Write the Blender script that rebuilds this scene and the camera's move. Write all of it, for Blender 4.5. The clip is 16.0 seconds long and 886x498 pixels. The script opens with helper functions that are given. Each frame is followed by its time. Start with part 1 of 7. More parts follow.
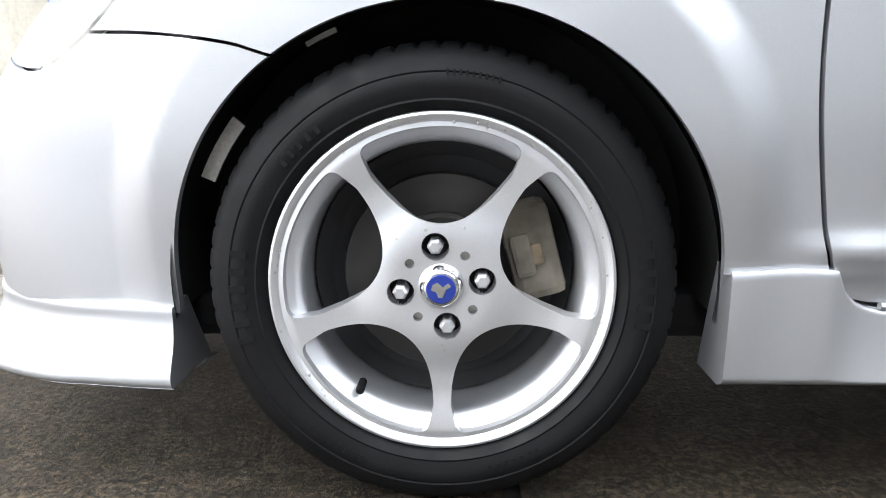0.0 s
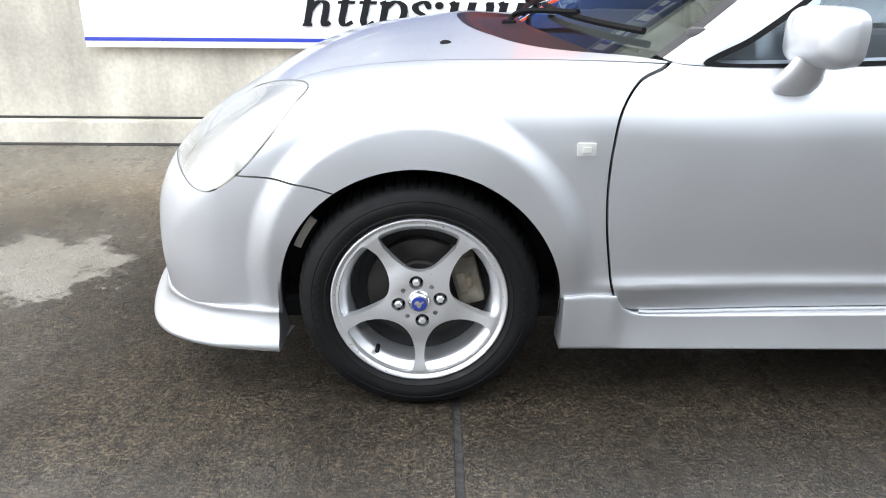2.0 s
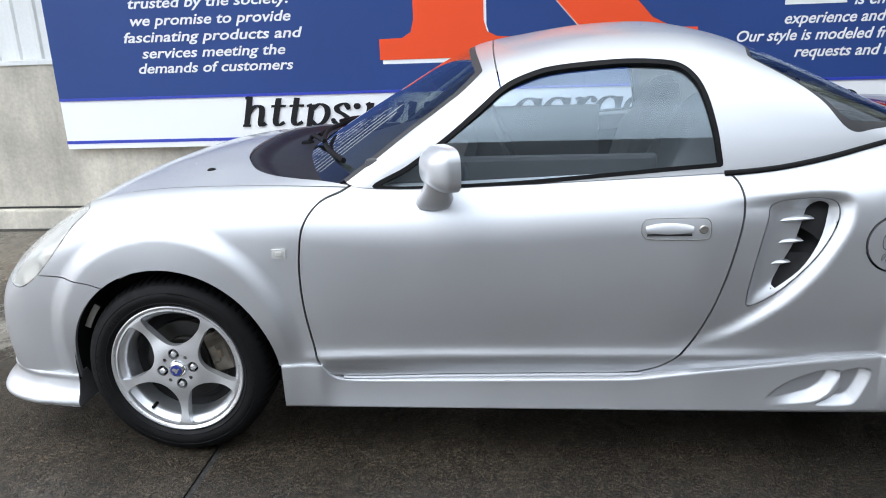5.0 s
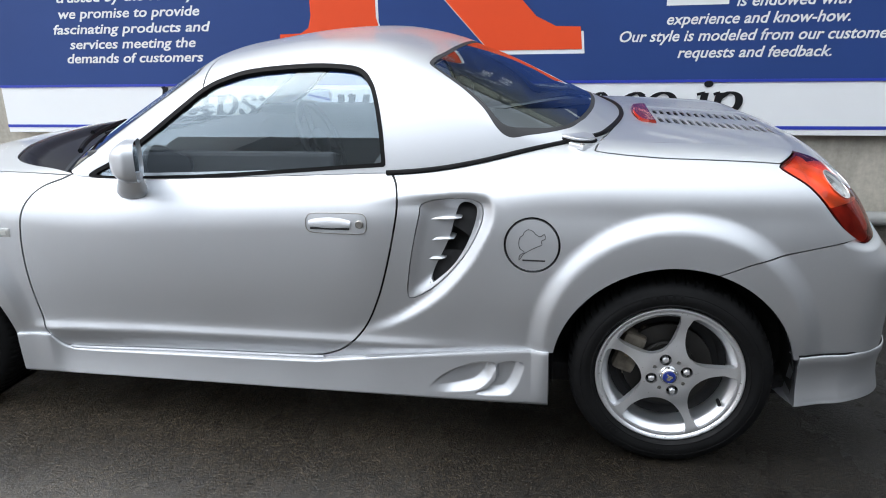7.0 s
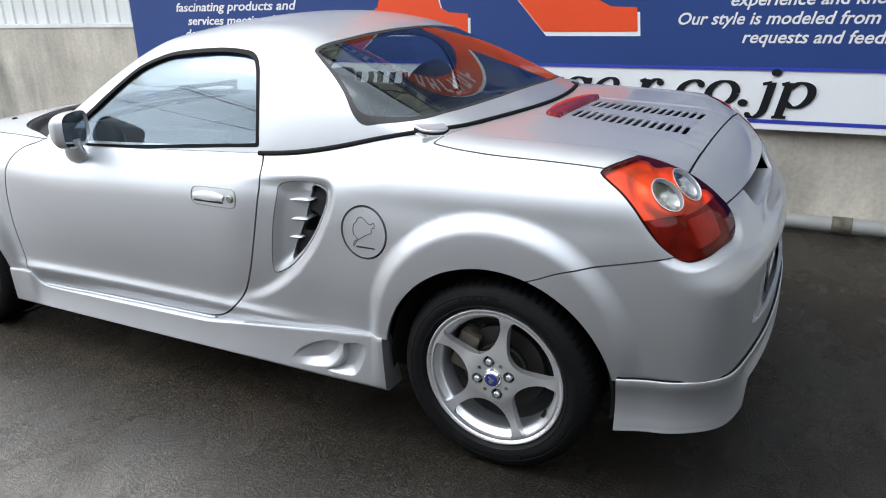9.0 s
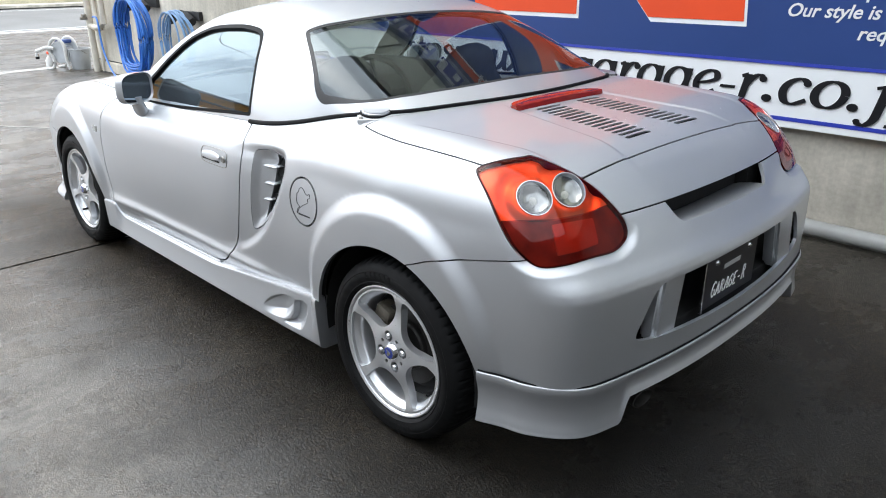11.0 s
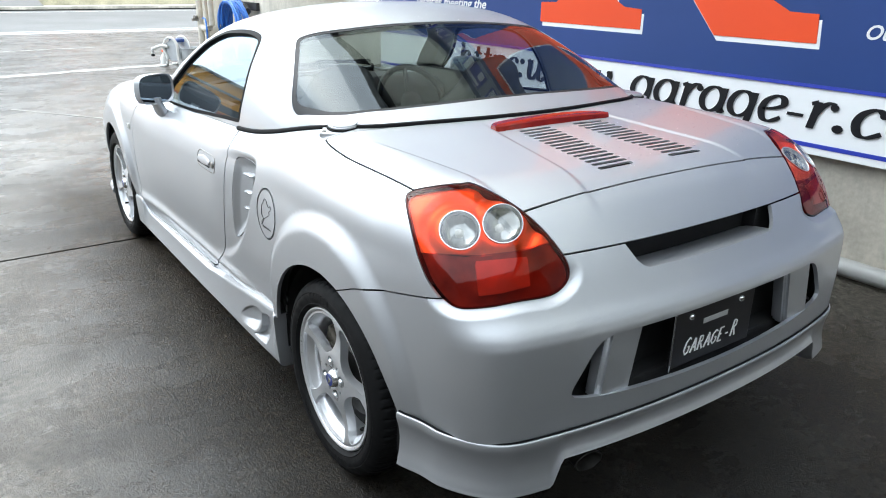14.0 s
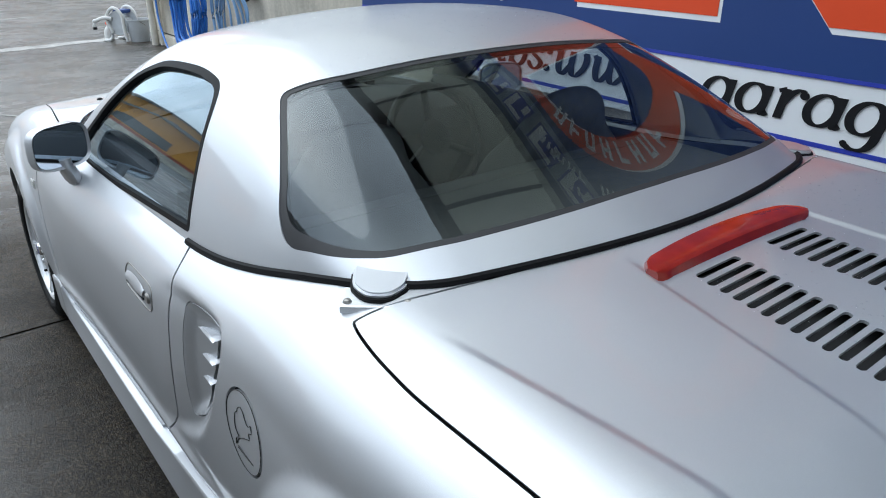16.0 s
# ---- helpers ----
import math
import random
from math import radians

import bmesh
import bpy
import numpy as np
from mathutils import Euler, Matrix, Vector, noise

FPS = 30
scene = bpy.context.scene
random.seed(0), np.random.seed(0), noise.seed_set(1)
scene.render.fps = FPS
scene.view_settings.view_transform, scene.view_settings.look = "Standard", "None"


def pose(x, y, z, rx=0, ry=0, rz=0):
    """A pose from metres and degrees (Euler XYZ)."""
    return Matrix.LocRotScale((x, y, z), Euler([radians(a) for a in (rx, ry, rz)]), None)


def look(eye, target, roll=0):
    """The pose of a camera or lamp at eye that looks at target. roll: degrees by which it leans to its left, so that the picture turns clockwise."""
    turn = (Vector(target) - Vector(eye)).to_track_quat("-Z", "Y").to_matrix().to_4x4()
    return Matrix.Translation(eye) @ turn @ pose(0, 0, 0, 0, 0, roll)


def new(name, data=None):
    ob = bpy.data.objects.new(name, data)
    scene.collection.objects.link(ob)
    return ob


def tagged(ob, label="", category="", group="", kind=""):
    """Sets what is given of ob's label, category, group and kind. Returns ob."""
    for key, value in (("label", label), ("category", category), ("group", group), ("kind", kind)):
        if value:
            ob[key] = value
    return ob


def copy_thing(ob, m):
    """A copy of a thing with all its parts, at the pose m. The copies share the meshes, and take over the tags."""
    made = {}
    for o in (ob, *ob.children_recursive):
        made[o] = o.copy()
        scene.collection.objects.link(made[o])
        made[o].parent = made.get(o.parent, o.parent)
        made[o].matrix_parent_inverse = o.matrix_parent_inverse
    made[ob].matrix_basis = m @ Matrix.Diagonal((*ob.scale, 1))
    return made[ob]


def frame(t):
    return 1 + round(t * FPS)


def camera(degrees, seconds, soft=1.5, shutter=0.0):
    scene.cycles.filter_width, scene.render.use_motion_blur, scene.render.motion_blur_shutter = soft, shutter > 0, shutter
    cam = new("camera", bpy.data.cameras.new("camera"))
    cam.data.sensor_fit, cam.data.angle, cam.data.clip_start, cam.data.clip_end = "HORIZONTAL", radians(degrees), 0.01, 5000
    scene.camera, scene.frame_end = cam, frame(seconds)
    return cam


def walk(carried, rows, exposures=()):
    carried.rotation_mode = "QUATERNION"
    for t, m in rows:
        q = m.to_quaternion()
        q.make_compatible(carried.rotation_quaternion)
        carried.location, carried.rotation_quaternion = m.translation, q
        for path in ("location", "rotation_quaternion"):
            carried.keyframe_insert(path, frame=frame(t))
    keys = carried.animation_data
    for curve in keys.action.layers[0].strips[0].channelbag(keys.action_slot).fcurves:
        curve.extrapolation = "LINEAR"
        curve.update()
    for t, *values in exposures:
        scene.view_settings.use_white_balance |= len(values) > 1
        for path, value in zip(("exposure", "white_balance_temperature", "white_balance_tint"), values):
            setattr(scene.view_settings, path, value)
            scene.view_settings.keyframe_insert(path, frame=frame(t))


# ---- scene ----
cam = camera(62.5, 16.0, soft=1.0)
PATH = [
    (0, (0.028, -1.676, 0.519), (-0.031, 0.277, 0.093), -0.3),
    (0.5, (0.01, -1.762, 0.626), (0.004, 0.144, 0.02), 0.6),
    (1, (0.005, -1.932, 0.746), (0.014, -0.069, 0.021), 0.3),
    (1.5, (0.039, -2.184, 0.905), (0.029, -0.32, 0.18), -0.3),
    (2, (0.038, -2.384, 1.039), (0.058, -0.525, 0.302), 0.5),
    (2.5, (0.053, -2.536, 1.112), (0.115, -0.65, 0.448), 0.5),
    (3, (0.132, -2.654, 1.161), (0.179, -0.753, 0.541), -0.7),
    (3.2, (0.204, -2.691, 1.178), (0.241, -0.792, 0.552), -1.9),
    (5.3, (1.187, -2.807, 1.267), (0.964, -0.898, 0.713), -2.4),
    (5.5, (1.303, -2.816, 1.253), (1.057, -0.905, 0.717), -2.6),
    (6, (1.597, -2.804, 1.253), (1.337, -0.905, 0.68), -1.3),
    (6.5, (1.899, -2.802, 1.271), (1.619, -0.91, 0.687), -1.9),
    (7, (2.174, -2.805, 1.286), (1.816, -0.932, 0.683), -1.4),
    (7.5, (2.396, -2.738, 1.28), (1.935, -0.892, 0.664), -0.8),
    (8, (2.632, -2.65, 1.299), (2.049, -0.843, 0.672), -2.1),
    (8.5, (2.934, -2.591, 1.32), (2.2, -0.846, 0.676), -0.6),
    (9, (3.182, -2.496, 1.308), (2.303, -0.823, 0.652), -1.5),
    (9.5, (3.39, -2.388, 1.326), (2.405, -0.784, 0.651), -1.0),
    (10, (3.623, -2.302, 1.349), (2.499, -0.792, 0.673), -1.3),
    (10.2, (3.679, -2.265, 1.361), (2.508, -0.796, 0.674), -1.3),
    (12.3, (4.269, -1.728, 1.359), (2.739, -0.621, 0.701), 0.8),
    (12.5, (4.28, -1.698, 1.353), (2.729, -0.596, 0.736), 0.8),
    (13, (4.305, -1.653, 1.359), (2.735, -0.589, 0.725), 0.6),
    (13.5, (4.273, -1.633, 1.355), (2.705, -0.571, 0.713), 0.9),
    (14, (4.104, -1.615, 1.36), (2.573, -0.535, 0.66), 0.9),
    (14.5, (3.869, -1.498, 1.378), (2.342, -0.436, 0.644), 0.8),
    (15, (3.623, -1.387, 1.411), (2.104, -0.335, 0.645), 2.0),
    (15.5, (3.334, -1.297, 1.427), (1.839, -0.204, 0.672), 0.8),
    (16, (3.059, -1.181, 1.465), (1.614, -0.064, 0.65), 0.1),
]
walk(cam, [(t, look(eye, target, roll)) for t, eye, target, roll in PATH], [(0, 1.75, 6550, 9), (1, 1.79, 6500, 9), (2, 1.50, 6450, 8), (3.2, 0.92, 6250, 8), (5.5, 0.93, 6250, 8), (7, 0.79, 6350, 8), (10, 0.80, 6400, 8), (12.5, 1.18, 6300, 5), (14, 1.10, 6250, 4), (15, 0.46, 6150, 4), (16, 0.32, 5950, 4)])

import collections

# ---- light ----
world = bpy.data.worlds.new("overcast_sky")
scene.world = world
world.use_nodes = True
wn = world.node_tree.nodes
wl = world.node_tree.links
sky = wn.new("ShaderNodeTexSky")
sky.sky_type = "NISHITA"
sky.sun_disc = False
SUN_UP, SUN_ROUND = 60.0, 258.0
sky.sun_elevation, sky.sun_rotation = radians(SUN_UP), radians(SUN_ROUND)
sky.air_density, sky.dust_density, sky.ozone_density = 1.0, 4.0, 1.0
# cloud cover: an even bluish-white veil over the sky's own light, brightest overhead
cover = wn.new("ShaderNodeMix")
cover.data_type = "RGBA"
cover.inputs[0].default_value = 0.88
wl.new(sky.outputs[0], cover.inputs[6])
cover.inputs[7].default_value = (5.9, 6.2, 6.65, 1)
wtc = wn.new("ShaderNodeTexCoord")
wmap = wn.new("ShaderNodeMapping")
wmap.inputs["Scale"].default_value = (1.0, 1.0, 2.6)
wl.new(wtc.outputs["Generated"], wmap.inputs[0])
clouds = wn.new("ShaderNodeTexNoise")
clouds.inputs["Scale"].default_value, clouds.inputs["Detail"].default_value = 1.9, 7.0
wl.new(wmap.outputs[0], clouds.inputs["Vector"])
cramp = wn.new("ShaderNodeMapRange")
cramp.inputs[1].default_value, cramp.inputs[2].default_value = 0.3, 0.75
cramp.inputs[3].default_value, cramp.inputs[4].default_value = 0.62, 1.35
wl.new(clouds.outputs[0], cramp.inputs[0])
cmul = wn.new("ShaderNodeMix")
cmul.data_type, cmul.blend_type = "RGBA", "MULTIPLY"
cmul.inputs[0].default_value = 1.0
wl.new(cover.outputs[2], cmul.inputs[6])
wl.new(cramp.outputs[0], cmul.inputs[7])
sep = wn.new("ShaderNodeSeparateXYZ")
wl.new(wtc.outputs["Generated"], sep.inputs[0])
dome = wn.new("ShaderNodeMapRange")
dome.inputs[1].default_value, dome.inputs[2].default_value, dome.inputs[3].default_value, dome.inputs[4].default_value = 0.0, 1.0, 1.15, 1.85
wl.new(sep.outputs[2], dome.inputs[0])
dmul = wn.new("ShaderNodeMix")
dmul.data_type, dmul.blend_type = "RGBA", "MULTIPLY"
dmul.inputs[0].default_value = 1.0
wl.new(cmul.outputs[2], dmul.inputs[6])
wl.new(dome.outputs[0], dmul.inputs[7])
# the cloud is brighter towards the hidden sun
toward = wn.new("ShaderNodeVectorMath")
toward.operation = "DOT_PRODUCT"
toward.inputs[1].default_value = (math.sin(radians(SUN_ROUND - 26)) * 0.94, math.cos(radians(SUN_ROUND - 26)) * 0.94, 0.34)
wl.new(wtc.outputs["Generated"], toward.inputs[0])
lobe = wn.new("ShaderNodeMapRange")
lobe.interpolation_type = "SMOOTHSTEP"
lobe.inputs[1].default_value, lobe.inputs[2].default_value, lobe.inputs[3].default_value, lobe.inputs[4].default_value = 0.45, 1.0, 0.93, 1.50
wl.new(toward.outputs["Value"], lobe.inputs[0])
smul = wn.new("ShaderNodeMix")
smul.data_type, smul.blend_type = "RGBA", "MULTIPLY"
smul.inputs[0].default_value = 1.0
wl.new(dmul.outputs[2], smul.inputs[6])
wl.new(lobe.outputs[0], smul.inputs[7])
wl.new(smul.outputs[2], wn["Background"].inputs[0])
wn["Background"].inputs[1].default_value = 0.15

sun = new("sun", bpy.data.lights.new("sun", "SUN"))
sun.data.energy, sun.data.angle, sun.data.color = 0.5, radians(40), (1.0, 0.97, 0.93)
_az = radians(SUN_ROUND)
sun.matrix_basis = look((math.sin(_az) * 10, math.cos(_az) * 10, 10 * math.tan(radians(SUN_UP))), (0, 0, 0))


# ---- materials ----
def material(name, base=(0.5, 0.5, 0.5), rough=0.5, metal=0.0, coat=0.0, spec=0.5, vary=0.0, scale=8.0, fine=0.0, fine_scale=120.0, bump=0.0, bump_scale=60.0, bump_dist=0.002, rough_vary=0.0):
    """Base colour with variation at two scales, roughness variation and fine relief, in object space metres."""
    m = bpy.data.materials.new(name)
    m.use_nodes = True
    n, l = m.node_tree.nodes, m.node_tree.links
    b = n["Principled BSDF"]
    b.inputs["Base Color"].default_value = (*base, 1)
    b.inputs["Roughness"].default_value, b.inputs["Metallic"].default_value = rough, metal
    b.inputs["Specular IOR Level"].default_value = spec
    b.inputs["Coat Weight"].default_value, b.inputs["Coat Roughness"].default_value = coat, 0.03
    tc = n.new("ShaderNodeTexCoord")
    last = None
    for amount, sc, detail in ((vary, scale, 5.0), (fine, fine_scale, 2.0)):
        if not amount:
            continue
        t = n.new("ShaderNodeTexNoise")
        t.inputs["Scale"].default_value, t.inputs["Detail"].default_value = sc, detail
        l.new(tc.outputs["Object"], t.inputs["Vector"])
        r = n.new("ShaderNodeMapRange")
        r.inputs[1].default_value, r.inputs[2].default_value = 0.25, 0.75
        r.inputs[3].default_value, r.inputs[4].default_value = 1 - amount, 1 + amount
        l.new(t.outputs[0], r.inputs[0])
        x = n.new("ShaderNodeMix")
        x.data_type, x.blend_type = "RGBA", "MULTIPLY"
        x.inputs[0].default_value = 1.0
        x.inputs[6].default_value = (*base, 1)
        if last:
            l.new(last.outputs[2], x.inputs[6])
        l.new(r.outputs[0], x.inputs[7])
        last = x
    if last:
        l.new(last.outputs[2], b.inputs["Base Color"])
    if rough_vary:
        t = n.new("ShaderNodeTexNoise")
        t.inputs["Scale"].default_value, t.inputs["Detail"].default_value = scale * 2, 4.0
        l.new(tc.outputs["Object"], t.inputs["Vector"])
        r = n.new("ShaderNodeMapRange")
        r.inputs[1].default_value, r.inputs[2].default_value = 0.3, 0.7
        r.inputs[3].default_value, r.inputs[4].default_value = max(0.02, rough - rough_vary), min(1, rough + rough_vary)
        l.new(t.outputs[0], r.inputs[0])
        l.new(r.outputs[0], b.inputs["Roughness"])
    if bump:
        t = n.new("ShaderNodeTexNoise")
        t.inputs["Scale"].default_value, t.inputs["Detail"].default_value = bump_scale, 4.0
        l.new(tc.outputs["Object"], t.inputs["Vector"])
        u = n.new("ShaderNodeBump")
        u.inputs["Strength"].default_value, u.inputs["Distance"].default_value = bump, bump_dist
        l.new(t.outputs[0], u.inputs["Height"])
        l.new(u.outputs[0], b.inputs["Normal"])
    return m


def clear_glass(name, tint=(0.8, 0.85, 0.86), ior=1.5, rough=0.01, extra=0.02, sheen=(1, 1, 1), gain=1.35):
    m = bpy.data.materials.new(name)
    m.use_nodes = True
    n, l = m.node_tree.nodes, m.node_tree.links
    n.remove(n["Principled BSDF"])
    tr = n.new("ShaderNodeBsdfTransparent")
    tr.inputs[0].default_value = (*tint, 1)
    gl = n.new("ShaderNodeBsdfGlossy")
    gl.inputs["Roughness"].default_value = rough
    gl.inputs["Color"].default_value = (*sheen, 1)
    facing = n.new("ShaderNodeLayerWeight")
    facing.inputs[0].default_value = 0.5
    power = n.new("ShaderNodeMath")
    power.operation = "POWER"
    power.inputs[1].default_value = 5.0
    l.new(facing.outputs["Facing"], power.inputs[0])
    f0 = ((ior - 1) / (ior + 1)) ** 2
    fr = n.new("ShaderNodeMath")
    fr.operation = "MULTIPLY_ADD"
    fr.inputs[1].default_value, fr.inputs[2].default_value = 1 - f0, f0
    l.new(power.outputs[0], fr.inputs[0])
    ad = n.new("ShaderNodeMath")
    ad.operation, ad.use_clamp = "MULTIPLY_ADD", True
    ad.inputs[1].default_value, ad.inputs[2].default_value = gain, extra
    l.new(fr.outputs[0], ad.inputs[0])
    mx = n.new("ShaderNodeMixShader")
    l.new(ad.outputs[0], mx.inputs[0])
    l.new(tr.outputs[0], mx.inputs[1])
    l.new(gl.outputs[0], mx.inputs[2])
    l.new(mx.outputs[0], n["Material Output"].inputs[0])
    return m


PAINT = material("silver_paint", (0.55, 0.563, 0.585), 0.54, 0.92, coat=0.65, vary=0.015, scale=3, fine=0.05, fine_scale=900, rough_vary=0.03)
BLACK = material("black_rubber", (0.006, 0.006, 0.0065), 0.6, spec=0.12, vary=0.2, scale=20, bump=0.2, bump_scale=300)
# near-black for hollows and openings; their shade is set in the colour
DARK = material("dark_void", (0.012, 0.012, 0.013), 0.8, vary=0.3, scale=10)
PLASTIC = material("black_plastic", (0.022, 0.022, 0.024), 0.62, vary=0.15, scale=30, bump=0.25, bump_scale=500, bump_dist=0.0006)
LINER = material("wheel_well_liner", (0.012, 0.012, 0.012), 0.75, vary=0.5, scale=14, bump=0.4, bump_scale=40)
TYRE = material("tyre_rubber", (0.0045, 0.0046, 0.0050), 0.66, spec=0.20, vary=0.28, scale=18, fine=0.12, fine_scale=140, bump=0.35, bump_scale=220, bump_dist=0.0008, rough_vary=0.1)
ALLOY = material("silver_alloy", (0.76, 0.77, 0.79), 0.38, 0.84, coat=0.2, vary=0.03, scale=18, fine=0.03, fine_scale=500, rough_vary=0.015)
CHROME = material("chrome", (0.78, 0.79, 0.8), 0.12, 1.0, vary=0.05, scale=60, rough_vary=0.05)
STEEL = material("worn_steel", (0.30, 0.29, 0.27), 0.42, 0.8, vary=0.25, scale=25, fine=0.12, fine_scale=200, rough_vary=0.1)
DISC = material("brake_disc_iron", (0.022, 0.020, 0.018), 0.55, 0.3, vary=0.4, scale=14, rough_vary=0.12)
CALIPER = material("grey_caliper_casting", (0.115, 0.10, 0.078), 0.7, 0.1, vary=0.5, scale=30, bump=0.3, bump_scale=120)
RUST = material("rusty_iron", (0.16, 0.12, 0.08), 0.8, vary=0.4, scale=40)
BLUE = material("blue_enamel", (0.012, 0.03, 0.22), 0.3, coat=0.4, vary=0.05, scale=50)
WHITE = material("white_print", (0.80, 0.80, 0.80), 0.5, vary=0.02, scale=4)
GLASS = clear_glass("side_glass", (0.80, 0.86, 0.91), 1.5, 0.008, 0.085, (0.77, 0.91, 1.0))
SCREEN_GLASS = clear_glass("windscreen_glass", (0.60, 0.66, 0.64), 1.5, 0.008, 0.07, (0.90, 0.96, 1.0))
REAR_GLASS = clear_glass("rear_glass", (0.53, 0.565, 0.555), 1.5, 0.006, 0.02, (0.86, 0.94, 1.0), gain=1.15)
LENS = clear_glass("lamp_lens", (0.88, 0.88, 0.86), 1.5, 0.06, 0.05)
RED = clear_glass("red_lens", (0.94, 0.205, 0.075), 1.45, 0.02, 0.0, gain=0.75)
LOW_RED = clear_glass("deep_red_lens", (0.56, 0.060, 0.028), 1.45, 0.02, 0.0, gain=0.65)
BRAKE_RED = material("dull_red_lens", (0.22, 0.014, 0.006), 0.12, coat=0.4, spec=0.3, vary=0.25, scale=18)
DARK_RED = material("dark_red_lens", (0.050, 0.003, 0.002), 0.05, coat=0.0, spec=0.15, vary=0.25, scale=22)
LAMP_BOWL = material("lamp_reflector", (0.29, 0.30, 0.31), 0.14, 1.0, vary=0.35, scale=70)
MIRROR = material("mirror_glass", (0.72, 0.78, 0.86), 0.02, 1.0)
SEAT = material("dark_grey_fabric", (0.13, 0.13, 0.128), 0.9, vary=0.1, scale=30, bump=0.03, bump_scale=300)
DASH = material("grey_dashboard_vinyl", (0.06, 0.06, 0.062), 0.7, vary=0.12, scale=12, bump=0.08, bump_scale=300)
LINING = material("grey_headlining", (0.46, 0.46, 0.43), 0.9, vary=0.08, scale=10)


# ---- mesh tools ----
def part(name, bm, mat, parent, label="", smooth=False):
    me = bpy.data.meshes.new(name)
    bm.normal_update()
    if smooth:
        for f in bm.faces:
            f.smooth = True
    bm.to_mesh(me)
    bm.free()
    me.materials.append(mat)
    ob = new(name, me)
    if smooth:
        me.set_sharp_from_angle(angle=radians(38))
    ob.parent = parent
    if label:
        tagged(ob, label)
    return ob


def empty(name, label, category, m=Matrix(), group="", kind=""):
    ob = new(name)
    ob.matrix_basis = m
    ob.empty_display_size = 0.1
    return tagged(ob, label, category, group, kind)


def box(bm, lo, hi, bevel=0.0, m=None):
    r = bmesh.ops.create_cube(bm, size=1)
    vs = r["verts"]
    c = [(a + b) / 2 for a, b in zip(lo, hi)]
    s = [b - a for a, b in zip(lo, hi)]
    for v in vs:
        v.co = Vector([c[i] + v.co[i] * s[i] for i in range(3)])
    if bevel:
        es = {e for v in vs for e in v.link_edges}
        out = bmesh.ops.bevel(bm, geom=list(es), offset=bevel, segments=2, profile=0.6, affect="EDGES")
        vs = list({v for f in out["faces"] for v in f.verts} | {v for v in vs if v.is_valid})
    if m:
        bmesh.ops.transform(bm, matrix=m, verts=vs)
    return vs


def boxed(lo, hi, bevel=0.0, m=None):
    bm = bmesh.new()
    box(bm, lo, hi, bevel, m)
    return bm


def lathe(bm, profile, steps=64, axis="y", centre=(0, 0, 0), closed=False):
    """Turns (radius, along) pairs round an axis."""
    rings = []
    for k in range(steps):
        a = 2 * math.pi * k / steps
        c, s = math.cos(a), math.sin(a)
        ring = []
        for r, t in profile:
            p = {"y": (r * c, t, r * s), "x": (t, r * c, r * s), "z": (r * c, r * s, t)}[axis]
            ring.append(bm.verts.new([p[i] + centre[i] for i in range(3)]))
        rings.append(ring)
    n = len(profile)
    for k in range(steps):
        a, b = rings[k], rings[(k + 1) % steps]
        for i in range(n if closed else n - 1):
            j = (i + 1) % n
            bm.faces.new((a[i], a[j], b[j], b[i]))
    bmesh.ops.recalc_face_normals(bm, faces=bm.faces)
    return bm


def tube(bm, points, radius, sides=8, closed=False):
    """A round tube along a line of points."""
    pts = [Vector(p) for p in points]
    rings = []
    n = len(pts)
    up = Vector((0, 0, 1))
    for i, p in enumerate(pts):
        a = pts[(i - 1) % n] if closed or i else p
        b = pts[(i + 1) % n] if closed or i < n - 1 else p
        d = (b - a).normalized()
        side = d.cross(up)
        if side.length < 0.1:
            side = d.cross(Vector((1, 0, 0)))
        side.normalize()
        top = side.cross(d)
        rad = radius[i] if isinstance(radius, (list, tuple)) else radius
        rings.append([bm.verts.new(p + rad * (math.cos(2 * math.pi * k / sides) * side + math.sin(2 * math.pi * k / sides) * top)) for k in range(sides)])
    for i in range(n if closed else n - 1):
        a, b = rings[i], rings[(i + 1) % n]
        for k in range(sides):
            bm.faces.new((a[k], a[(k + 1) % sides], b[(k + 1) % sides], b[k]))
    if not closed:
        bm.faces.new(rings[0][::-1])
        bm.faces.new(rings[-1])
    bmesh.ops.recalc_face_normals(bm, faces=bm.faces)
    return bm


def smooth_line(points, per=8, closed=False):
    """A Catmull-Rom line through points of any dimension."""
    p = np.array(points, float)
    n = len(p)
    out = []
    for i in range(n if closed else n - 1):
        if closed:
            a, b, c, d = p[(i - 1) % n], p[i], p[(i + 1) % n], p[(i + 2) % n]
        else:
            a, b, c, d = p[max(i - 1, 0)], p[i], p[i + 1], p[min(i + 2, n - 1)]
        for k in range(per):
            t = k / per
            out.append(0.5 * (2 * b + (c - a) * t + (2 * a - 5 * b + 4 * c - d) * t * t + (3 * b - a - 3 * c + d) * t ** 3))
    if not closed:
        out.append(p[-1])
    return np.array(out)


def prism(bm, outline, lo, hi, plane="xz"):
    """A flat outline, drawn out between two depths."""
    def at(u, v, w):
        return {"xz": (u, w, v), "xy": (u, v, w), "yz": (w, u, v)}[plane]
    a = [bm.verts.new(at(u, v, lo)) for u, v in outline]
    b = [bm.verts.new(at(u, v, hi)) for u, v in outline]
    bm.faces.new(a)
    bm.faces.new(b[::-1])
    for i in range(len(a)):
        j = (i + 1) % len(a)
        bm.faces.new((a[i], b[i], b[j], a[j]))
    bmesh.ops.recalc_face_normals(bm, faces=bm.faces)
    return bm


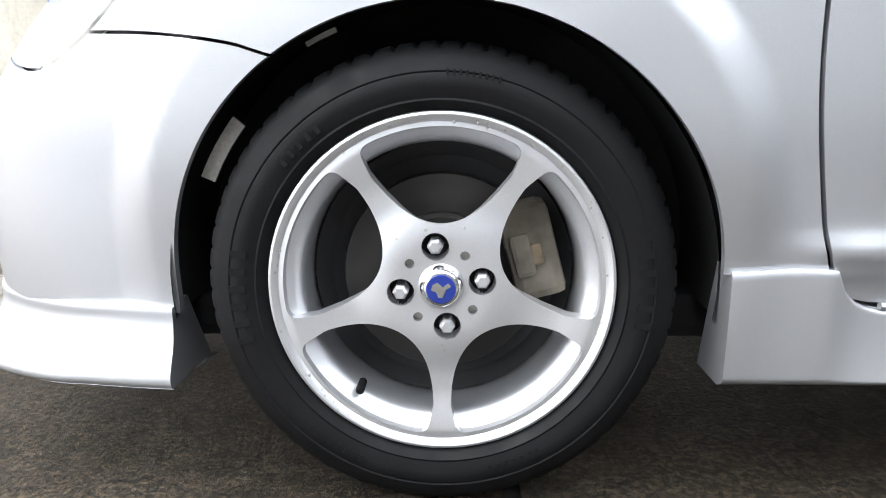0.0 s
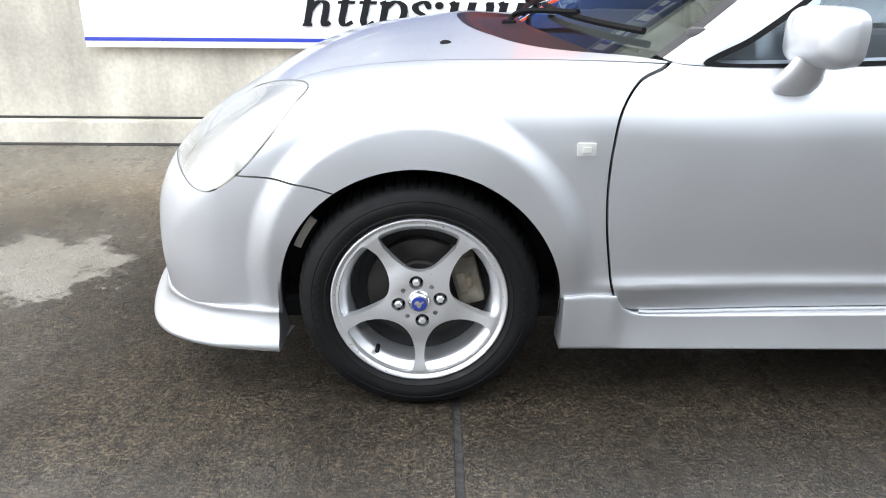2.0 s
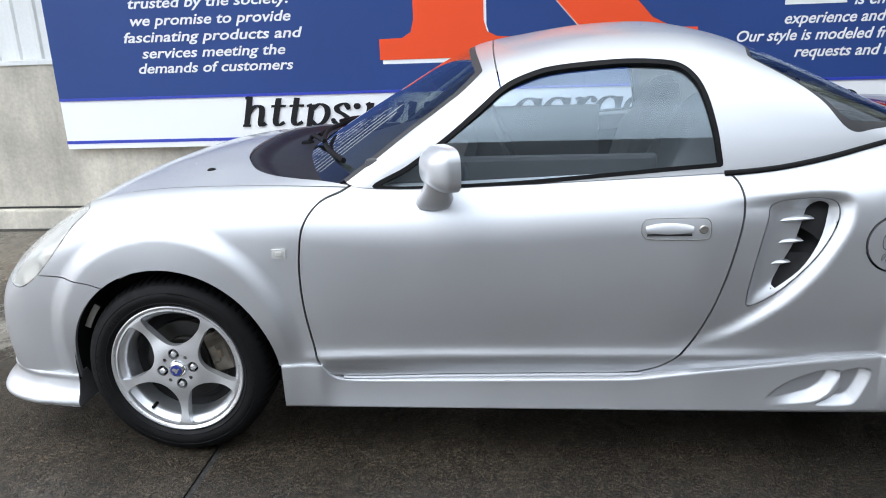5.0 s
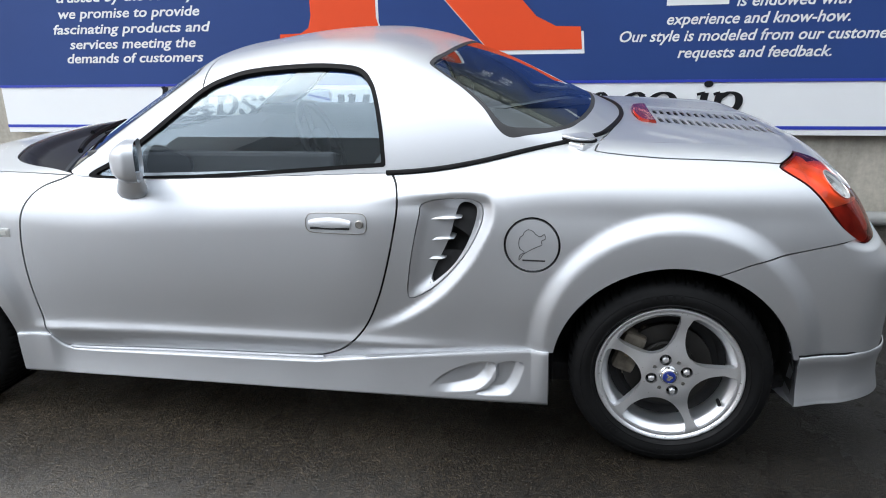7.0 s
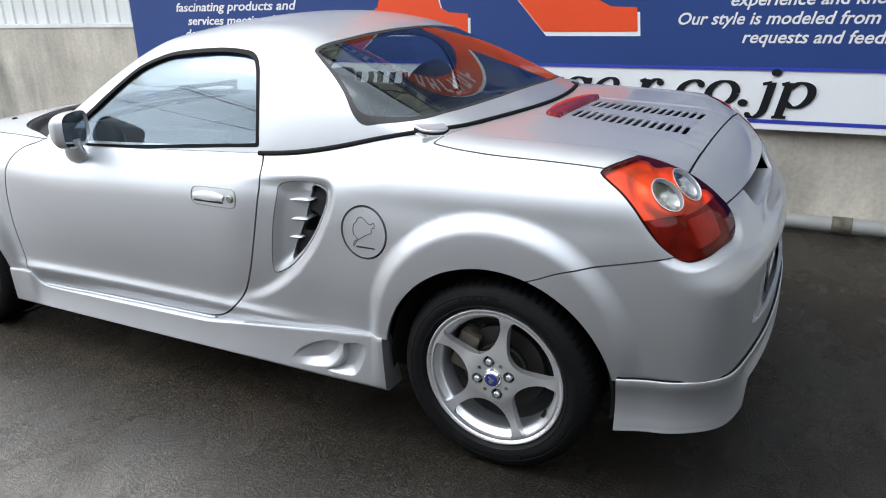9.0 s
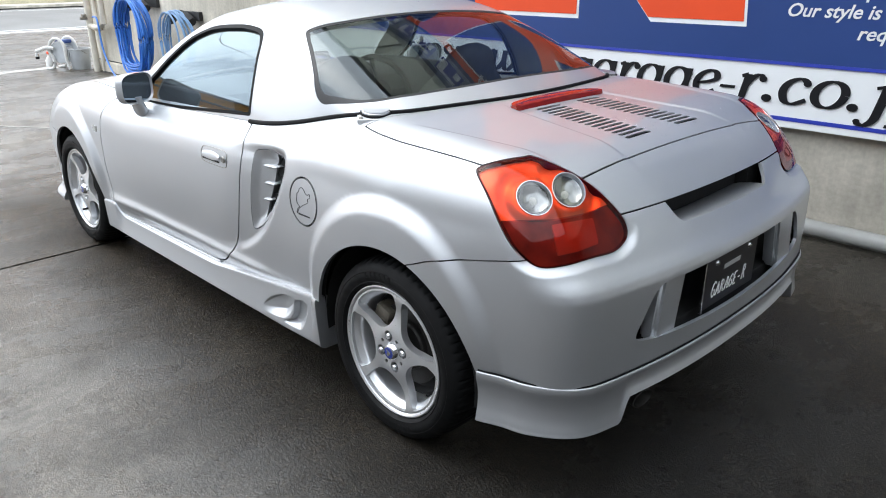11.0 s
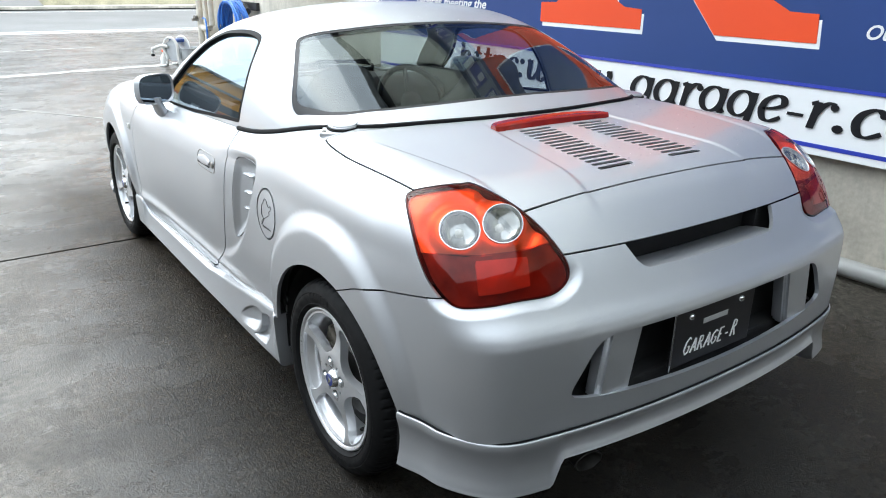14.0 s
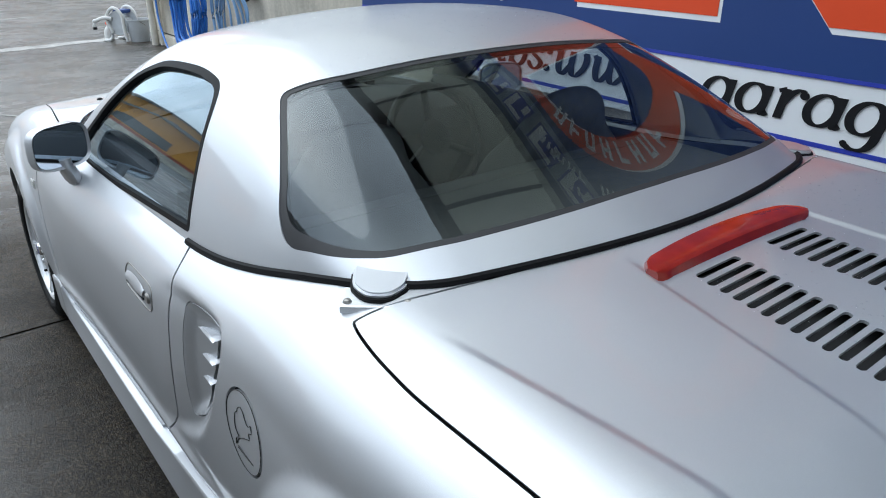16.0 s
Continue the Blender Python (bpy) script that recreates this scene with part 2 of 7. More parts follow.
def lettering(text, size, mat, parent, m, label="", align="CENTER", shear=0.0, bold=0.0, depth=0.001, spacing=1.0, width=1.0):
    cu = bpy.data.curves.new("lettering", "FONT")
    cu.body, cu.size, cu.align_x, cu.shear, cu.offset, cu.extrude, cu.space_character = text, size, align, shear, bold, depth, spacing
    cu.resolution_u = 3
    tmp = new("lettering", cu)
    me = bpy.data.meshes.new_from_object(tmp.evaluated_get(bpy.context.evaluated_depsgraph_get()))
    bpy.data.objects.remove(tmp)
    bpy.data.curves.remove(cu)
    me.transform(Matrix.Diagonal((width, 1, 1, 1)))
    me.materials.clear()
    me.materials.append(mat)
    ob = new("lettering", me)
    ob.matrix_basis = m
    ob.parent = parent
    if label:
        tagged(ob, label)
    return ob


# ---- curved skins: implicit forms, netted and cut along lines ----
def smax(a, b, k):
    h = np.maximum(k - np.abs(a - b), 0) / k
    return np.maximum(a, b) + h * h * k * 0.25


def smooth_table(xs, ys):
    """A smooth curve through a small table, as a function."""
    line = smooth_line(list(zip(xs, ys)), 10)
    return lambda x: np.interp(x, line[:, 0], line[:, 1])


def step(x, a, b):
    t = np.clip((x - a) / (b - a), 0, 1)
    return t * t * (3 - 2 * t)


def gradient(f, p, e=0.0015):
    g = np.empty_like(p)
    for i in range(3):
        d = np.zeros(3)
        d[i] = e
        g[:, i] = (f(*(p + d).T) - f(*(p - d).T)) / (2 * e)
    return g


def net(f, lo, hi, h):
    """The zero surface of f: places, normals and four-cornered faces."""
    ax = [np.arange(a, b + h, h) for a, b in zip(lo, hi)]
    F = f(ax[0][:, None, None], ax[1][None, :, None], ax[2][None, None, :])
    F = np.broadcast_to(F, [len(a) for a in ax])
    S = F < 0
    n = [len(a) - 1 for a in ax]
    count = np.zeros(n, np.int8)
    for i in (0, 1):
        for j in (0, 1):
            for k in (0, 1):
                count += S[i:n[0] + i, j:n[1] + j, k:n[2] + k]
    act = np.argwhere((count > 0) & (count < 8))
    ids = np.full(n, -1, np.int64)
    ids[tuple(act.T)] = np.arange(len(act))
    acc, num = np.zeros((len(act), 3)), np.zeros(len(act))
    for axis in range(3):
        o1, o2 = [q for q in range(3) if q != axis]
        for i in (0, 1):
            for j in (0, 1):
                a = act.copy()
                a[:, o1] += i
                a[:, o2] += j
                b = a.copy()
                b[:, axis] += 1
                fa, fb = F[tuple(a.T)], F[tuple(b.T)]
                hit = (fa < 0) != (fb < 0)
                t = np.where(hit, fa / np.where(hit, fa - fb, 1), 0)
                p = a.astype(float)
                p[:, axis] += t
                acc += p * hit[:, None]
                num += hit
    V = acc / num[:, None] * h + np.array([a[0] for a in ax])
    quads = []
    for axis in range(3):
        o1, o2 = (axis + 1) % 3, (axis + 2) % 3
        sl0, sl1 = [slice(None)] * 3, [slice(None)] * 3
        sl0[axis], sl1[axis] = slice(0, n[axis]), slice(1, n[axis] + 1)
        cross = S[tuple(sl0)] != S[tuple(sl1)]
        e = np.argwhere(cross)
        e = e[(e[:, o1] > 0) & (e[:, o2] > 0) & (e[:, o1] < n[o1]) & (e[:, o2] < n[o2])]
        q = []
        for i, j in ((1, 1), (0, 1), (0, 0), (1, 0)):
            c = e.copy()
            c[:, o1] -= i
            c[:, o2] -= j
            q.append(ids[tuple(c.T)])
        q = np.stack(q, 1)
        flip = ~S[tuple(e.T)]
        q[flip] = q[flip][:, ::-1]
        quads.append(q)
    Q = np.concatenate(quads)
    Q = Q[(Q >= 0).all(1)]
    for _ in range(4):
        g = gradient(f, V)
        v = f(*V.T)
        d = -v[:, None] * g / np.maximum((g * g).sum(1), 0.05)[:, None]
        V = V + np.clip(d, -h, h)
    g = gradient(f, V)
    N = g / np.linalg.norm(g, axis=1)[:, None]
    return Skin(V, N, [tuple(q) for q in Q.tolist()])


class Skin:
    """A surface that can be cut along lines and linked piece by piece."""

    def __init__(self, V, N, F):
        self.V, self.N, self.F = V, N, F

    def keep(self, s):
        """The part where s, given per place, is below zero, cut cleanly along zero."""
        s = np.where(np.abs(s) < 1e-6, -1e-6, s)
        inside = s < 0
        V, N, F, made = [], [], [], {}
        base = len(self.V)
        for f in self.F:
            k = [inside[i] for i in f]
            if all(k):
                F.append(f)
            elif any(k):
                out = []
                for i, a in enumerate(f):
                    b = f[(i + 1) % len(f)]
                    if inside[a]:
                        out.append(a)
                    if inside[a] != inside[b]:
                        key = (a, b) if a < b else (b, a)
                        if key not in made:
                            t = s[key[0]] / (s[key[0]] - s[key[1]])
                            V.append(self.V[key[0]] * (1 - t) + self.V[key[1]] * t)
                            N.append(self.N[key[0]] * (1 - t) + self.N[key[1]] * t)
                            made[key] = base + len(V) - 1
                        out.append(made[key])
                if len(out) > 2:
                    F.append(tuple(out))
        VV = np.concatenate([self.V, np.array(V).reshape(-1, 3)])
        NN = np.concatenate([self.N, np.array(N).reshape(-1, 3)])
        return Skin(VV, NN, F).tidy()

    def split(self, field, gap=0.004):
        s = field(self.V)
        return self.keep(s + gap / 2), self.keep(gap / 2 - s)

    def tidy(self):
        used = sorted({i for f in self.F for i in f})
        m = {a: b for b, a in enumerate(used)}
        return Skin(self.V[used] if used else np.zeros((0, 3)), self.N[used] if used else np.zeros((0, 3)), [tuple(m[i] for i in f) for f in self.F])

    def largest(self):
        """The biggest connected piece alone."""
        root = list(range(len(self.V)))

        def find(i):
            while root[i] != i:
                root[i] = root[root[i]]
                i = root[i]
            return i
        for f in self.F:
            for i in f[1:]:
                root[find(i)] = find(f[0])
        tally = collections.Counter(find(f[0]) for f in self.F)
        best = tally.most_common(1)[0][0]
        return Skin(self.V, self.N, [f for f in self.F if find(f[0]) == best]).tidy()

    def side(self, sign):
        F = [f for f in self.F if sum(self.V[i][1] for i in f) * sign > 0]
        return Skin(self.V, self.N, F).tidy()

    def mirrored(self):
        flip = np.array([1.0, -1.0, 1.0])
        return Skin(self.V * flip, self.N * flip, [f[::-1] for f in self.F])

    def pressed(self, depth):
        """Pushed in by a depth given per place, with normals to suit."""
        V = self.V - self.N * depth[:, None]
        acc = np.zeros_like(V)
        for f in self.F:
            n = np.cross(V[f[1]] - V[f[0]], V[f[2]] - V[f[0]])
            for i in f:
                acc[i] += n
        acc /= np.maximum(np.linalg.norm(acc, axis=1), 1e-12)[:, None]
        return Skin(V, np.where(((acc * self.N).sum(1) < 0)[:, None], -acc, acc), self.F)

    def moved(self, d):
        return Skin(self.V + self.N * d, self.N, self.F)

    def link(self, name, mat, parent, label="", rim=0.012):
        V, N, F = self.V, self.N / np.maximum(np.linalg.norm(self.N, axis=1), 1e-9)[:, None], list(self.F)
        shade = N[[i for f in F for i in f]]
        if rim:
            seen = {}
            for f in F:
                for i, a in enumerate(f):
                    b = f[(i + 1) % len(f)]
                    seen[(a, b)] = seen.get((a, b), 0) + 1
            edge = [(a, b) for a, b in seen if (b, a) not in seen]
            deep = {a: len(V) + k for k, a in enumerate(sorted({i for e in edge for i in e}))}
            if edge:
                V = np.concatenate([V, [V[a] - N[a] * rim for a in deep]])
                nor = []
                for a, b in edge:
                    side = np.cross(V[b] - V[a], N[a] + N[b])
                    side /= max(np.linalg.norm(side), 1e-9)
                    F.append((b, a, deep[a], deep[b]))
                    nor += [side] * 4
                shade = np.concatenate([shade, nor])
        me = bpy.data.meshes.new(name)
        me.from_pydata(V.tolist(), [], F)
        me.polygons.foreach_set("use_smooth", [True] * len(me.polygons))
        me.normals_split_custom_set(shade.tolist())
        me.materials.append(mat)
        ob = new(name, me)
        ob.parent = parent
        if label:
            tagged(ob, label)
        return ob


def outline_field(points, u=0, v=2, smooth=8, flip=None):
    """Signed distance to a smooth closed outline in the plane of the axes u and v."""
    line = smooth_line(points, smooth, True) if smooth else np.array(points, float)
    A, B = line, np.roll(line, -1, 0)

    def field(V):
        P = np.stack([V[:, u] if u != 1 else np.abs(V[:, 1]), V[:, v] if v != 1 else np.abs(V[:, 1])], 1)
        return outline_distance(P, A, B)
    return field


def outline_distance(P, A, B):
    best = np.full(len(P), 1e9)
    inside = np.zeros(len(P), bool)
    for a, b in zip(A, B):
        d = b - a
        w = P - a
        t = np.clip((w @ d) / max(d @ d, 1e-12), 0, 1)
        best = np.minimum(best, ((w - t[:, None] * d) ** 2).sum(1))
        cross = (a[1] > P[:, 1]) != (b[1] > P[:, 1])
        dy = d[1] if abs(d[1]) > 1e-12 else 1e-12
        inside ^= cross & (P[:, 0] < a[0] + (P[:, 1] - a[1]) * d[0] / dy)
    return np.where(inside, -1, 1) * np.sqrt(best)


def both(*fields):
    return lambda V: np.max([f(V) for f in fields], 0)


# ---- the car: forms ----
WHEEL_F, WHEEL_R = (0.0, 0.287), (2.45, 0.287)
door_width = smooth_table((0.10, 0.26, 0.31, 0.335, 0.362, 0.40, 0.50, 0.60, 0.70, 0.78, 0.83, 0.87, 0.92, 1.0), (0.795, 0.804, 0.817, 0.8245, 0.8165, 0.818, 0.828, 0.832, 0.829, 0.816, 0.797, 0.772, 0.735, 0.68))
plain_width = smooth_table((0.10, 0.26, 0.40, 0.50, 0.60, 0.70, 0.78, 0.83, 0.87, 0.92, 1.0), (0.800, 0.808, 0.819, 0.828, 0.832, 0.829, 0.816, 0.797, 0.772, 0.735, 0.68))
plan_taper = smooth_table((-0.9, -0.6, -0.4, -0.1, 0.4, 1.2, 1.9, 2.3, 2.65, 2.9, 3.2), (0.88, 0.94, 0.968, 0.988, 1.012, 1.0, 1.0, 1.0, 0.985, 0.95, 0.88))
top_middle = smooth_table((-0.9, -0.75, -0.6, -0.5, -0.37, -0.2, 0.03, 0.22, 0.5, 1.0, 1.7, 2.1, 2.38, 2.6, 2.8, 2.9, 2.96, 3.1, 3.3), (0.46, 0.56, 0.645, 0.70, 0.772, 0.829, 0.868, 0.889, 0.900, 0.93, 0.95, 0.952, 0.94, 0.922, 0.905, 0.895, 0.885, 0.83, 0.7))
top_side = smooth_table((-0.9, -0.7, -0.6, -0.5, -0.37, -0.25, -0.1, 0.2, 0.5, 0.64, 1.6, 1.87, 2.11, 2.36, 2.7, 2.82, 2.92, 3.1, 3.3), (0.44, 0.51, 0.565, 0.64, 0.73, 0.785, 0.812, 0.833, 0.842, 0.848, 0.892, 0.908, 0.93, 0.93, 0.915, 0.895, 0.855, 0.75, 0.6))
nose_line = smooth_table((0.0, 0.2, 0.35, 0.5, 0.58, 0.66, 0.8, 1.0), (-0.72, -0.738, -0.752, -0.742, -0.722, -0.69, -0.60, -0.45))
tail_line = smooth_table((0.0, 0.2, 0.3, 0.45, 0.58, 0.612, 0.632, 0.66, 0.72, 0.77, 0.82, 0.87, 0.92, 1.1), (3.09, 3.10, 3.115, 3.12, 3.118, 3.113, 3.102, 3.081, 3.045, 3.012, 2.975, 2.93, 2.86, 2.6))


def flare(x, z, wheel):
    """The swelling round a wheel opening, highest over the wheel."""
    dx, dz = x - wheel[0], z - wheel[1]
    d = np.sqrt(dx * dx + np.maximum(dz, 0) ** 2)
    reach = 0.395 + (0.066 if wheel[0] < 1 else 0.080) * np.clip(dz / np.maximum(d, 1e-6), 0, 1) ** 1.3
    low = 1 - 0.8 * (1 - step(z, 0.24, 0.46)) * (step(x, 2.55, 2.75) + 0.7 * (1 - step(x, -0.30, -0.2)) + 1.15 * step(x, 0.22, 0.31) * (1 - step(x, 0.8, 1.0)))
    return low * 0.024 * (1 - step(d, reach - 0.046, reach + 0.016)) + 0.006 * (1 - step(d, 0.40, 0.62))


def hollow_table():
    """How far the side is drawn in round the intake: a scooped shape with a firm rear and lower edge."""
    line = smooth_line([(1.30, 0.345), (1.48, 0.352), (1.60, 0.380), (1.70, 0.430), (1.79, 0.500), (1.868, 0.590), (1.920, 0.680), (1.945, 0.750), (1.935, 0.796), (1.88, 0.812), (1.76, 0.806), (1.60, 0.795), (1.40, 0.79), (1.28, 0.74), (1.25, 0.50)], 4, True)
    gx, gz = np.arange(1.40, 2.0, 0.004), np.arange(0.30, 0.86, 0.004)
    P = np.stack([a.ravel() for a in np.meshgrid(gx, gz, indexing="ij")], 1)
    d = -outline_distance(P, line, np.roll(line, -1, 0))
    t = step(d, -0.004, 0.036) * step(P[:, 0] + 0.25 * (0.62 - P[:, 1]), 1.50, 1.80)
    return t.reshape(len(gx), len(gz))


HOLLOW = []


def hollow(x, z):
    if not HOLLOW:
        HOLLOW.append(hollow_table())
    T = HOLLOW[0]
    u, v = np.clip((x - 1.40) / 0.004, 0, T.shape[0] - 1.001), np.clip((z - 0.30) / 0.004, 0, T.shape[1] - 1.001)
    u, v = np.broadcast_arrays(u, v)
    i, j = u.astype(int), v.astype(int)
    u, v = u - i, v - j
    return (T[i, j] * (1 - u) + T[i + 1, j] * u) * (1 - v) + (T[i, j + 1] * (1 - u) + T[i + 1, j + 1] * u) * v


def body_form(x, y, z):
    a = np.abs(y)
    along = step(x, 0.36, 0.50) * (1 - step(x, 1.62, 1.95))
    w = (door_width(z) * along + plain_width(z) * (1 - along)) * plan_taper(x)
    w = w + 0.010 * (1 - step(x, 0.42, 0.85)) * step(x, -0.1, 0.3) * (1 - step(z, 0.30, 0.60))
    w = w + 0.035 * step(x, 1.7, 2.3) * step(z, 0.74, 0.93) - 0.006 * (1 - step(x, -0.2, 0.5)) * step(z, 0.62, 0.8)
    # hollow behind the door, leading into the side intake
    w = w - 0.024 * hollow(x, z)
    c = np.minimum(a, 0.86) / 0.7
    top = top_middle(x) + (top_side(x) - top_middle(x)) * c ** 2.2
    # raised panel in the middle of the engine lid
    lid = step(x, 2.33, 2.42) * (1 - step(x, 2.90, 2.98))
    edge = 0.249 + 0.17 * (x - 2.44)
    fold = 0.633 - 0.15 * (x - 2.354)
    deck = step(x, 2.32, 2.46)
    top = top - 0.0045 * lid * (1 - step(a, edge - 0.010, edge + 0.010)) - 0.004 * deck * (1 - step(a, fold - 0.010, fold + 0.010))
    f = smax(a - w, (z - top) * 0.97, 0.105 + 0.045 * step(x, 0.25, 0.75))
    nose = nose_line(z) + 0.115 * (c ** 2.6)
    f = smax(f, (nose - x) * 0.96, 0.12)
    tail = tail_line(z) - 0.072 * c ** 2.3
    f = smax(f, (x - tail) * 0.96, 0.10)
    return f - (flare(x, z, WHEEL_F) + flare(x, z, WHEEL_R)) * step(a, 0.56, 0.70)


def glass_form(x, y, z):
    a = np.abs(y)
    w = 0.738 - 0.26 * (z - 0.87) - 0.69 * np.maximum(z - 0.87, 0) ** 2 - 0.22 * np.maximum(x - 1.6, 0) ** 2 - 0.10 * np.maximum(0.9 - x, 0) ** 2
    f = (a - w) * 0.91
    f = smax(f, (z - (roof_line(x) - 0.055 * (a / 0.55) ** 2)) * 0.98, 0.13)
    f = smax(f, (z - (0.868 + 0.575 * (x - 0.57 * a * a - 0.30))) * 0.84, 0.035)
    f = smax(f, (z - (1.205 - 0.475 * (x + 0.30 * a * a - 1.77))) * 0.90, 0.07)
    return f


roof_line = smooth_table((0.2, 0.6, 0.918, 1.05, 1.265, 1.474, 1.68, 1.77, 2.0, 2.5), (1.06, 1.14, 1.205, 1.228, 1.257, 1.263, 1.243, 1.225, 1.17, 1.0))


def seen_from(eye, origin, u, v, points, smooth=8):
    """Signed distance to an outline on a slanted plane, drawn out from a point to either side of it."""
    eye, origin, u, v = (np.array(q, float) for q in (eye, origin, u, v))
    normal = np.cross(u, v)
    line = smooth_line(points, smooth, True) if smooth else np.array(points, float)
    A, B = line, np.roll(line, -1, 0)

    def field(V):
        P = V.copy()
        P[:, 1] = -np.abs(P[:, 1])
        d = P - eye
        k = ((origin - eye) @ normal) / (d @ normal)
        q = eye + d * k[:, None] - origin
        return outline_distance(np.stack([q @ u, q @ v], 1), A, B)
    return field


def arch(wheel, r):
    def field(V):
        dx, dz = V[:, 0] - wheel[0], V[:, 2] - wheel[1]
        return np.sqrt(dx * dx + np.maximum(dz, 0) ** 2) - r + np.where(np.abs(V[:, 1]) < 0.3, 9, 0)
    return field


X, Y, Z = (lambda V: V[:, 0]), (lambda V: np.abs(V[:, 1])), (lambda V: V[:, 2])
DOOR = [(0.60, 0.99), (0.578, 0.86), (0.545, 0.825), (0.478, 0.797), (0.436, 0.74), (0.421, 0.66), (0.417, 0.58), (0.422, 0.49), (0.437, 0.39), (0.452, 0.318), (0.485, 0.272), (0.60, 0.2655),
        (0.85, 0.268), (1.10, 0.271), (1.33, 0.274), (1.42, 0.286), (1.49, 0.325), (1.548, 0.39), (1.59, 0.48), (1.620, 0.575), (1.645, 0.68), (1.658, 0.763), (1.651, 0.825), (1.616, 0.88), (1.605, 0.99)]
FUEL = (2.052, 0.670)
INTAKE = [(1.735, 0.776), (1.817, 0.791), (1.895, 0.783), (1.909, 0.740), (1.882, 0.670), (1.838, 0.602), (1.767, 0.527), (1.705, 0.488), (1.682, 0.495), (1.694, 0.601), (1.722, 0.735)]
HEADLAMP = [(-0.251, 0.775), (-0.32, 0.790), (-0.40, 0.768), (-0.50, 0.705), (-0.556, 0.643), (-0.562, 0.590), (-0.543, 0.540), (-0.511, 0.521), (-0.475, 0.532), (-0.425, 0.569), (-0.365, 0.632), (-0.296, 0.718)]
TAIL = [(-0.159, 0.891), (-0.144, 0.909), (-0.09, 0.921), (-0.033, 0.927), (-0.005, 0.926), (0.066, 0.891), (0.138, 0.837), (0.205, 0.756), (0.217, 0.705), (0.18, 0.669), (0.10, 0.653), (0.014, 0.637), (-0.059, 0.637), (-0.106, 0.682), (-0.135, 0.755), (-0.152, 0.833)]
TAIL_EYE, TAIL_AT, TAIL_U = (4.305, -1.653, 1.359), (2.87, -0.65, 0.0), (0.573, 0.82, 0.0)
WINDOW = [(0.596, 0.806), (0.70, 0.876), (0.818, 0.955), (0.925, 1.035), (1.013, 1.099), (1.09, 1.132), (1.176, 1.152), (1.342, 1.164), (1.45, 1.161), (1.515, 1.148), (1.555, 1.11), (1.58, 1.05), (1.600, 0.96), (1.608, 0.90), (1.6125, 0.864), (1.610, 0.857), (1.59, 0.854), (1.45, 0.844), (1.30, 0.832), (0.95, 0.808)]
REAR_WINDOW = [(1.754, -0.12), (1.754, 0.0), (1.751, 0.15), (1.744, 0.30), (1.735, 0.42), (1.716, 0.515), (1.716, 0.548), (1.75, 0.572), (1.82, 0.610), (1.89, 0.650), (1.930, 0.675), (1.97, 0.682), (2.02, 0.672), (2.075, 0.652), (2.120, 0.622), (2.155, 0.578), (2.182, 0.49), (2.199, 0.397), (2.213, 0.29), (2.222, 0.17), (2.226, 0.0), (2.226, -0.12)]


# ---- wheels ----
def barrel(base):
    bm = bmesh.new()
    lathe(bm, [(0.2085, 0.010), (0.2100, 0.002), (0.2085, -0.004), (0.2055, -0.005), (0.2010, -0.003), (0.1975, 0.000), (0.1955, 0.004), (0.1915, 0.009), (0.1830, 0.0165), (0.1760, 0.024), (0.1735, 0.029), (0.1720, 0.040), (0.1725, 0.165), (0.2, 0.178)], 128)
    part("rim", bm, ALLOY, base, "bright silver rim", smooth=True)


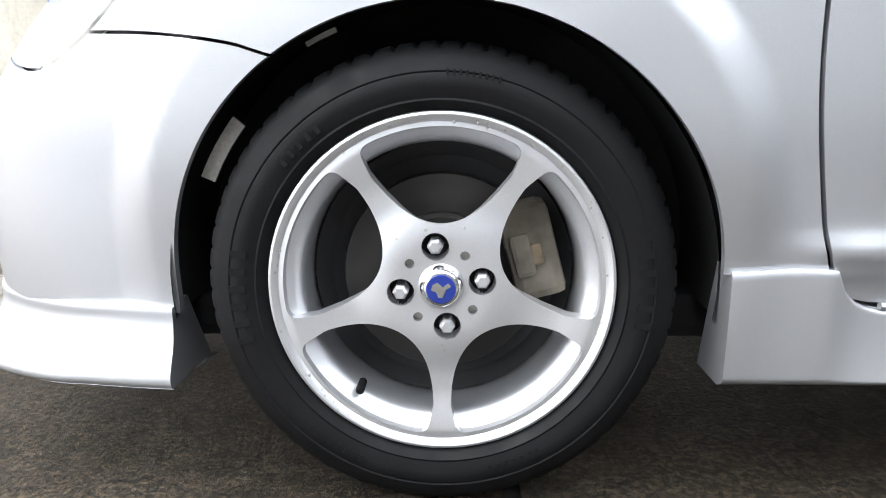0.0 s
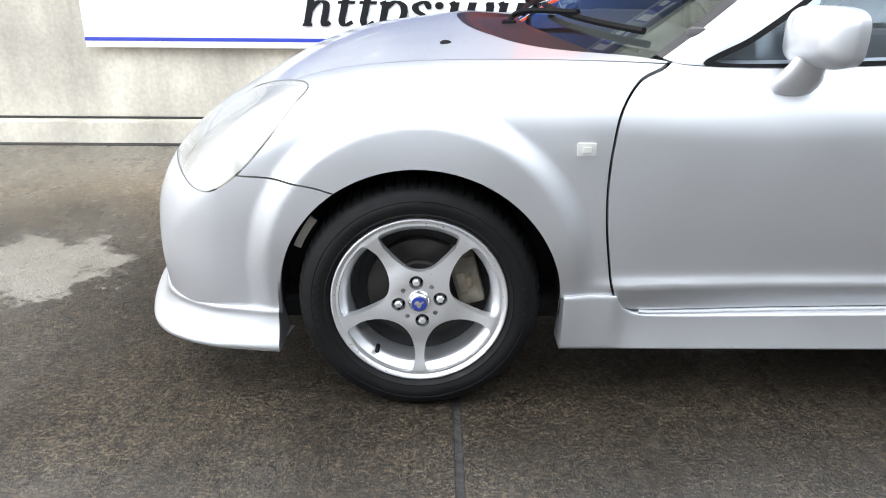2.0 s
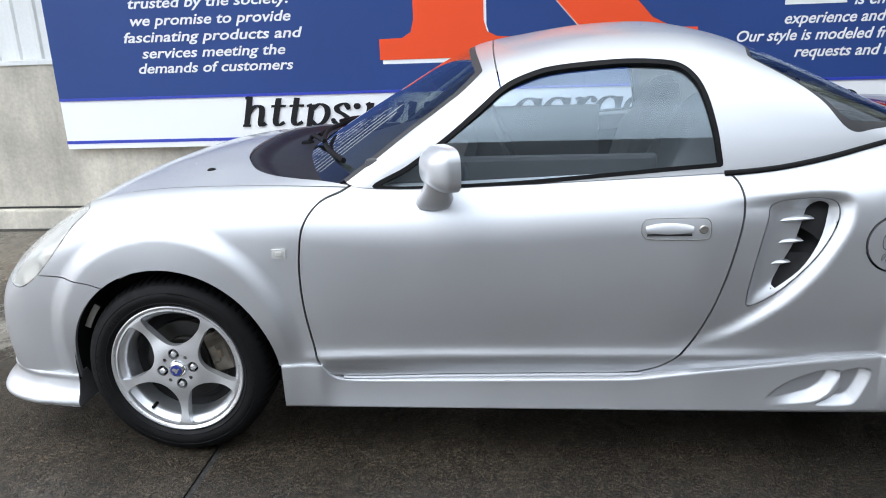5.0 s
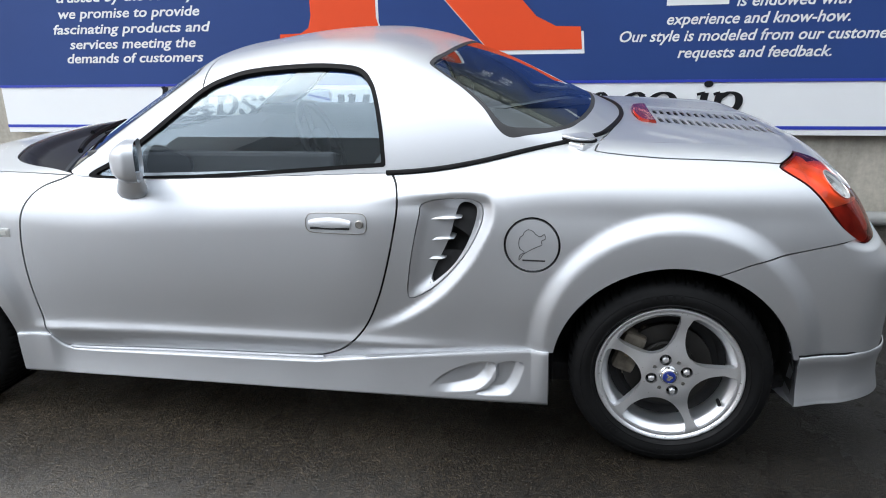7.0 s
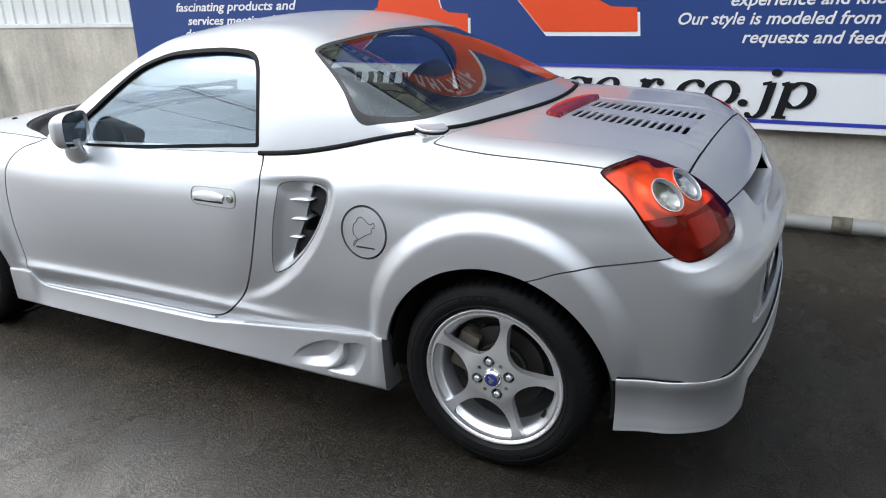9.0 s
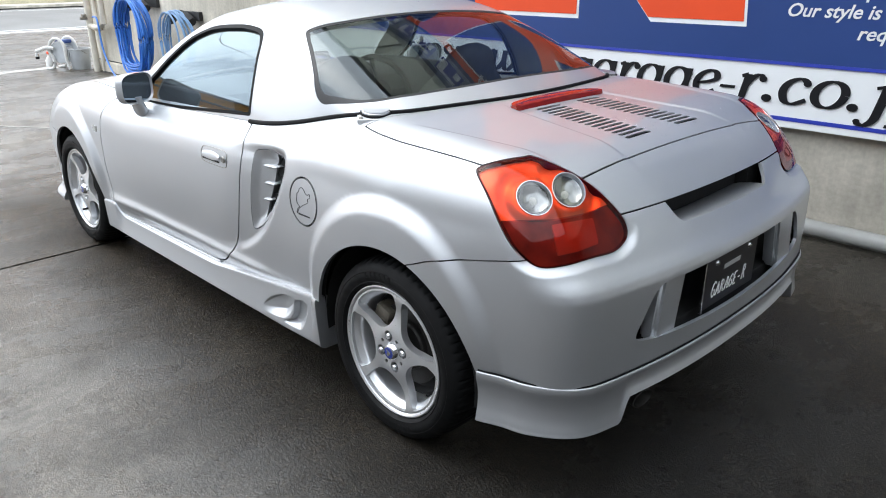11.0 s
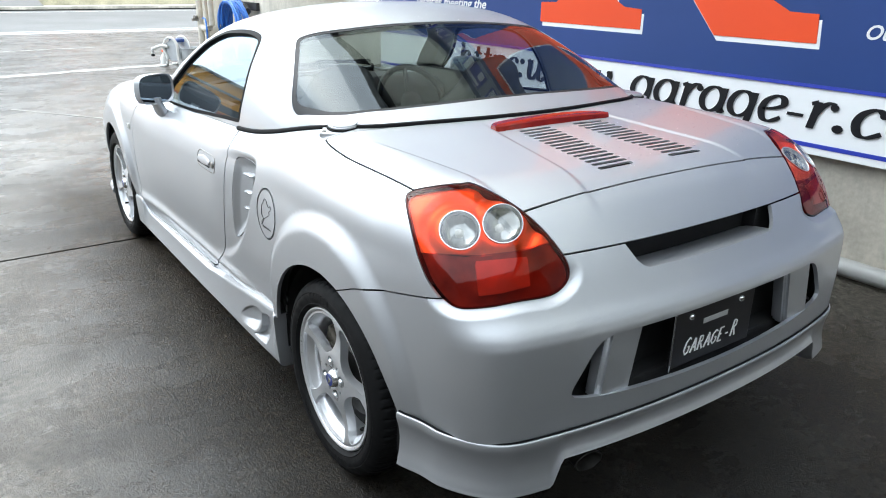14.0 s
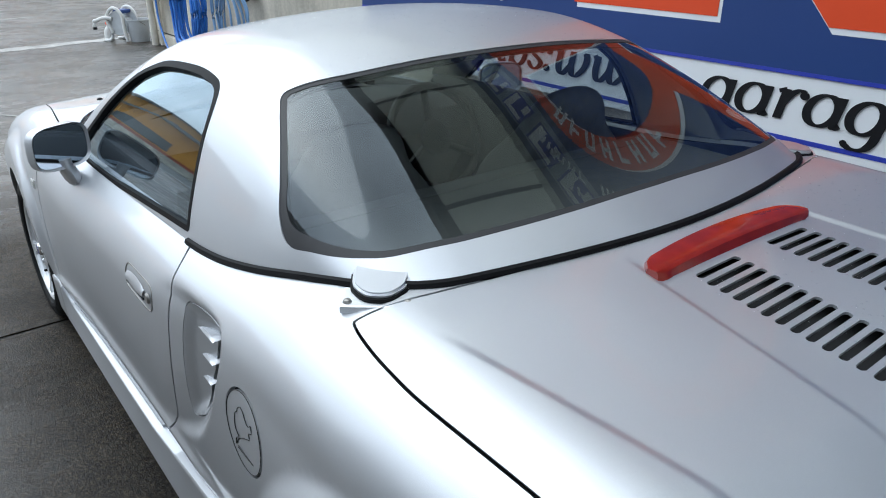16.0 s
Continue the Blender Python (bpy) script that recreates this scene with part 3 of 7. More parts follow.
def wheel_parts(parent):
    """A five-spoke alloy wheel with its tyre, facing along -y, hub face at the origin."""
    # spoked face, cut from a dished disc
    n, R = 150, 0.199
    g = np.linspace(-R, R, n)
    GX, GZ = np.meshgrid(g, g, indexing="ij")
    P = np.stack([GX.ravel(), np.zeros(n * n), GZ.ravel()], 1)

    def dish(x, z):
        r = np.sqrt(x * x + z * z)
        return 0.010 * step(r, 0.05, 0.12) * (1 - step(r, 0.13, 0.195)) + 0.004 * (1 - step(r, 0.02, 0.09)) + 0.0015 * step(r, 0.185, 0.198) - 0.001
    P[:, 1] = dish(P[:, 0], P[:, 2])
    e = 0.001
    N = np.stack([(dish(P[:, 0] + e, P[:, 2]) - dish(P[:, 0] - e, P[:, 2])) / (2 * e), -np.ones(n * n), (dish(P[:, 0], P[:, 2] + e) - dish(P[:, 0], P[:, 2] - e)) / (2 * e)], 1)
    F = [(i * n + j, (i + 1) * n + j, (i + 1) * n + j + 1, i * n + j + 1) for i in range(n - 1) for j in range(n - 1)]
    face = Skin(P, N, F)
    r = np.hypot(P[:, 0], P[:, 2])
    face = face.keep(r - 0.1975)

    def windows(V):
        r = np.hypot(V[:, 0], V[:, 2])
        th = np.arctan2(V[:, 0], V[:, 2])
        out = np.full(len(V), 9.0)
        for k in range(5):
            t = th - 2 * math.pi * k / 5
            t = (t + math.pi) % (2 * math.pi) - math.pi
            # a window lies between two spokes, 72 degrees apart
            half = radians(36)
            d1 = r * np.sin(t - half) + 0.0108 + 0.22 * np.maximum(r - 0.155, 0)
            d2 = -r * np.sin(t + half) + 0.0108 + 0.22 * np.maximum(r - 0.155, 0)
            w = smax(smax(d1, d2, 0.138), r - 0.1915, 0.014)
            out = np.minimum(out, np.where(np.abs(t) < radians(60), w, 9))
        return out
    face = face.keep(-windows(face.V))
    for k in range(4):
        for rr, size, off in ((0.050, 0.0165, 0), (0.0475, 0.0060, 45)):
            a = radians(90 * k + off - 8)
            c = (rr * math.sin(a), rr * math.cos(a))
            face = face.keep(size - np.hypot(face.V[:, 0] - c[0], face.V[:, 2] - c[1]))
    base = face.link("wheel", ALLOY, parent, "five-spoke silver alloy wheel, wet with drops", rim=0.026)
    bm = bmesh.new()
    lathe(bm, [(0.200, 0.172), (0.214, 0.182), (0.240, 0.191), (0.262, 0.190), (0.276, 0.180), (0.284, 0.166), (0.2885, 0.14), (0.2895, 0.09), (0.2893, 0.060), (0.2885, 0.036), (0.2868, 0.022), (0.2835, 0.010), (0.2785, 0.001), (0.2715, -0.006), (0.2635, -0.011), (0.2535, -0.0150),
               (0.2515, -0.0140), (0.249, -0.0158), (0.236, -0.0155), (0.2235, -0.0115), (0.221, -0.0125), (0.218, -0.009), (0.2125, -0.003), (0.2085, 0.006), (0.200, 0.012)], 336)
    # narrow tread grooves over the shoulder, every sixth step
    for v in bm.verts:
        r = math.hypot(v.co.x, v.co.z)
        if r > 0.2775 and v.co.y < 0.16:
            k = round(math.degrees(math.atan2(v.co.x, v.co.z)) / (360 / 336)) % 5
            if k == 0:
                f = (r - 0.0045 * min(1, (r - 0.2775) / 0.006)) / r
                v.co.x, v.co.z = v.co.x * f, v.co.z * f
    # moulded marks on the sidewall, as bars
    marks = bmesh.new()
    for start, n, r, size in ((75, 6, 0.243, 0.012), (255, 6, 0.243, 0.012), (2, 9, 0.252, 0.004), (-50, 5, 0.236, 0.008), (150, 7, 0.238, 0.006), (205, 8, 0.24, 0.006)):
        for k in range(n):
            m = Matrix.Rotation(radians(start + k * size * 420), 4, "Y")
            box(marks, (-size * 0.35, -0.0163, r - size * 0.8), (size * 0.35, -0.0140, r + size * 0.8), 0, m)
    part("tyre", bm, TYRE, base, "black road tyre with a moulded sidewall", smooth=True)
    tagged(part("sidewall_relief", marks, TYRE, base, "raised bars of moulded marks"), kind="stuff")
    barrel(base)
    # seats and nuts
    for k in range(4):
        a = radians(90 * k - 8)
        c = (0.050 * math.sin(a), 0, 0.050 * math.cos(a))
        bm = bmesh.new()
        lathe(bm, [(0.0168, 0.001), (0.0165, 0.020), (0.013, 0.026), (0.0, 0.026)], 24, centre=c)
        part("nut_recess", bm, DARK, base, smooth=True)
        bm = bmesh.new()
        lathe(bm, [(0.0, -0.004), (0.0065, -0.004), (0.0085, -0.001), (0.0098, 0.001), (0.0098, 0.024)], 6, centre=c)
        part("wheel_nut", bm, ALLOY, base)
        a = radians(90 * k + 37)
        bm = bmesh.new()
        lathe(bm, [(0.0061, 0.0045), (0.0058, 0.012), (0.0, 0.013)], 16, centre=(0.0475 * math.sin(a), 0, 0.0475 * math.cos(a)))
        part("dimple", bm, STEEL, base, smooth=True)
    bm = bmesh.new()
    lathe(bm, [(0.0, -0.010), (0.0195, -0.010), (0.0215, -0.0085), (0.0235, -0.006), (0.027, 0.000), (0.0295, 0.006), (0.031, 0.012)], 40)
    part("centre_cap", bm, CHROME, base, "chromed centre cap", smooth=True)
    bm = bmesh.new()
    lathe(bm, [(0.0, -0.0118), (0.0170, -0.0114), (0.0180, -0.0100)], 40)
    part("badge", bm, BLUE, base, "blue round badge", smooth=True)
    bm = bmesh.new()
    prism(bm, [(0.002, -0.010), (0.006, 0.000), (0.0125, 0.004), (0.009, 0.008), (0.002, 0.003), (-0.004, 0.009), (-0.010, 0.006), (-0.012, -0.001), (-0.006, -0.003), (-0.003, -0.010)], -0.0122, -0.0117)
    part("badge_mark", bm, CHROME, base)
    # valve
    bm = bmesh.new()
    m = Matrix.Rotation(radians(217), 4, "Y")
    lathe(bm, [(0.0, -0.012), (0.0035, -0.012), (0.0055, -0.009), (0.0055, 0.020)], 14, centre=(0, 0.018, 0.172))
    bmesh.ops.transform(bm, matrix=m, verts=bm.verts)
    part("valve_cap", bm, BLACK, base, "black rubber valve cap", smooth=True)
    # drops of rain on the metal
    rnd = random.Random(4)
    bm = bmesh.new()
    for k in range(70):
        a, rr = rnd.uniform(0, 6.28), rnd.choice((rnd.uniform(0.07, 0.19), rnd.uniform(0.196, 0.205)))
        x, z = rr * math.sin(a), rr * math.cos(a)
        if windows(np.array([[x, 0, z]]))[0] < 0.004:
            continue
        s = rnd.uniform(0.0011, 0.0024)
        yy = float(dish(np.array(x), np.array(z))) if rr < 0.195 else -0.004
        bmesh.ops.create_icosphere(bm, subdivisions=2, radius=s, matrix=Matrix.Translation((x, yy, z)) @ Matrix.Diagonal((1, 0.5, 1.25, 1)))
    tagged(part("rain_water", bm, LENS, base, smooth=True), kind="stuff")
    return base


def brake(parent, at, front):
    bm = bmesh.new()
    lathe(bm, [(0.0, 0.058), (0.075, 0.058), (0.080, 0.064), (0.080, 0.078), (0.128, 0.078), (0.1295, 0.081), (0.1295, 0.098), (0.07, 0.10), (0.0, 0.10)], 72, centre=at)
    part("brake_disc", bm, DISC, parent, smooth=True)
    bm = bmesh.new()
    turn = radians(75 if front else 290)
    m = Matrix.Translation(at) @ Matrix.Rotation(turn, 4, "Y")
    box(bm, (-0.062, 0.052, 0.085), (0.062, 0.118, 0.150), 0.012, m)
    box(bm, (-0.028, 0.046, 0.092), (0.028, 0.06, 0.118), 0.006, m)
    box(bm, (-0.085, 0.085, 0.075), (0.085, 0.115, 0.108), 0.008, m)
    caliper = part("brake_caliper", bm, CALIPER, parent, "grey cast brake caliper")
    bm = bmesh.new()
    box(bm, (-0.012, 0.047, 0.116), (0.016, 0.058, 0.130), 0.004, m)
    part("brake_pad", bm, RUST, caliper, "rusty brake pad edge")
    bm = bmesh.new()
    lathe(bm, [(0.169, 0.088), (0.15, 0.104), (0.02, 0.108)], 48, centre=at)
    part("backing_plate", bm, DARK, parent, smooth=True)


# ---- the car ----
car = empty("sports_car", "silver two-seat roadster with hardtop and body kit, wet", "car")


def mirrored(bm):
    """The same form on the other side of the car."""
    out = bm.copy()
    for v in out.verts:
        v.co.y = -v.co.y
    bmesh.ops.reverse_faces(out, faces=out.faces)
    return out


skin = net(body_form, (-0.86, -0.93, 0.17), (3.20, 0.93, 1.02), 0.0105)
skin = skin.keep(0.215 - skin.V[:, 2])
skin = skin.keep(np.where(skin.V[:, 2] > 0.70, -glass_form(*skin.V.T) - 0.02, -1))
for wheel, r in ((WHEEL_F, 0.330), (WHEEL_R, 0.338)):
    skin = skin.keep(-arch(wheel, r)(skin.V))

skirt_top = smooth_table((0.30, 0.335, 0.455, 0.475, 0.51, 0.60, 0.90, 1.30, 1.40, 1.50, 1.886, 2.107, 2.2), (0.311, 0.311, 0.313, 0.285, 0.263, 0.258, 0.261, 0.266, 0.270, 0.283, 0.329, 0.351, 0.36))
skin = skin.keep(np.where((skin.V[:, 0] > 0.2) & (skin.V[:, 0] < 2.3), skirt_top(skin.V[:, 0]) - 0.004 - skin.V[:, 2], -1))
head_cut = both(seen_from((0.132, -2.654, 1.161), (0, -0.72, 0), (1, 0, 0), (0, 0, 1), HEADLAMP), lambda V: X(V) + 0.1, lambda V: 0.35 - Y(V))
headlamp, skin = skin.split(head_cut)
tail_cut = both(seen_from(TAIL_EYE, TAIL_AT, TAIL_U, (0, 0, 1), TAIL), lambda V: 2.5 - X(V), lambda V: 0.3 - Y(V))
tail, skin = skin.split(tail_cut, 0.003)
door, skin = skin.split(both(outline_field(DOOR), lambda V: 0.6 - Y(V)), 0.006)
fuel, skin = skin.split(both(lambda V: np.hypot(X(V) - FUEL[0], Z(V) - FUEL[1]) - 0.0775, lambda V: 0.6 - Y(V)), 0.005)
hole, skin = skin.split(both(outline_field(INTAKE), lambda V: 0.6 - Y(V)), 0.003)
bumper_top = smooth_table((-0.9, -0.7, -0.44, -0.33, -0.24, -0.198, -0.1), (0.60, 0.60, 0.588, 0.584, 0.572, 0.560, 0.53))
front_bumper, skin = skin.split(both(lambda V: Z(V) - bumper_top(X(V)), lambda V: X(V) + 0.15), 0.004)
hood_side = smooth_table((-0.9, -0.6, -0.45, -0.27, 0.0, 0.3, 0.6), (0.36, 0.47, 0.575, 0.655, 0.682, 0.715, 0.735))
hood, skin = skin.split(both(lambda V: Y(V) - hood_side(X(V)), lambda V: X(V) - 0.7, lambda V: 0.55 - Z(V)), 0.005)
cowl_front = smooth_table((0.0, 0.10, 0.25, 0.38, 0.48, 0.56, 0.62, 0.66, 0.70, 0.76), (0.102, 0.105, 0.115, 0.142, 0.182, 0.225, 0.285, 0.362, 0.485, 0.66))
cowl, hood = hood.split(lambda V: cowl_front(Y(V)) - X(V), 0.004)
lid_side = smooth_table((2.16, 2.178, 2.195, 2.225, 2.28, 2.35, 2.45, 2.72, 2.95), (0.60, 0.655, 0.686, 0.704, 0.716, 0.7235, 0.727, 0.720, 0.713))
lid_field = both(lambda V: Y(V) - lid_side(X(V)), lambda V: 2.311 - 0.19 * Y(V) ** 2 - X(V), lambda V: X(V) - 2.888, lambda V: 0.8 - Z(V))
lid, skin = skin.split(lid_field, 0.005)
rear_line = smooth_table((2.4, 2.571, 2.64, 2.70, 2.87, 3.0), (0.55, 0.612, 0.640, 0.655, 0.690, 0.72))
tail_edge = seen_from(TAIL_EYE, TAIL_AT, TAIL_U, (0, 0, 1), TAIL)
bumper_field = both(lambda V: np.where(Y(V) < 0.52, Z(V) - 0.765, Z(V) - rear_line(X(V))), lambda V: 2.5 - X(V))
rear_bumper, skin = skin.split(bumper_field, 0.004)
rear_bumper = rear_bumper.keep(np.where(rear_bumper.V[:, 0] > 2.62, 0.034 - tail_edge(rear_bumper.V), -1))
scoop, rear_bumper = rear_bumper.split(both(outline_field([(0.33, 0.80), (0.305, 0.765), (0.27, 0.712), (0.20, 0.706), (0.0, 0.704), (-0.3, 0.704), (-0.3, 0.80)], 1, 2, 3), lambda V: 2.7 - X(V)), 0.001)
NUMBER_BAY = [(-0.4, 0.416), (-0.4, 0.592), (-0.15, 0.592), (0.0, 0.592), (0.10, 0.5915), (0.20, 0.5905), (0.33, 0.5895), (0.42, 0.587), (0.462, 0.565), (0.502, 0.505), (0.524, 0.466), (0.508, 0.446), (0.40, 0.430), (0.20, 0.420), (0.10, 0.4175), (0.0, 0.416), (-0.15, 0.416)]
bay, rear_bumper = rear_bumper.split(both(outline_field(NUMBER_BAY, 1, 2, 4), lambda V: 2.9 - X(V)), 0.001)
rear_bumper = rear_bumper.keep(np.where(rear_bumper.V[:, 0] > 2.6, 0.352 - rear_bumper.V[:, 2], -1))
front_bumper = front_bumper.keep(0.245 - front_bumper.V[:, 2])
tail_band, skin = skin.split(lambda V: np.max([2.80 - X(V), Y(V) - 0.62], 0), 0.002)

lid = net(body_form, (2.10, -0.74, 0.80), (2.93, 0.74, 1.0), 0.0052)
lid = lid.keep(lid_field(lid.V) + 0.0025)
lid = lid.keep(-glass_form(*lid.V.T) - 0.02)
lid = lid.keep(0.0025 - tail_cut(lid.V))
lamp_skin = net(body_form, (2.66, -0.88, 0.58), (3.06, -0.40, 0.97), 0.006)
lamp_skin = lamp_skin.keep(tail_cut(lamp_skin.V) + 0.0012)
# sunken ledge that carries the tail lamp
ledge = net(body_form, (2.64, -0.90, 0.54), (3.14, -0.34, 0.80), 0.004)
ledge = ledge.keep(bumper_field(ledge.V) + 0.002)
ledge = ledge.keep(0.0015 - tail_edge(ledge.V))
ledge = ledge.keep(tail_edge(ledge.V) - 0.034)
ledge = ledge.keep(2.62 - ledge.V[:, 0])
ledge = ledge.pressed(0.013 * (1 - step(tail_edge(ledge.V), 0.0, 0.032)) * (1 - step(ledge.V[:, 2], 0.70, 0.76)))
head_skin = net(body_form, (-0.72, -0.86, 0.46), (-0.18, -0.34, 0.84), 0.009)
head_skin = head_skin.keep(head_cut(head_skin.V) + 0.002)
# engine lid: two rows of rounded cooling slots
for col in (-1, 1):
    for row in range(15):
        x0, cy, half = 2.452 + row * 0.0256, col * (0.112 + row * 0.0022), 0.067 - (0.004 if row == 0 else 0)
        dx, dy = lid.V[:, 0] - x0 - 0.02 * (lid.V[:, 1] - cy) * col, np.abs(lid.V[:, 1] - cy)
        lid = lid.keep(0.0074 - np.hypot(dx, np.maximum(dy - half + 0.0074, 0)))
front_bumper.link("front_bumper", PAINT, car, "silver front bumper cover")
hood.link("bonnet", PAINT, car, "silver bonnet beaded with rain")
cowl = cowl.pressed(0.006 + 0.024 * step(cowl.V[:, 0] - cowl_front(np.abs(cowl.V[:, 1])), 0.02, 0.07))
cowl.link("cowl", material("dark_cowl_plastic", (0.012, 0.011, 0.013), 0.45, spec=0.3, vary=0.15, scale=30, bump=0.2, bump_scale=500, bump_dist=0.0006), car, "black plastic windscreen cowl")
tail_band.link("tail_panel", PAINT, car)
bumper_ob = rear_bumper.link("rear_bumper", PAINT, car, "silver rear bumper cover")
ledge.link("lamp_ledge", PAINT, bumper_ob, rim=0.01)
ledge.mirrored().link("lamp_ledge", PAINT, bumper_ob, rim=0.01)
engine_lid = lid.largest().link("engine_lid", PAINT, car, "silver engine lid with two rows of cooling slots", rim=0.005)
for sign in (-1, 1):
    d = door.side(sign).link("door", PAINT, car, "closed silver door")
    fuel.side(sign).link("fuel_flap" if sign < 0 else "quarter_patch", PAINT, car)
    s = skin.side(sign)
    s.keep(s.V[:, 0] - 1.0).link("front_wing", PAINT, car)
    s.keep(1.0 - s.V[:, 0]).link("rear_wing", PAINT, car)

# dark inner shell behind the joints
inner = net(lambda x, y, z: body_form(x, y, z) + 0.034, (-0.86, -0.93, 0.17), (3.20, 0.93, 1.02), 0.025)
inner = inner.keep(0.20 - inner.V[:, 2])
inner = inner.keep(np.where(inner.V[:, 2] > 0.62, -glass_form(*inner.V.T) - 0.0, -1))
for wheel in (WHEEL_F, WHEEL_R):
    inner = inner.keep(-arch(wheel, 0.345)(inner.V))
inner = inner.keep(np.where((inner.V[:, 0] > 2.6) & (np.abs(inner.V[:, 1]) < 0.56) & (inner.V[:, 2] < 0.80), 1, -1))
inner.link("inner_shell", DARK, car, rim=0)
bm = bmesh.new()
box(bm, (-0.60, -0.68, 0.17), (2.95, 0.68, 0.24), 0.02)
part("floor_pan", bm, DARK, car)
for wheel in (WHEEL_F, WHEEL_R):
    for sign in (-1, 1):
        bm = bmesh.new()
        prof = [(0.334, 0.815), (0.345, 0.78), (0.350, 0.60), (0.30, 0.565), (0.05, 0.56)]
        steps = 40
        rows = []
        for k in range(steps + 1):
            th = radians(-8 + 196 * k / steps)
            rows.append([bm.verts.new((wheel[0] + r * math.cos(th), sign * a, wheel[1] + r * math.sin(th))) for r, a in prof])
        for k in range(steps):
            for i in range(len(prof) - 1):
                bm.faces.new((rows[k][i], rows[k][i + 1], rows[k + 1][i + 1], rows[k + 1][i]))
        part("wheel_well", bm, LINER, car, smooth=True)

# hardtop, screen and windows
top = net(glass_form, (0.2, -0.86, 0.78), (2.45, 0.86, 1.30), 0.010)
top = top.keep(-body_form(*top.V.T) + np.where((top.V[:, 0] < 0.75) & (np.abs(top.V[:, 1]) < 0.69), -0.032, 0.002))


def meeting(fixed, value, guess):
    """Where hardtop and body meet, with one of x and y held."""
    p = np.array(guess, float)
    p[0 if fixed == "x" else 1] = value
    free = (1, 2) if fixed == "x" else (0, 2)
    for _ in range(12):
        f = np.array([glass_form(*p), body_form(*p)])
        J = np.zeros((2, 2))
        for j, k in enumerate(free):
            d = np.zeros(3)
            d[k] = 1e-4
            J[:, j] = (np.array([glass_form(*(p + d)), body_form(*(p + d))]) - f) / 1e-4
        q = np.linalg.solve(J + 1e-9 * np.eye(2), -f)
        p[list(free)] += np.clip(q, -0.03, 0.03)
    return p


line, p = [], (1.6, 0.72, 0.88)
for xx in np.linspace(1.615, 2.06, 24):
    p = meeting("x", xx, p)
    line.append(p)
for yy in np.linspace(p[1], 0, 30)[1:]:
    p = meeting("y", yy, p)
    line.append(p)
line = [(x, -y, z + 0.005) for x, y, z in line] + [(x, y, z + 0.005) for x, y, z in line[::-1][1:]]
bm = bmesh.new()
tube(bm, [(x, y, z - 0.003) for x, y, z in line], 0.0085, 8)
part("hardtop_gasket", bm, BLACK, car, "black rubber gasket under the hardtop", smooth=True)
window_field = both(seen_from((1.597, -2.804, 1.253), (0, -0.66, 0), (1, 0, 0), (0, 0, 1), WINDOW, 6), lambda V: 0.45 - Y(V), lambda V: X(V) - 1.66)
pane, top = top.split(lambda V: window_field(V), 0.0)
pillar_line = smooth_table((0.78, 0.828, 0.888, 0.973, 1.046, 1.093, 1.2), (0.467, 0.535, 0.620, 0.736, 0.842, 0.905, 1.02))
screen_field = both(lambda V: X(V) - pillar_line(Z(V)) + 0.006, lambda V: X(V) - (0.905 + 0.14 * Y(V) ** 2))
screen, top = top.split(screen_field, 0.0)
rear_field = outline_field(REAR_WINDOW, 0, 1, 5)
rear_pane, top = top.split(rear_field, 0.0)
pillar, top = top.split(lambda V: X(V) - (0.985 - 0.25 * (Z(V) - 1.15)), 0.005)
top.link("hardtop", PAINT, car, "silver detachable hardtop")
pillar.link("windscreen_frame", PAINT, car, "silver windscreen frame")
seal, pane = pane.split(lambda V: -window_field(V) - 0.013, 0.0)
seal_r, rear_pane = rear_pane.split(lambda V: -rear_field(V) - 0.013, 0.0)
seal_s, screen = screen.split(lambda V: -screen_field(V) - 0.022, 0.0)
screen.moved(-0.004).link("windscreen", SCREEN_GLASS, car, "clear windscreen", rim=0).visible_shadow = False
rear_pane.moved(-0.003).link("rear_window", REAR_GLASS, car, "tinted wraparound rear window", rim=0).visible_shadow = False
seal_r.moved(-0.002).link("rear_seal", PLASTIC, car)
seal_s.moved(-0.002).link("screen_seal", PLASTIC, car)
for sign in (-1, 1):
    pane.side(sign).moved(-0.010).link("side_window", GLASS, car, "closed side window", rim=0).visible_shadow = False
    seal.side(sign).moved(0.001).link("window_seal", BLACK, car, "black rubber window seal", rim=0.016)

# ---- the car: fittings ----
HAZE = material("hazy_lamp_plastic", (0.72, 0.72, 0.68), 0.18, coat=0.5, vary=0.06, scale=20)
hn, hl = HAZE.node_tree.nodes, HAZE.node_tree.links
_tr, _mx = hn.new("ShaderNodeBsdfTransparent"), hn.new("ShaderNodeMixShader")
_mx.inputs[0].default_value = 0.42
hl.new(_tr.outputs[0], _mx.inputs[1])
hl.new(hn["Principled BSDF"].outputs[0], _mx.inputs[2])
hl.new(_mx.outputs[0], hn["Material Output"].inputs[0])
LAMP_BACK = material("moulded_lamp_reflector", (0.84, 0.82, 0.80), 0.30, 0.55, vary=0.22, scale=14, bump=0.5, bump_scale=38, bump_dist=0.004)
LAMP_DARK = material("dim_lamp_housing", (0.30, 0.27, 0.26), 0.45, 0.2, vary=0.6, scale=16)
WIRE = material("black_print", (0.02, 0.02, 0.022), 0.5)

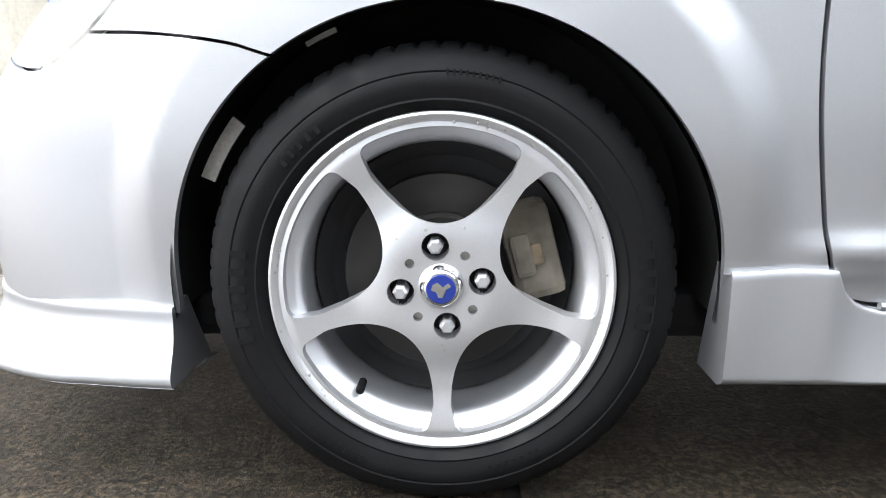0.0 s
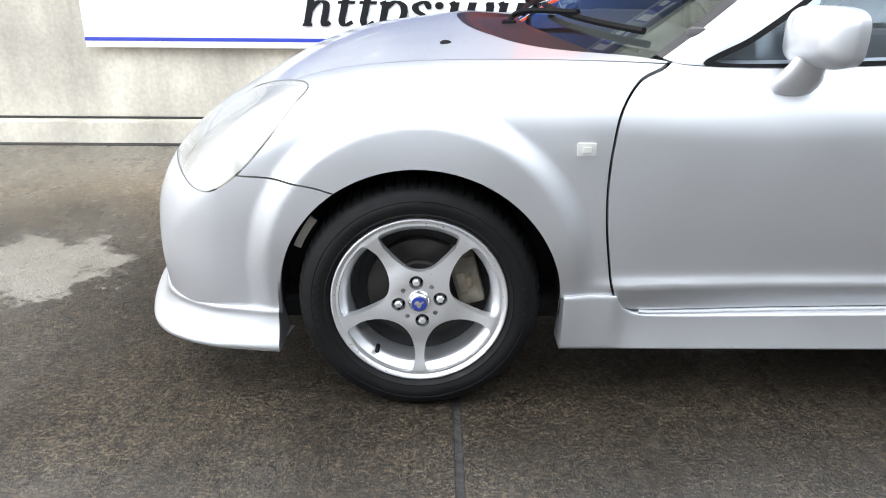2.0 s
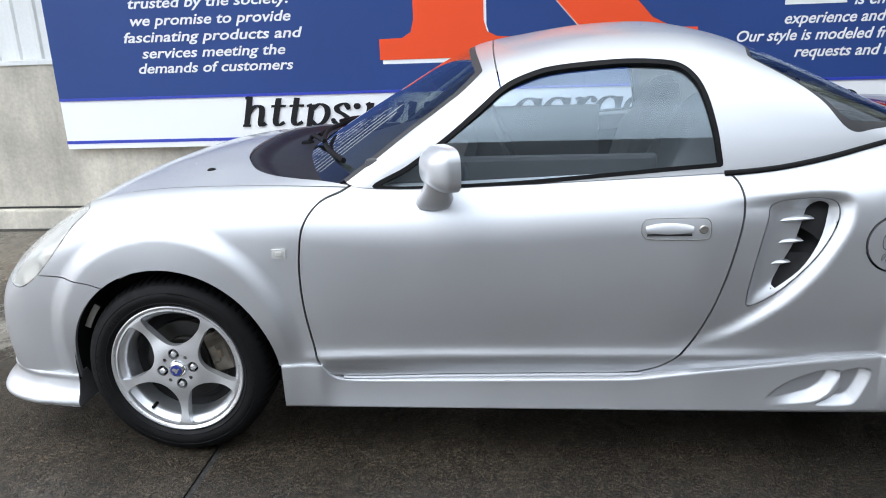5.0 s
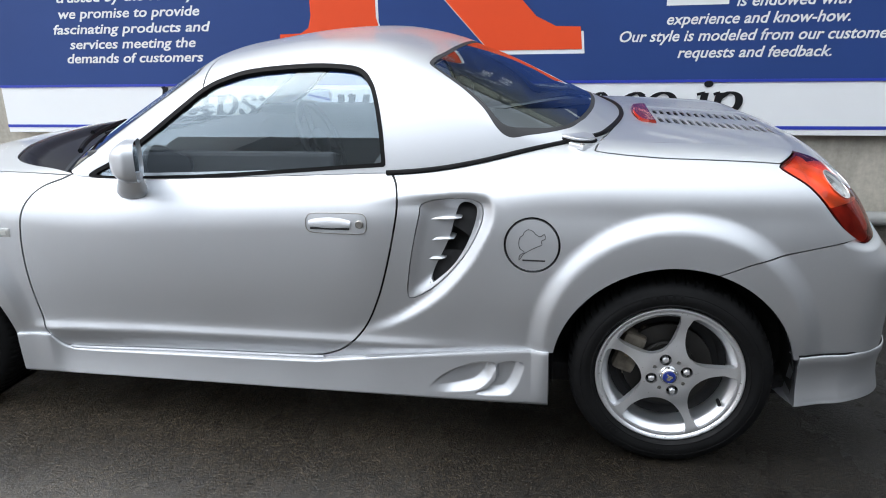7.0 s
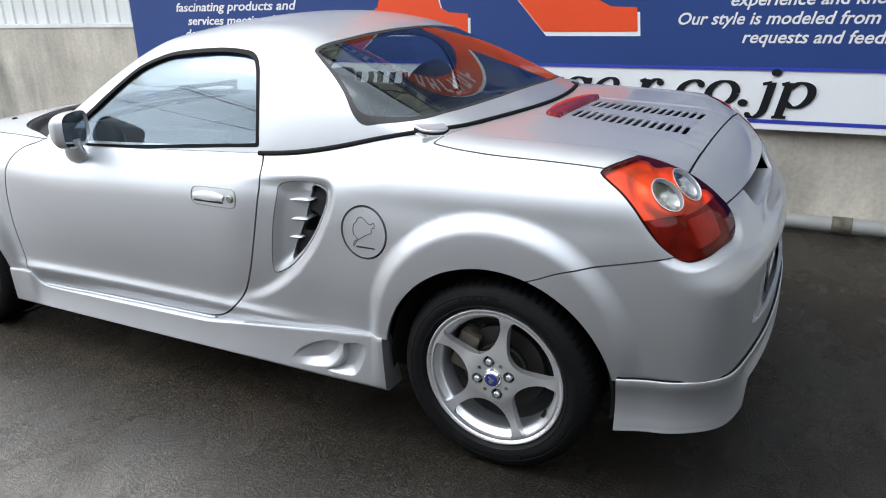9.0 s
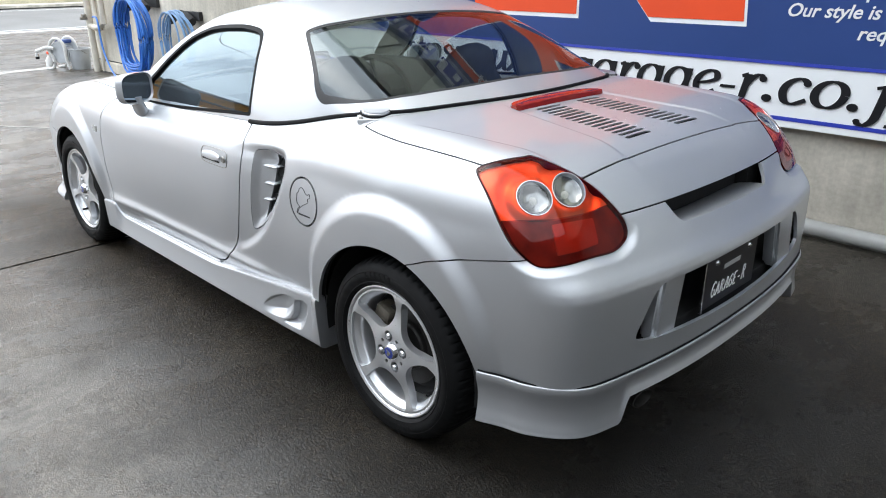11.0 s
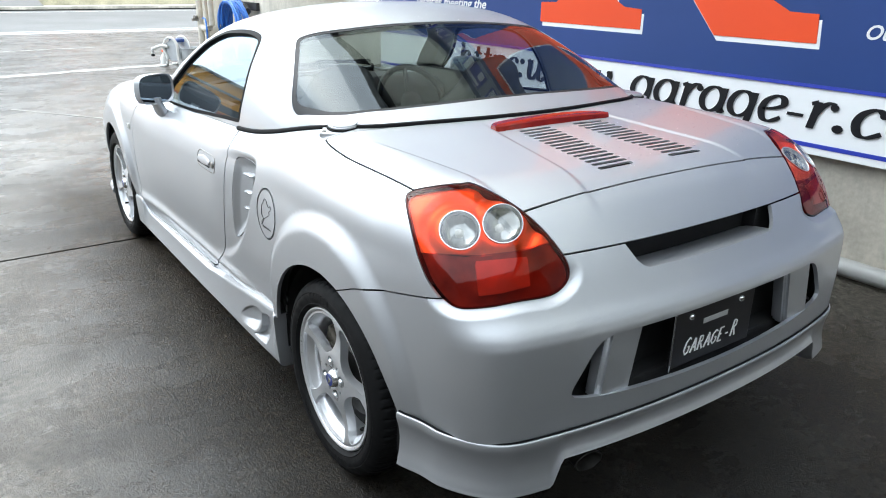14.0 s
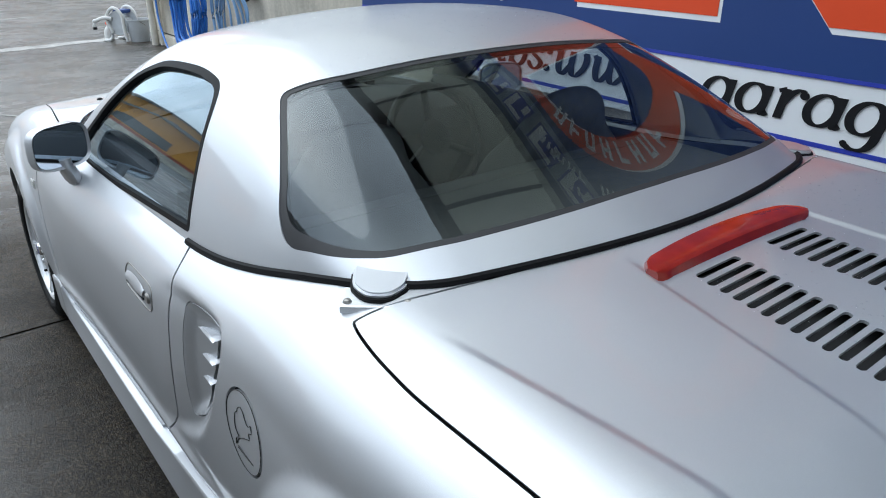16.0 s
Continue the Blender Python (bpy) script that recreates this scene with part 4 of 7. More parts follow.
tail_circle = [seen_from(TAIL_EYE, TAIL_AT, TAIL_U, (0, 0, 1), [(s + 0.0475 * math.cos(2 * math.pi * k / 24), z + 0.046 * math.sin(2 * math.pi * k / 24)) for k in range(24)], 0) for s, z in ((-0.0416, 0.822), (0.0574, 0.838))]
tail_line_low = seen_from(TAIL_EYE, TAIL_AT, TAIL_U, (0, 0, 1), [(-0.3, 0.768), (-0.11, 0.768), (0.0, 0.764), (0.09, 0.775), (0.165, 0.796), (0.3, 0.81), (0.3, 0.4), (-0.3, 0.4)], 0)
tail_core = both(lambda V: tail_line_low(V) + 0.006, seen_from(TAIL_EYE, TAIL_AT, TAIL_U, (0, 0, 1), [(-0.006, 0.752), (0.118, 0.764), (0.128, 0.690), (0.06, 0.672), (0.004, 0.664)], 0))
for sign in (-1, 1):
    t = lamp_skin if sign < 0 else lamp_skin.mirrored()
    t = t.pressed(0.012 * (1 - step(t.V[:, 2], 0.66, 0.77)) - 0.001)
    border, t = t.split(lambda V: -tail_edge(V) - 0.0032, 0.0)
    lamp = border.link("tail_lamp", DARK_RED, car, "red tail lamp with two round clear lenses", rim=0.02)
    for c in tail_circle:
        ring, t = t.split(c, 0.0)
        rim_ring, ring = ring.split(lambda V: -c(V) - 0.0019, 0.0)
        rim_ring.moved(0.0015).link("lens_ring", ALLOY, lamp, "thin bright ring", rim=0.03)
        reach = np.clip(1 + c(ring.V) / 0.0435, 0, 1)
        bowl = ring.pressed(0.030 * np.sqrt(1 - reach ** 2) + 0.002)
        bowl.link("reflector", LAMP_BOWL, lamp, "chromed round reflector", rim=0)
        mid = bowl.V[np.argmin(c(ring.V))]
        bm = bmesh.new()
        bmesh.ops.create_uvsphere(bm, u_segments=16, v_segments=10, radius=0.011, matrix=Matrix.Translation(Vector(mid) + Vector(ring.N[np.argmin(c(ring.V))]) * 0.012))
        part("bulb", bm, HAZE, lamp, smooth=True)
        ring.link("lens", LENS, lamp, "clear round lens", rim=0).visible_shadow = False
    low, high = t.split(tail_line_low, 0.0)
    core, dim = low.split(tail_core, 0.0)
    near = np.min([c(high.V) for c in tail_circle], 0)
    slope = 0.004 + 0.016 * step(near, 0.004, 0.030) - 0.010 * step(near, 0.034, 0.052)
    high.pressed(slope).link("upper_reflector", LAMP_BACK, lamp, "stepped bright reflector", rim=0)
    core.pressed(np.full(len(core.V), 0.008)).link("brake_reflector", LAMP_BACK, lamp, "bright ribbed reflector", rim=0.012)
    dim.pressed(np.full(len(dim.V), 0.014)).link("lower_housing", LAMP_DARK, lamp, rim=0)
    for cover, name, glass, words_of in ((high, "upper_lens", RED, "bright red upper lens"), (low, "lower_lens", LOW_RED, "dark red lower lens")):
        cover.link(name, glass, lamp, words_of, rim=0).visible_shadow = False
    h = head_skin if sign < 0 else head_skin.mirrored()
    hl_ob = h.moved(-0.035).link("headlamp", LINING, car, "hazy clear headlamp", rim=0)
    h.link("lens", HAZE, hl_ob, "yellowed hazy lens", rim=0.03).visible_shadow = False
    for px, pz, r in ((-0.46, 0.60, 0.045), (-0.38, 0.68, 0.040)):
        i = np.argmin((h.V[:, 0] - px) ** 2 + (h.V[:, 2] - pz) ** 2)
        p = Vector(h.V[i] - h.N[i] * 0.034)
        bm = bmesh.new()
        lathe(bm, [(r, 0.006), (r * 0.96, 0.012), (r * 0.5, -0.004), (r * 0.2, -0.006), (0, 0.004)], 32)
        q = Vector((0, 1, 0)).rotation_difference(Vector(h.N[i])).to_matrix().to_4x4()
        bmesh.ops.transform(bm, matrix=Matrix.Translation(p) @ q, verts=bm.verts)
        part("reflector", bm, STEEL, hl_ob, smooth=True)

# side intakes: recessed panel, open slot and three blades
SLOT = [(1.838, 0.770), (1.878, 0.776), (1.889, 0.745), (1.868, 0.672), (1.825, 0.598), (1.765, 0.540), (1.748, 0.533), (1.768, 0.590), (1.806, 0.668)]
slot_field = outline_field(SLOT)
intake_field = outline_field(INTAKE)
for sign in (-1, 1):
    p = hole.side(sign)
    depth = 0.034 * step(-intake_field(p.V), 0.002, 0.03) * (0.35 + 0.65 * step(p.V[:, 0] - 0.25 * (p.V[:, 2] - 0.62), 1.70, 1.86))
    r = p.pressed(depth)
    gone, r = r.split(slot_field, 0.0)
    panel = r.link("side_intake", PAINT, car, "silver side air intake with three blades", rim=0.03)
    # dark sheet closes the slot; its colour stands in for shade inside
    gone.moved(-0.045).link("duct", DARK, panel, "near-black sheet behind the slot, standing in for the duct's shade", rim=0)
    for x0, x1, z0 in ((1.752, 1.846, 0.727), (1.738, 1.824, 0.664), (1.722, 1.796, 0.603)):
        bm = bmesh.new()
        rows = []
        for k in range(9):
            t = k / 8
            x = x0 + (x1 - x0) * t
            th = 0.0125 * math.sin(math.pi * min(1, 0.06 + t * 0.9)) ** 0.8 * (1 if t < 0.95 else 0.6)
            zc = z0 + 0.008 * t
            out = 0.787 + 0.006 * t
            rows.append([bm.verts.new((x, sign * a, z)) for a, z in ((out - 0.05, zc - th * 0.7), (out, zc - th * 0.5), (out + 0.004, zc), (out, zc + th * 0.5), (out - 0.05, zc + th * 0.7))])
        for k in range(8):
            for i in range(4):
                bm.faces.new((rows[k][i], rows[k][i + 1], rows[k + 1][i + 1], rows[k + 1][i]))
        bm.faces.new(rows[0])
        bm.faces.new(rows[-1][::-1])
        bmesh.ops.recalc_face_normals(bm, faces=bm.faces)
        part("blade", bm, PAINT, panel, smooth=True)

# sticker on the fuel flap: a closed winding line in a ring
def side_place(x, z, out=0.0):
    lo, hi = 0.5, 0.95
    for _ in range(30):
        mid = (lo + hi) / 2
        if float(body_form(np.array(x), np.array(mid), np.array(z))) < 0:
            lo = mid
        else:
            hi = mid
    return (x, -(lo + out), z)


flap = bpy.data.objects["fuel_flap"]
track = [(-0.036, -0.044), (-0.034, -0.030), (-0.021, -0.020), (-0.034, -0.010), (-0.037, 0.006), (-0.034, 0.022), (-0.025, 0.029), (-0.023, 0.036), (-0.011, 0.045), (0.003, 0.040), (0.010, 0.032), (0.023, 0.026), (0.034, 0.033), (0.037, 0.020), (0.026, 0.014), (0.028, 0.003), (0.016, -0.003), (0.002, -0.010), (-0.012, -0.018), (-0.024, -0.027), (-0.030, -0.036)]
bm = bmesh.new()
tube(bm, [side_place(FUEL[0] + u, FUEL[1] + v, 0.0008) for u, v in smooth_line(track, 3, True)], 0.0009, 4, True)
part("sticker_line", bm, WIRE, flap, "thin black winding line sticker")
bm = bmesh.new()
tube(bm, [side_place(FUEL[0] + 0.0745 * math.cos(2 * math.pi * k / 72), FUEL[1] + 0.0745 * math.sin(2 * math.pi * k / 72), 0.0006) for k in range(72)], 0.0009, 4, True)
part("sticker_ring", bm, WIRE, flap)
bm = bmesh.new()
q = side_place(FUEL[0] + 0.006, FUEL[1] - 0.044)
box(bm, (q[0] - 0.032, q[1] - 0.0012, q[2] - 0.0022), (q[0] + 0.032, q[1] + 0.001, q[2] + 0.0022))
part("sticker_word", bm, WIRE, flap)

# side skirts
SCOOP_A = outline_field([(1.747, 0.213), (1.80, 0.258), (1.88, 0.294), (1.948, 0.298), (1.938, 0.255), (1.912, 0.222), (1.87, 0.203), (1.75, 0.192)], 0, 2, 4)
SCOOP_B = outline_field([(1.958, 0.298), (2.030, 0.303), (2.022, 0.25), (1.996, 0.203), (1.96, 0.193), (1.885, 0.195), (1.926, 0.217), (1.950, 0.25)], 0, 2, 4)


def pocket(field, V):
    """Depth of a pocket with a sharp upper edge and a sloping wall below and behind."""
    s, out = field(V), 0
    for k in range(6):
        out = out + step(-np.maximum(s, field(V + np.array([0.0034, 0, -0.0036]) * k)), 0.0, 0.005) / 6
    return out


for sign in (-1, 1):
    xs = np.concatenate([np.linspace(0.337, 1.70, 100), np.linspace(1.7035, 2.105, 120)])
    ts = np.concatenate([[0, 0.02, 0.05], np.linspace(0.08, 1.0, 52)])
    V = []
    for x in xs:
        z1 = float(skirt_top(x))
        a0 = max(0.8300, -side_place(x, z1)[1] + 0.0045)
        foot = 0.842 - 0.004 * float(step(np.array(x), 1.85, 2.1))
        for t in ts:
            z = z1 + (0.170 - z1) * t
            a = a0 + (foot - a0) * (t ** 1.5) + 0.003 * math.sin(min(1, t * 20) * math.pi / 2) - (0.006 * max(0, (t - 0.94) / 0.06) ** 2)
            V.append((x, a, z))
    V = np.array(V)
    V[:, 1] -= 0.026 * pocket(SCOOP_A, V) * step(V[:, 0], 1.74, 1.88) + 0.022 * pocket(SCOOP_B, V)
    n = len(ts)
    V = V.reshape(len(xs), n, 3)
    ledge = V[:, :1, :] + np.array([0, -0.05, 0.002])
    V = np.concatenate([ledge, V], 1)
    n += 1
    under = V[:, -1:, :] + np.array([0, -0.012, -0.006])
    under2 = V[:, -1:, :] + np.array([0, -0.09, -0.008])
    V = np.concatenate([V, under, under2], 1)
    n += 2
    V[:, :, 1] *= sign
    V = V.reshape(-1, 3)
    F = [(i * n + j, (i + 1) * n + j, (i + 1) * n + j + 1, i * n + j + 1)[::sign] for i in range(len(xs) - 1) for j in range(n - 1)]
    me = bpy.data.meshes.new("side_skirt")
    caps = [tuple(range(0, n)), tuple(range((len(xs) - 1) * n, len(xs) * n))]
    me.from_pydata(V.tolist(), [], F + [caps[0][::-sign], caps[1][::sign]])
    me.polygons.foreach_set("use_smooth", [True] * len(me.polygons))
    me.set_sharp_from_angle(angle=radians(50))
    me.materials.append(PAINT)
    sk = new("side_skirt", me)
    sk.parent = car
    tagged(sk, "silver side skirt with a scooped vent")
    # bright sill strip over the skirt
    bm = bmesh.new()
    line = [Vector(side_place(x, float(skirt_top(x)) + 0.005, 0.004)) for x in np.linspace(0.52, 1.40, 40)]
    tube(bm, [(p.x, p.y * -sign, p.z) for p in line], 0.0048, 6)
    part("sill_strip", bm, PAINT, sk, smooth=True)


def body_line(z, rear):
    """Half of the body's plan line at a height, from the wheel opening to the middle."""
    pts = []
    xs = np.linspace(2.88, 2.93, 3) if rear else np.linspace(-0.44, -0.50, 3)
    for x in xs:
        pts.append((x, -side_place(x, z)[1]))
    first = pts[0][1]
    pts = ([(2.795, first + 0.014), (2.84, first + 0.009)] if rear else [(-0.338, first + 0.022), (-0.39, first + 0.014)]) + pts
    for a in np.linspace(pts[-1][1], 0, 16)[1:]:
        lo, hi = 1.2, (3.3 if rear else -0.95)
        for _ in range(30):
            mid = (lo + hi) / 2
            if float(body_form(np.array(mid), np.array(a), np.array(z))) < 0:
                lo = mid
            else:
                hi = mid
        pts.append((lo, a))
    return pts


def skirt_round(name, path, section, label, cut=None, grow=0.0):
    """A lip that runs round the nose or tail: a section swept along half a plan line, then mirrored."""
    half = smooth_line(path, 6)
    for _ in range(30):
        half[1:-1] = (half[:-2] + 2 * half[1:-1] + half[2:]) / 4
    pts = np.concatenate([half * [1, -1], (half * [1, 1])[::-1][1:]])
    d = np.gradient(pts, axis=0)
    d /= np.linalg.norm(d, axis=1)[:, None]
    nor = np.stack([d[:, 1], -d[:, 0]], 1)
    if ((pts - pts.mean(0)) * nor).sum() < 0:
        nor = -nor
    nor[0], nor[-1] = (0, -1), (0, 1)
    sec = smooth_line(section, 5)
    bm = bmesh.new()
    rows = []
    for p, q in zip(pts, nor):
        row = []
        far = 1 + grow * min(1, abs(p[0] - pts[0][0]) / 0.25)
        for o, z in sec:
            o = o * far if o > 0 else o
            if cut:
                z = cut(p, o, z)
            row.append(bm.verts.new((p[0] + q[0] * o, p[1] + q[1] * o, z)))
        rows.append(row)
    for r, s in zip(rows, rows[1:]):
        for i in range(len(sec) - 1):
            bm.faces.new((r[i], r[i + 1], s[i + 1], s[i]))
    bm.faces.new(rows[0])
    bm.faces.new(rows[-1][::-1])
    bmesh.ops.recalc_face_normals(bm, faces=bm.faces)
    return part(name, bm, PAINT, car, label, smooth=True)


skirt_round("front_lip", body_line(0.256, False), [(-0.05, 0.256), (-0.004, 0.254), (0.004, 0.251), (0.004, 0.232), (0.010, 0.205), (0.024, 0.178), (0.027, 0.163), (0.022, 0.154), (0.005, 0.152), (-0.12, 0.150)], "silver front lip spoiler", None, 0.9)


def middle_gap(p, o, z):
    """The lip hangs low at the corners and is shallow between them."""
    g = (1 - float(step(np.array(abs(p[1])), 0.535, 0.570))) if p[0] > 2.9 else 0
    low = 0.204 + 0.006 * min(1, max(0, (p[0] - 2.8) / 0.25)) + 0.078 * g
    return low + (z - 0.202) * (0.364 - low) / (0.364 - 0.202)


LIP = [(x, 0.004 - side_place(x, 0.362)[1]) for x in (2.795, 2.822, 2.848)] + [(x + 0.003, y + 0.004) for x, y in body_line(0.362, True)[2:]]
skirt_round("rear_lip", LIP, [(-0.06, 0.352), (-0.006, 0.352), (-0.004, 0.356), (-0.001, 0.3625), (0.003, 0.364), (0.007, 0.361), (0.007, 0.346), (0.001, 0.320), (-0.002, 0.290), (0.000, 0.255), (0.006, 0.222), (0.003, 0.208), (-0.05, 0.202), (-0.12, 0.202)], "silver rear lip spoiler", middle_gap)

bm = bmesh.new()
half = smooth_line(LIP, 6)
for _ in range(30):
    half[1:-1] = (half[:-2] + 2 * half[1:-1] + half[2:]) / 4
half = [(x, -y, 0.3650) for x, y in half]
tube(bm, half + [(x, -y, z) for x, y, z in half[::-1][1:]], 0.0032, 5)
part("lip_joint", bm, BLACK, car, "dark joint over the rear lip")
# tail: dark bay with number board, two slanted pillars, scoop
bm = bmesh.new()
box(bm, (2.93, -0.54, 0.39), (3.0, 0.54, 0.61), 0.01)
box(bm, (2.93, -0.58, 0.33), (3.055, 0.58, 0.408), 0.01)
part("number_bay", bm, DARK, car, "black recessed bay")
for sign in (-1, 1):
    bm = bmesh.new()
    sec = [(0.335, 0.405), (0.453, 0.415), (0.424, 0.605), (0.298, 0.605)]
    prism(bm, [(sign * a, z) for a, z in sec], 3.045, 3.094, "yz")
    bmesh.ops.bevel(bm, geom=list(bm.edges), offset=0.012, segments=3, affect="EDGES")
    part("bay_pillar", bm, PAINT, car, smooth=True)
board = empty("number_board", "black number board with white bars, bolted to the bumper", "number board", pose(3.093, -0.02, 0.503, 0, 0, 0))
BOARD = material("black_board", (0.015, 0.015, 0.017), 0.35, vary=0.2, scale=20)
part("board", boxed((-0.006, -0.168, -0.080), (0.002, 0.165, 0.082), 0.002), BOARD, board)
part("board_frame", boxed((-0.004, -0.174, -0.086), (0.004, -0.1685, 0.086), 0.001), CHROME, board)
for yy in (-0.105, 0.105):
    bm = bmesh.new()
    lathe(bm, [(0.0, 0.009), (0.005, 0.009), (0.0085, 0.006), (0.0095, 0.002)], 16, "x", (0, yy, 0.055))
    part("bolt", bm, CHROME, board, smooth=True)
for k, kind in enumerate("cavacf-v"):
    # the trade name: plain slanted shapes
    bm = bmesh.new()
    y0, h, d = -0.122 + k * 0.0285, (0.046 if k in (0, 7) else 0.038), 0.0055
    lines = {"c": [[(0.020, 0.85), (0.012, 1), (0.002, 0.75), (0.0, 0.25), (0.008, 0), (0.018, 0.1), (0.019, 0.45), (0.012, 0.45)]],
             "a": [[(0.0, 0), (0.011, 1), (0.021, 0)], [(0.004, 0.35), (0.017, 0.35)]],
             "v": [[(0.002, 0), (0.002, 1), (0.014, 0.95), (0.016, 0.65), (0.004, 0.5)], [(0.008, 0.5), (0.020, 0)]],
             "f": [[(0.017, 1), (0.002, 1), (0.002, 0), (0.018, 0)], [(0.002, 0.52), (0.012, 0.52)]], "-": [[(0.002, 0.4), (0.014, 0.4)]]}[kind]
    for line in lines:
        for (u0, v0), (u1, v1) in zip(line, line[1:]):
            p, q = Vector((u0 + 0.25 * h * v0, h * v0)), Vector((u1 + 0.25 * h * v1, h * v1))
            n = (q - p).normalized()
            n = Vector((-n.y, n.x)) * (d / 2 if abs(q.y - p.y) > 0.4 * h else d / 3)
            prism(bm, [(y0 + w.x, -0.052 + w.y) for w in (p + n, q + n, q - n, p - n)], 0.002, 0.0035, "yz")
    part("letter_shape", bm, WHITE, board)
part("small_bar", boxed((0.002, -0.052, 0.022), (0.0035, 0.05, 0.036)), material("dull_white_print", (0.4, 0.4, 0.4), 0.6), board)

bm = bmesh.new()
vs = []
for a in np.linspace(-0.275, 0.275, 21):
    vs.append([bm.verts.new((x - 0.072 * (abs(a) / 0.7) ** 2.3, a, z)) for x, z in ((3.055, 0.704), (3.03, 0.702), (3.00, 0.698), (2.97, 0.692), (2.95, 0.685), (2.94, 0.68))])
for r, s in zip(vs, vs[1:]):
    for i in range(5):
        bm.faces.new((r[i], s[i], s[i + 1], r[i + 1]))
part("tail_scoop", bm, PAINT, car, "silver scoop under the tail", smooth=True)
# near-black boxes close the scoop slot, putting its inner shade into colour
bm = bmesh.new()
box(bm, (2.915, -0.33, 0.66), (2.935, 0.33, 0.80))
part("scoop_dark_back", bm, DARK, car)
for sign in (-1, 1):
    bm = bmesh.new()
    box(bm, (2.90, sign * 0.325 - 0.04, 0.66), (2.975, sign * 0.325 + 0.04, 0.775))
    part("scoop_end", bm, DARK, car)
bm = bmesh.new()
lathe(bm, [(0.030, -0.20), (0.030, 0.0), (0.0325, 0.012), (0.030, 0.014), (0.026, 0.0), (0.026, -0.19), (0.0, -0.19)], 28, "x")
bmesh.ops.transform(bm, matrix=pose(3.055, -0.425, 0.226, 0, 4, -6) @ Matrix.Diagonal((1, 1.35, 0.85, 1)), verts=bm.verts)
part("exhaust_tip", bm, DISC, car, "oval steel exhaust tip", smooth=True)

def deck_height(x, y):
    lo, hi = 0.7, 1.1
    for _ in range(30):
        mid = (lo + hi) / 2
        if float(body_form(np.array(x), np.array(y), np.array(mid))) < 0:
            lo = mid
        else:
            hi = mid
    return lo


def rounded_tab(outline, z0, z1, m, bevel):
    bm = bmesh.new()
    prism(bm, outline.tolist(), z0, z1, "xy")
    bmesh.ops.bevel(bm, geom=[e for e in bm.edges if all(v.co.z > z1 - 1e-5 for v in e.verts)], offset=bevel, segments=3, affect="EDGES")
    bmesh.ops.transform(bm, matrix=m, verts=bm.verts)
    return bm


# high brake lamp
bm = bmesh.new()
rows = []
for k in range(25):
    t = k / 24 * 2 - 1
    w = 0.036 - 0.008 * t * t - 0.014 * max(0, abs(t) - 0.9) / 0.1
    xc = 2.392 + 0.012 * t * t + 0.010 * max(0, abs(t) - 0.86) / 0.14
    rows.append([bm.verts.new((xc + dx * w, 0.241 * t - 0.005, 0.936 + dz - 0.006 * t * t)) for dx, dz in ((-1.0, -0.012), (-0.92, 0.008), (-0.75, 0.014), (0.55, 0.014), (0.80, 0.009), (1.1, -0.020))])
for r, s in zip(rows, rows[1:]):
    for i in range(5):
        bm.faces.new((r[i], s[i], s[i + 1], r[i + 1]))
bm.faces.new(rows[0])
bm.faces.new(rows[-1][::-1])
bmesh.ops.recalc_face_normals(bm, faces=bm.faces)
part("high_brake_lamp", bm, BRAKE_RED, engine_lid, "long red high brake lamp", smooth=True)

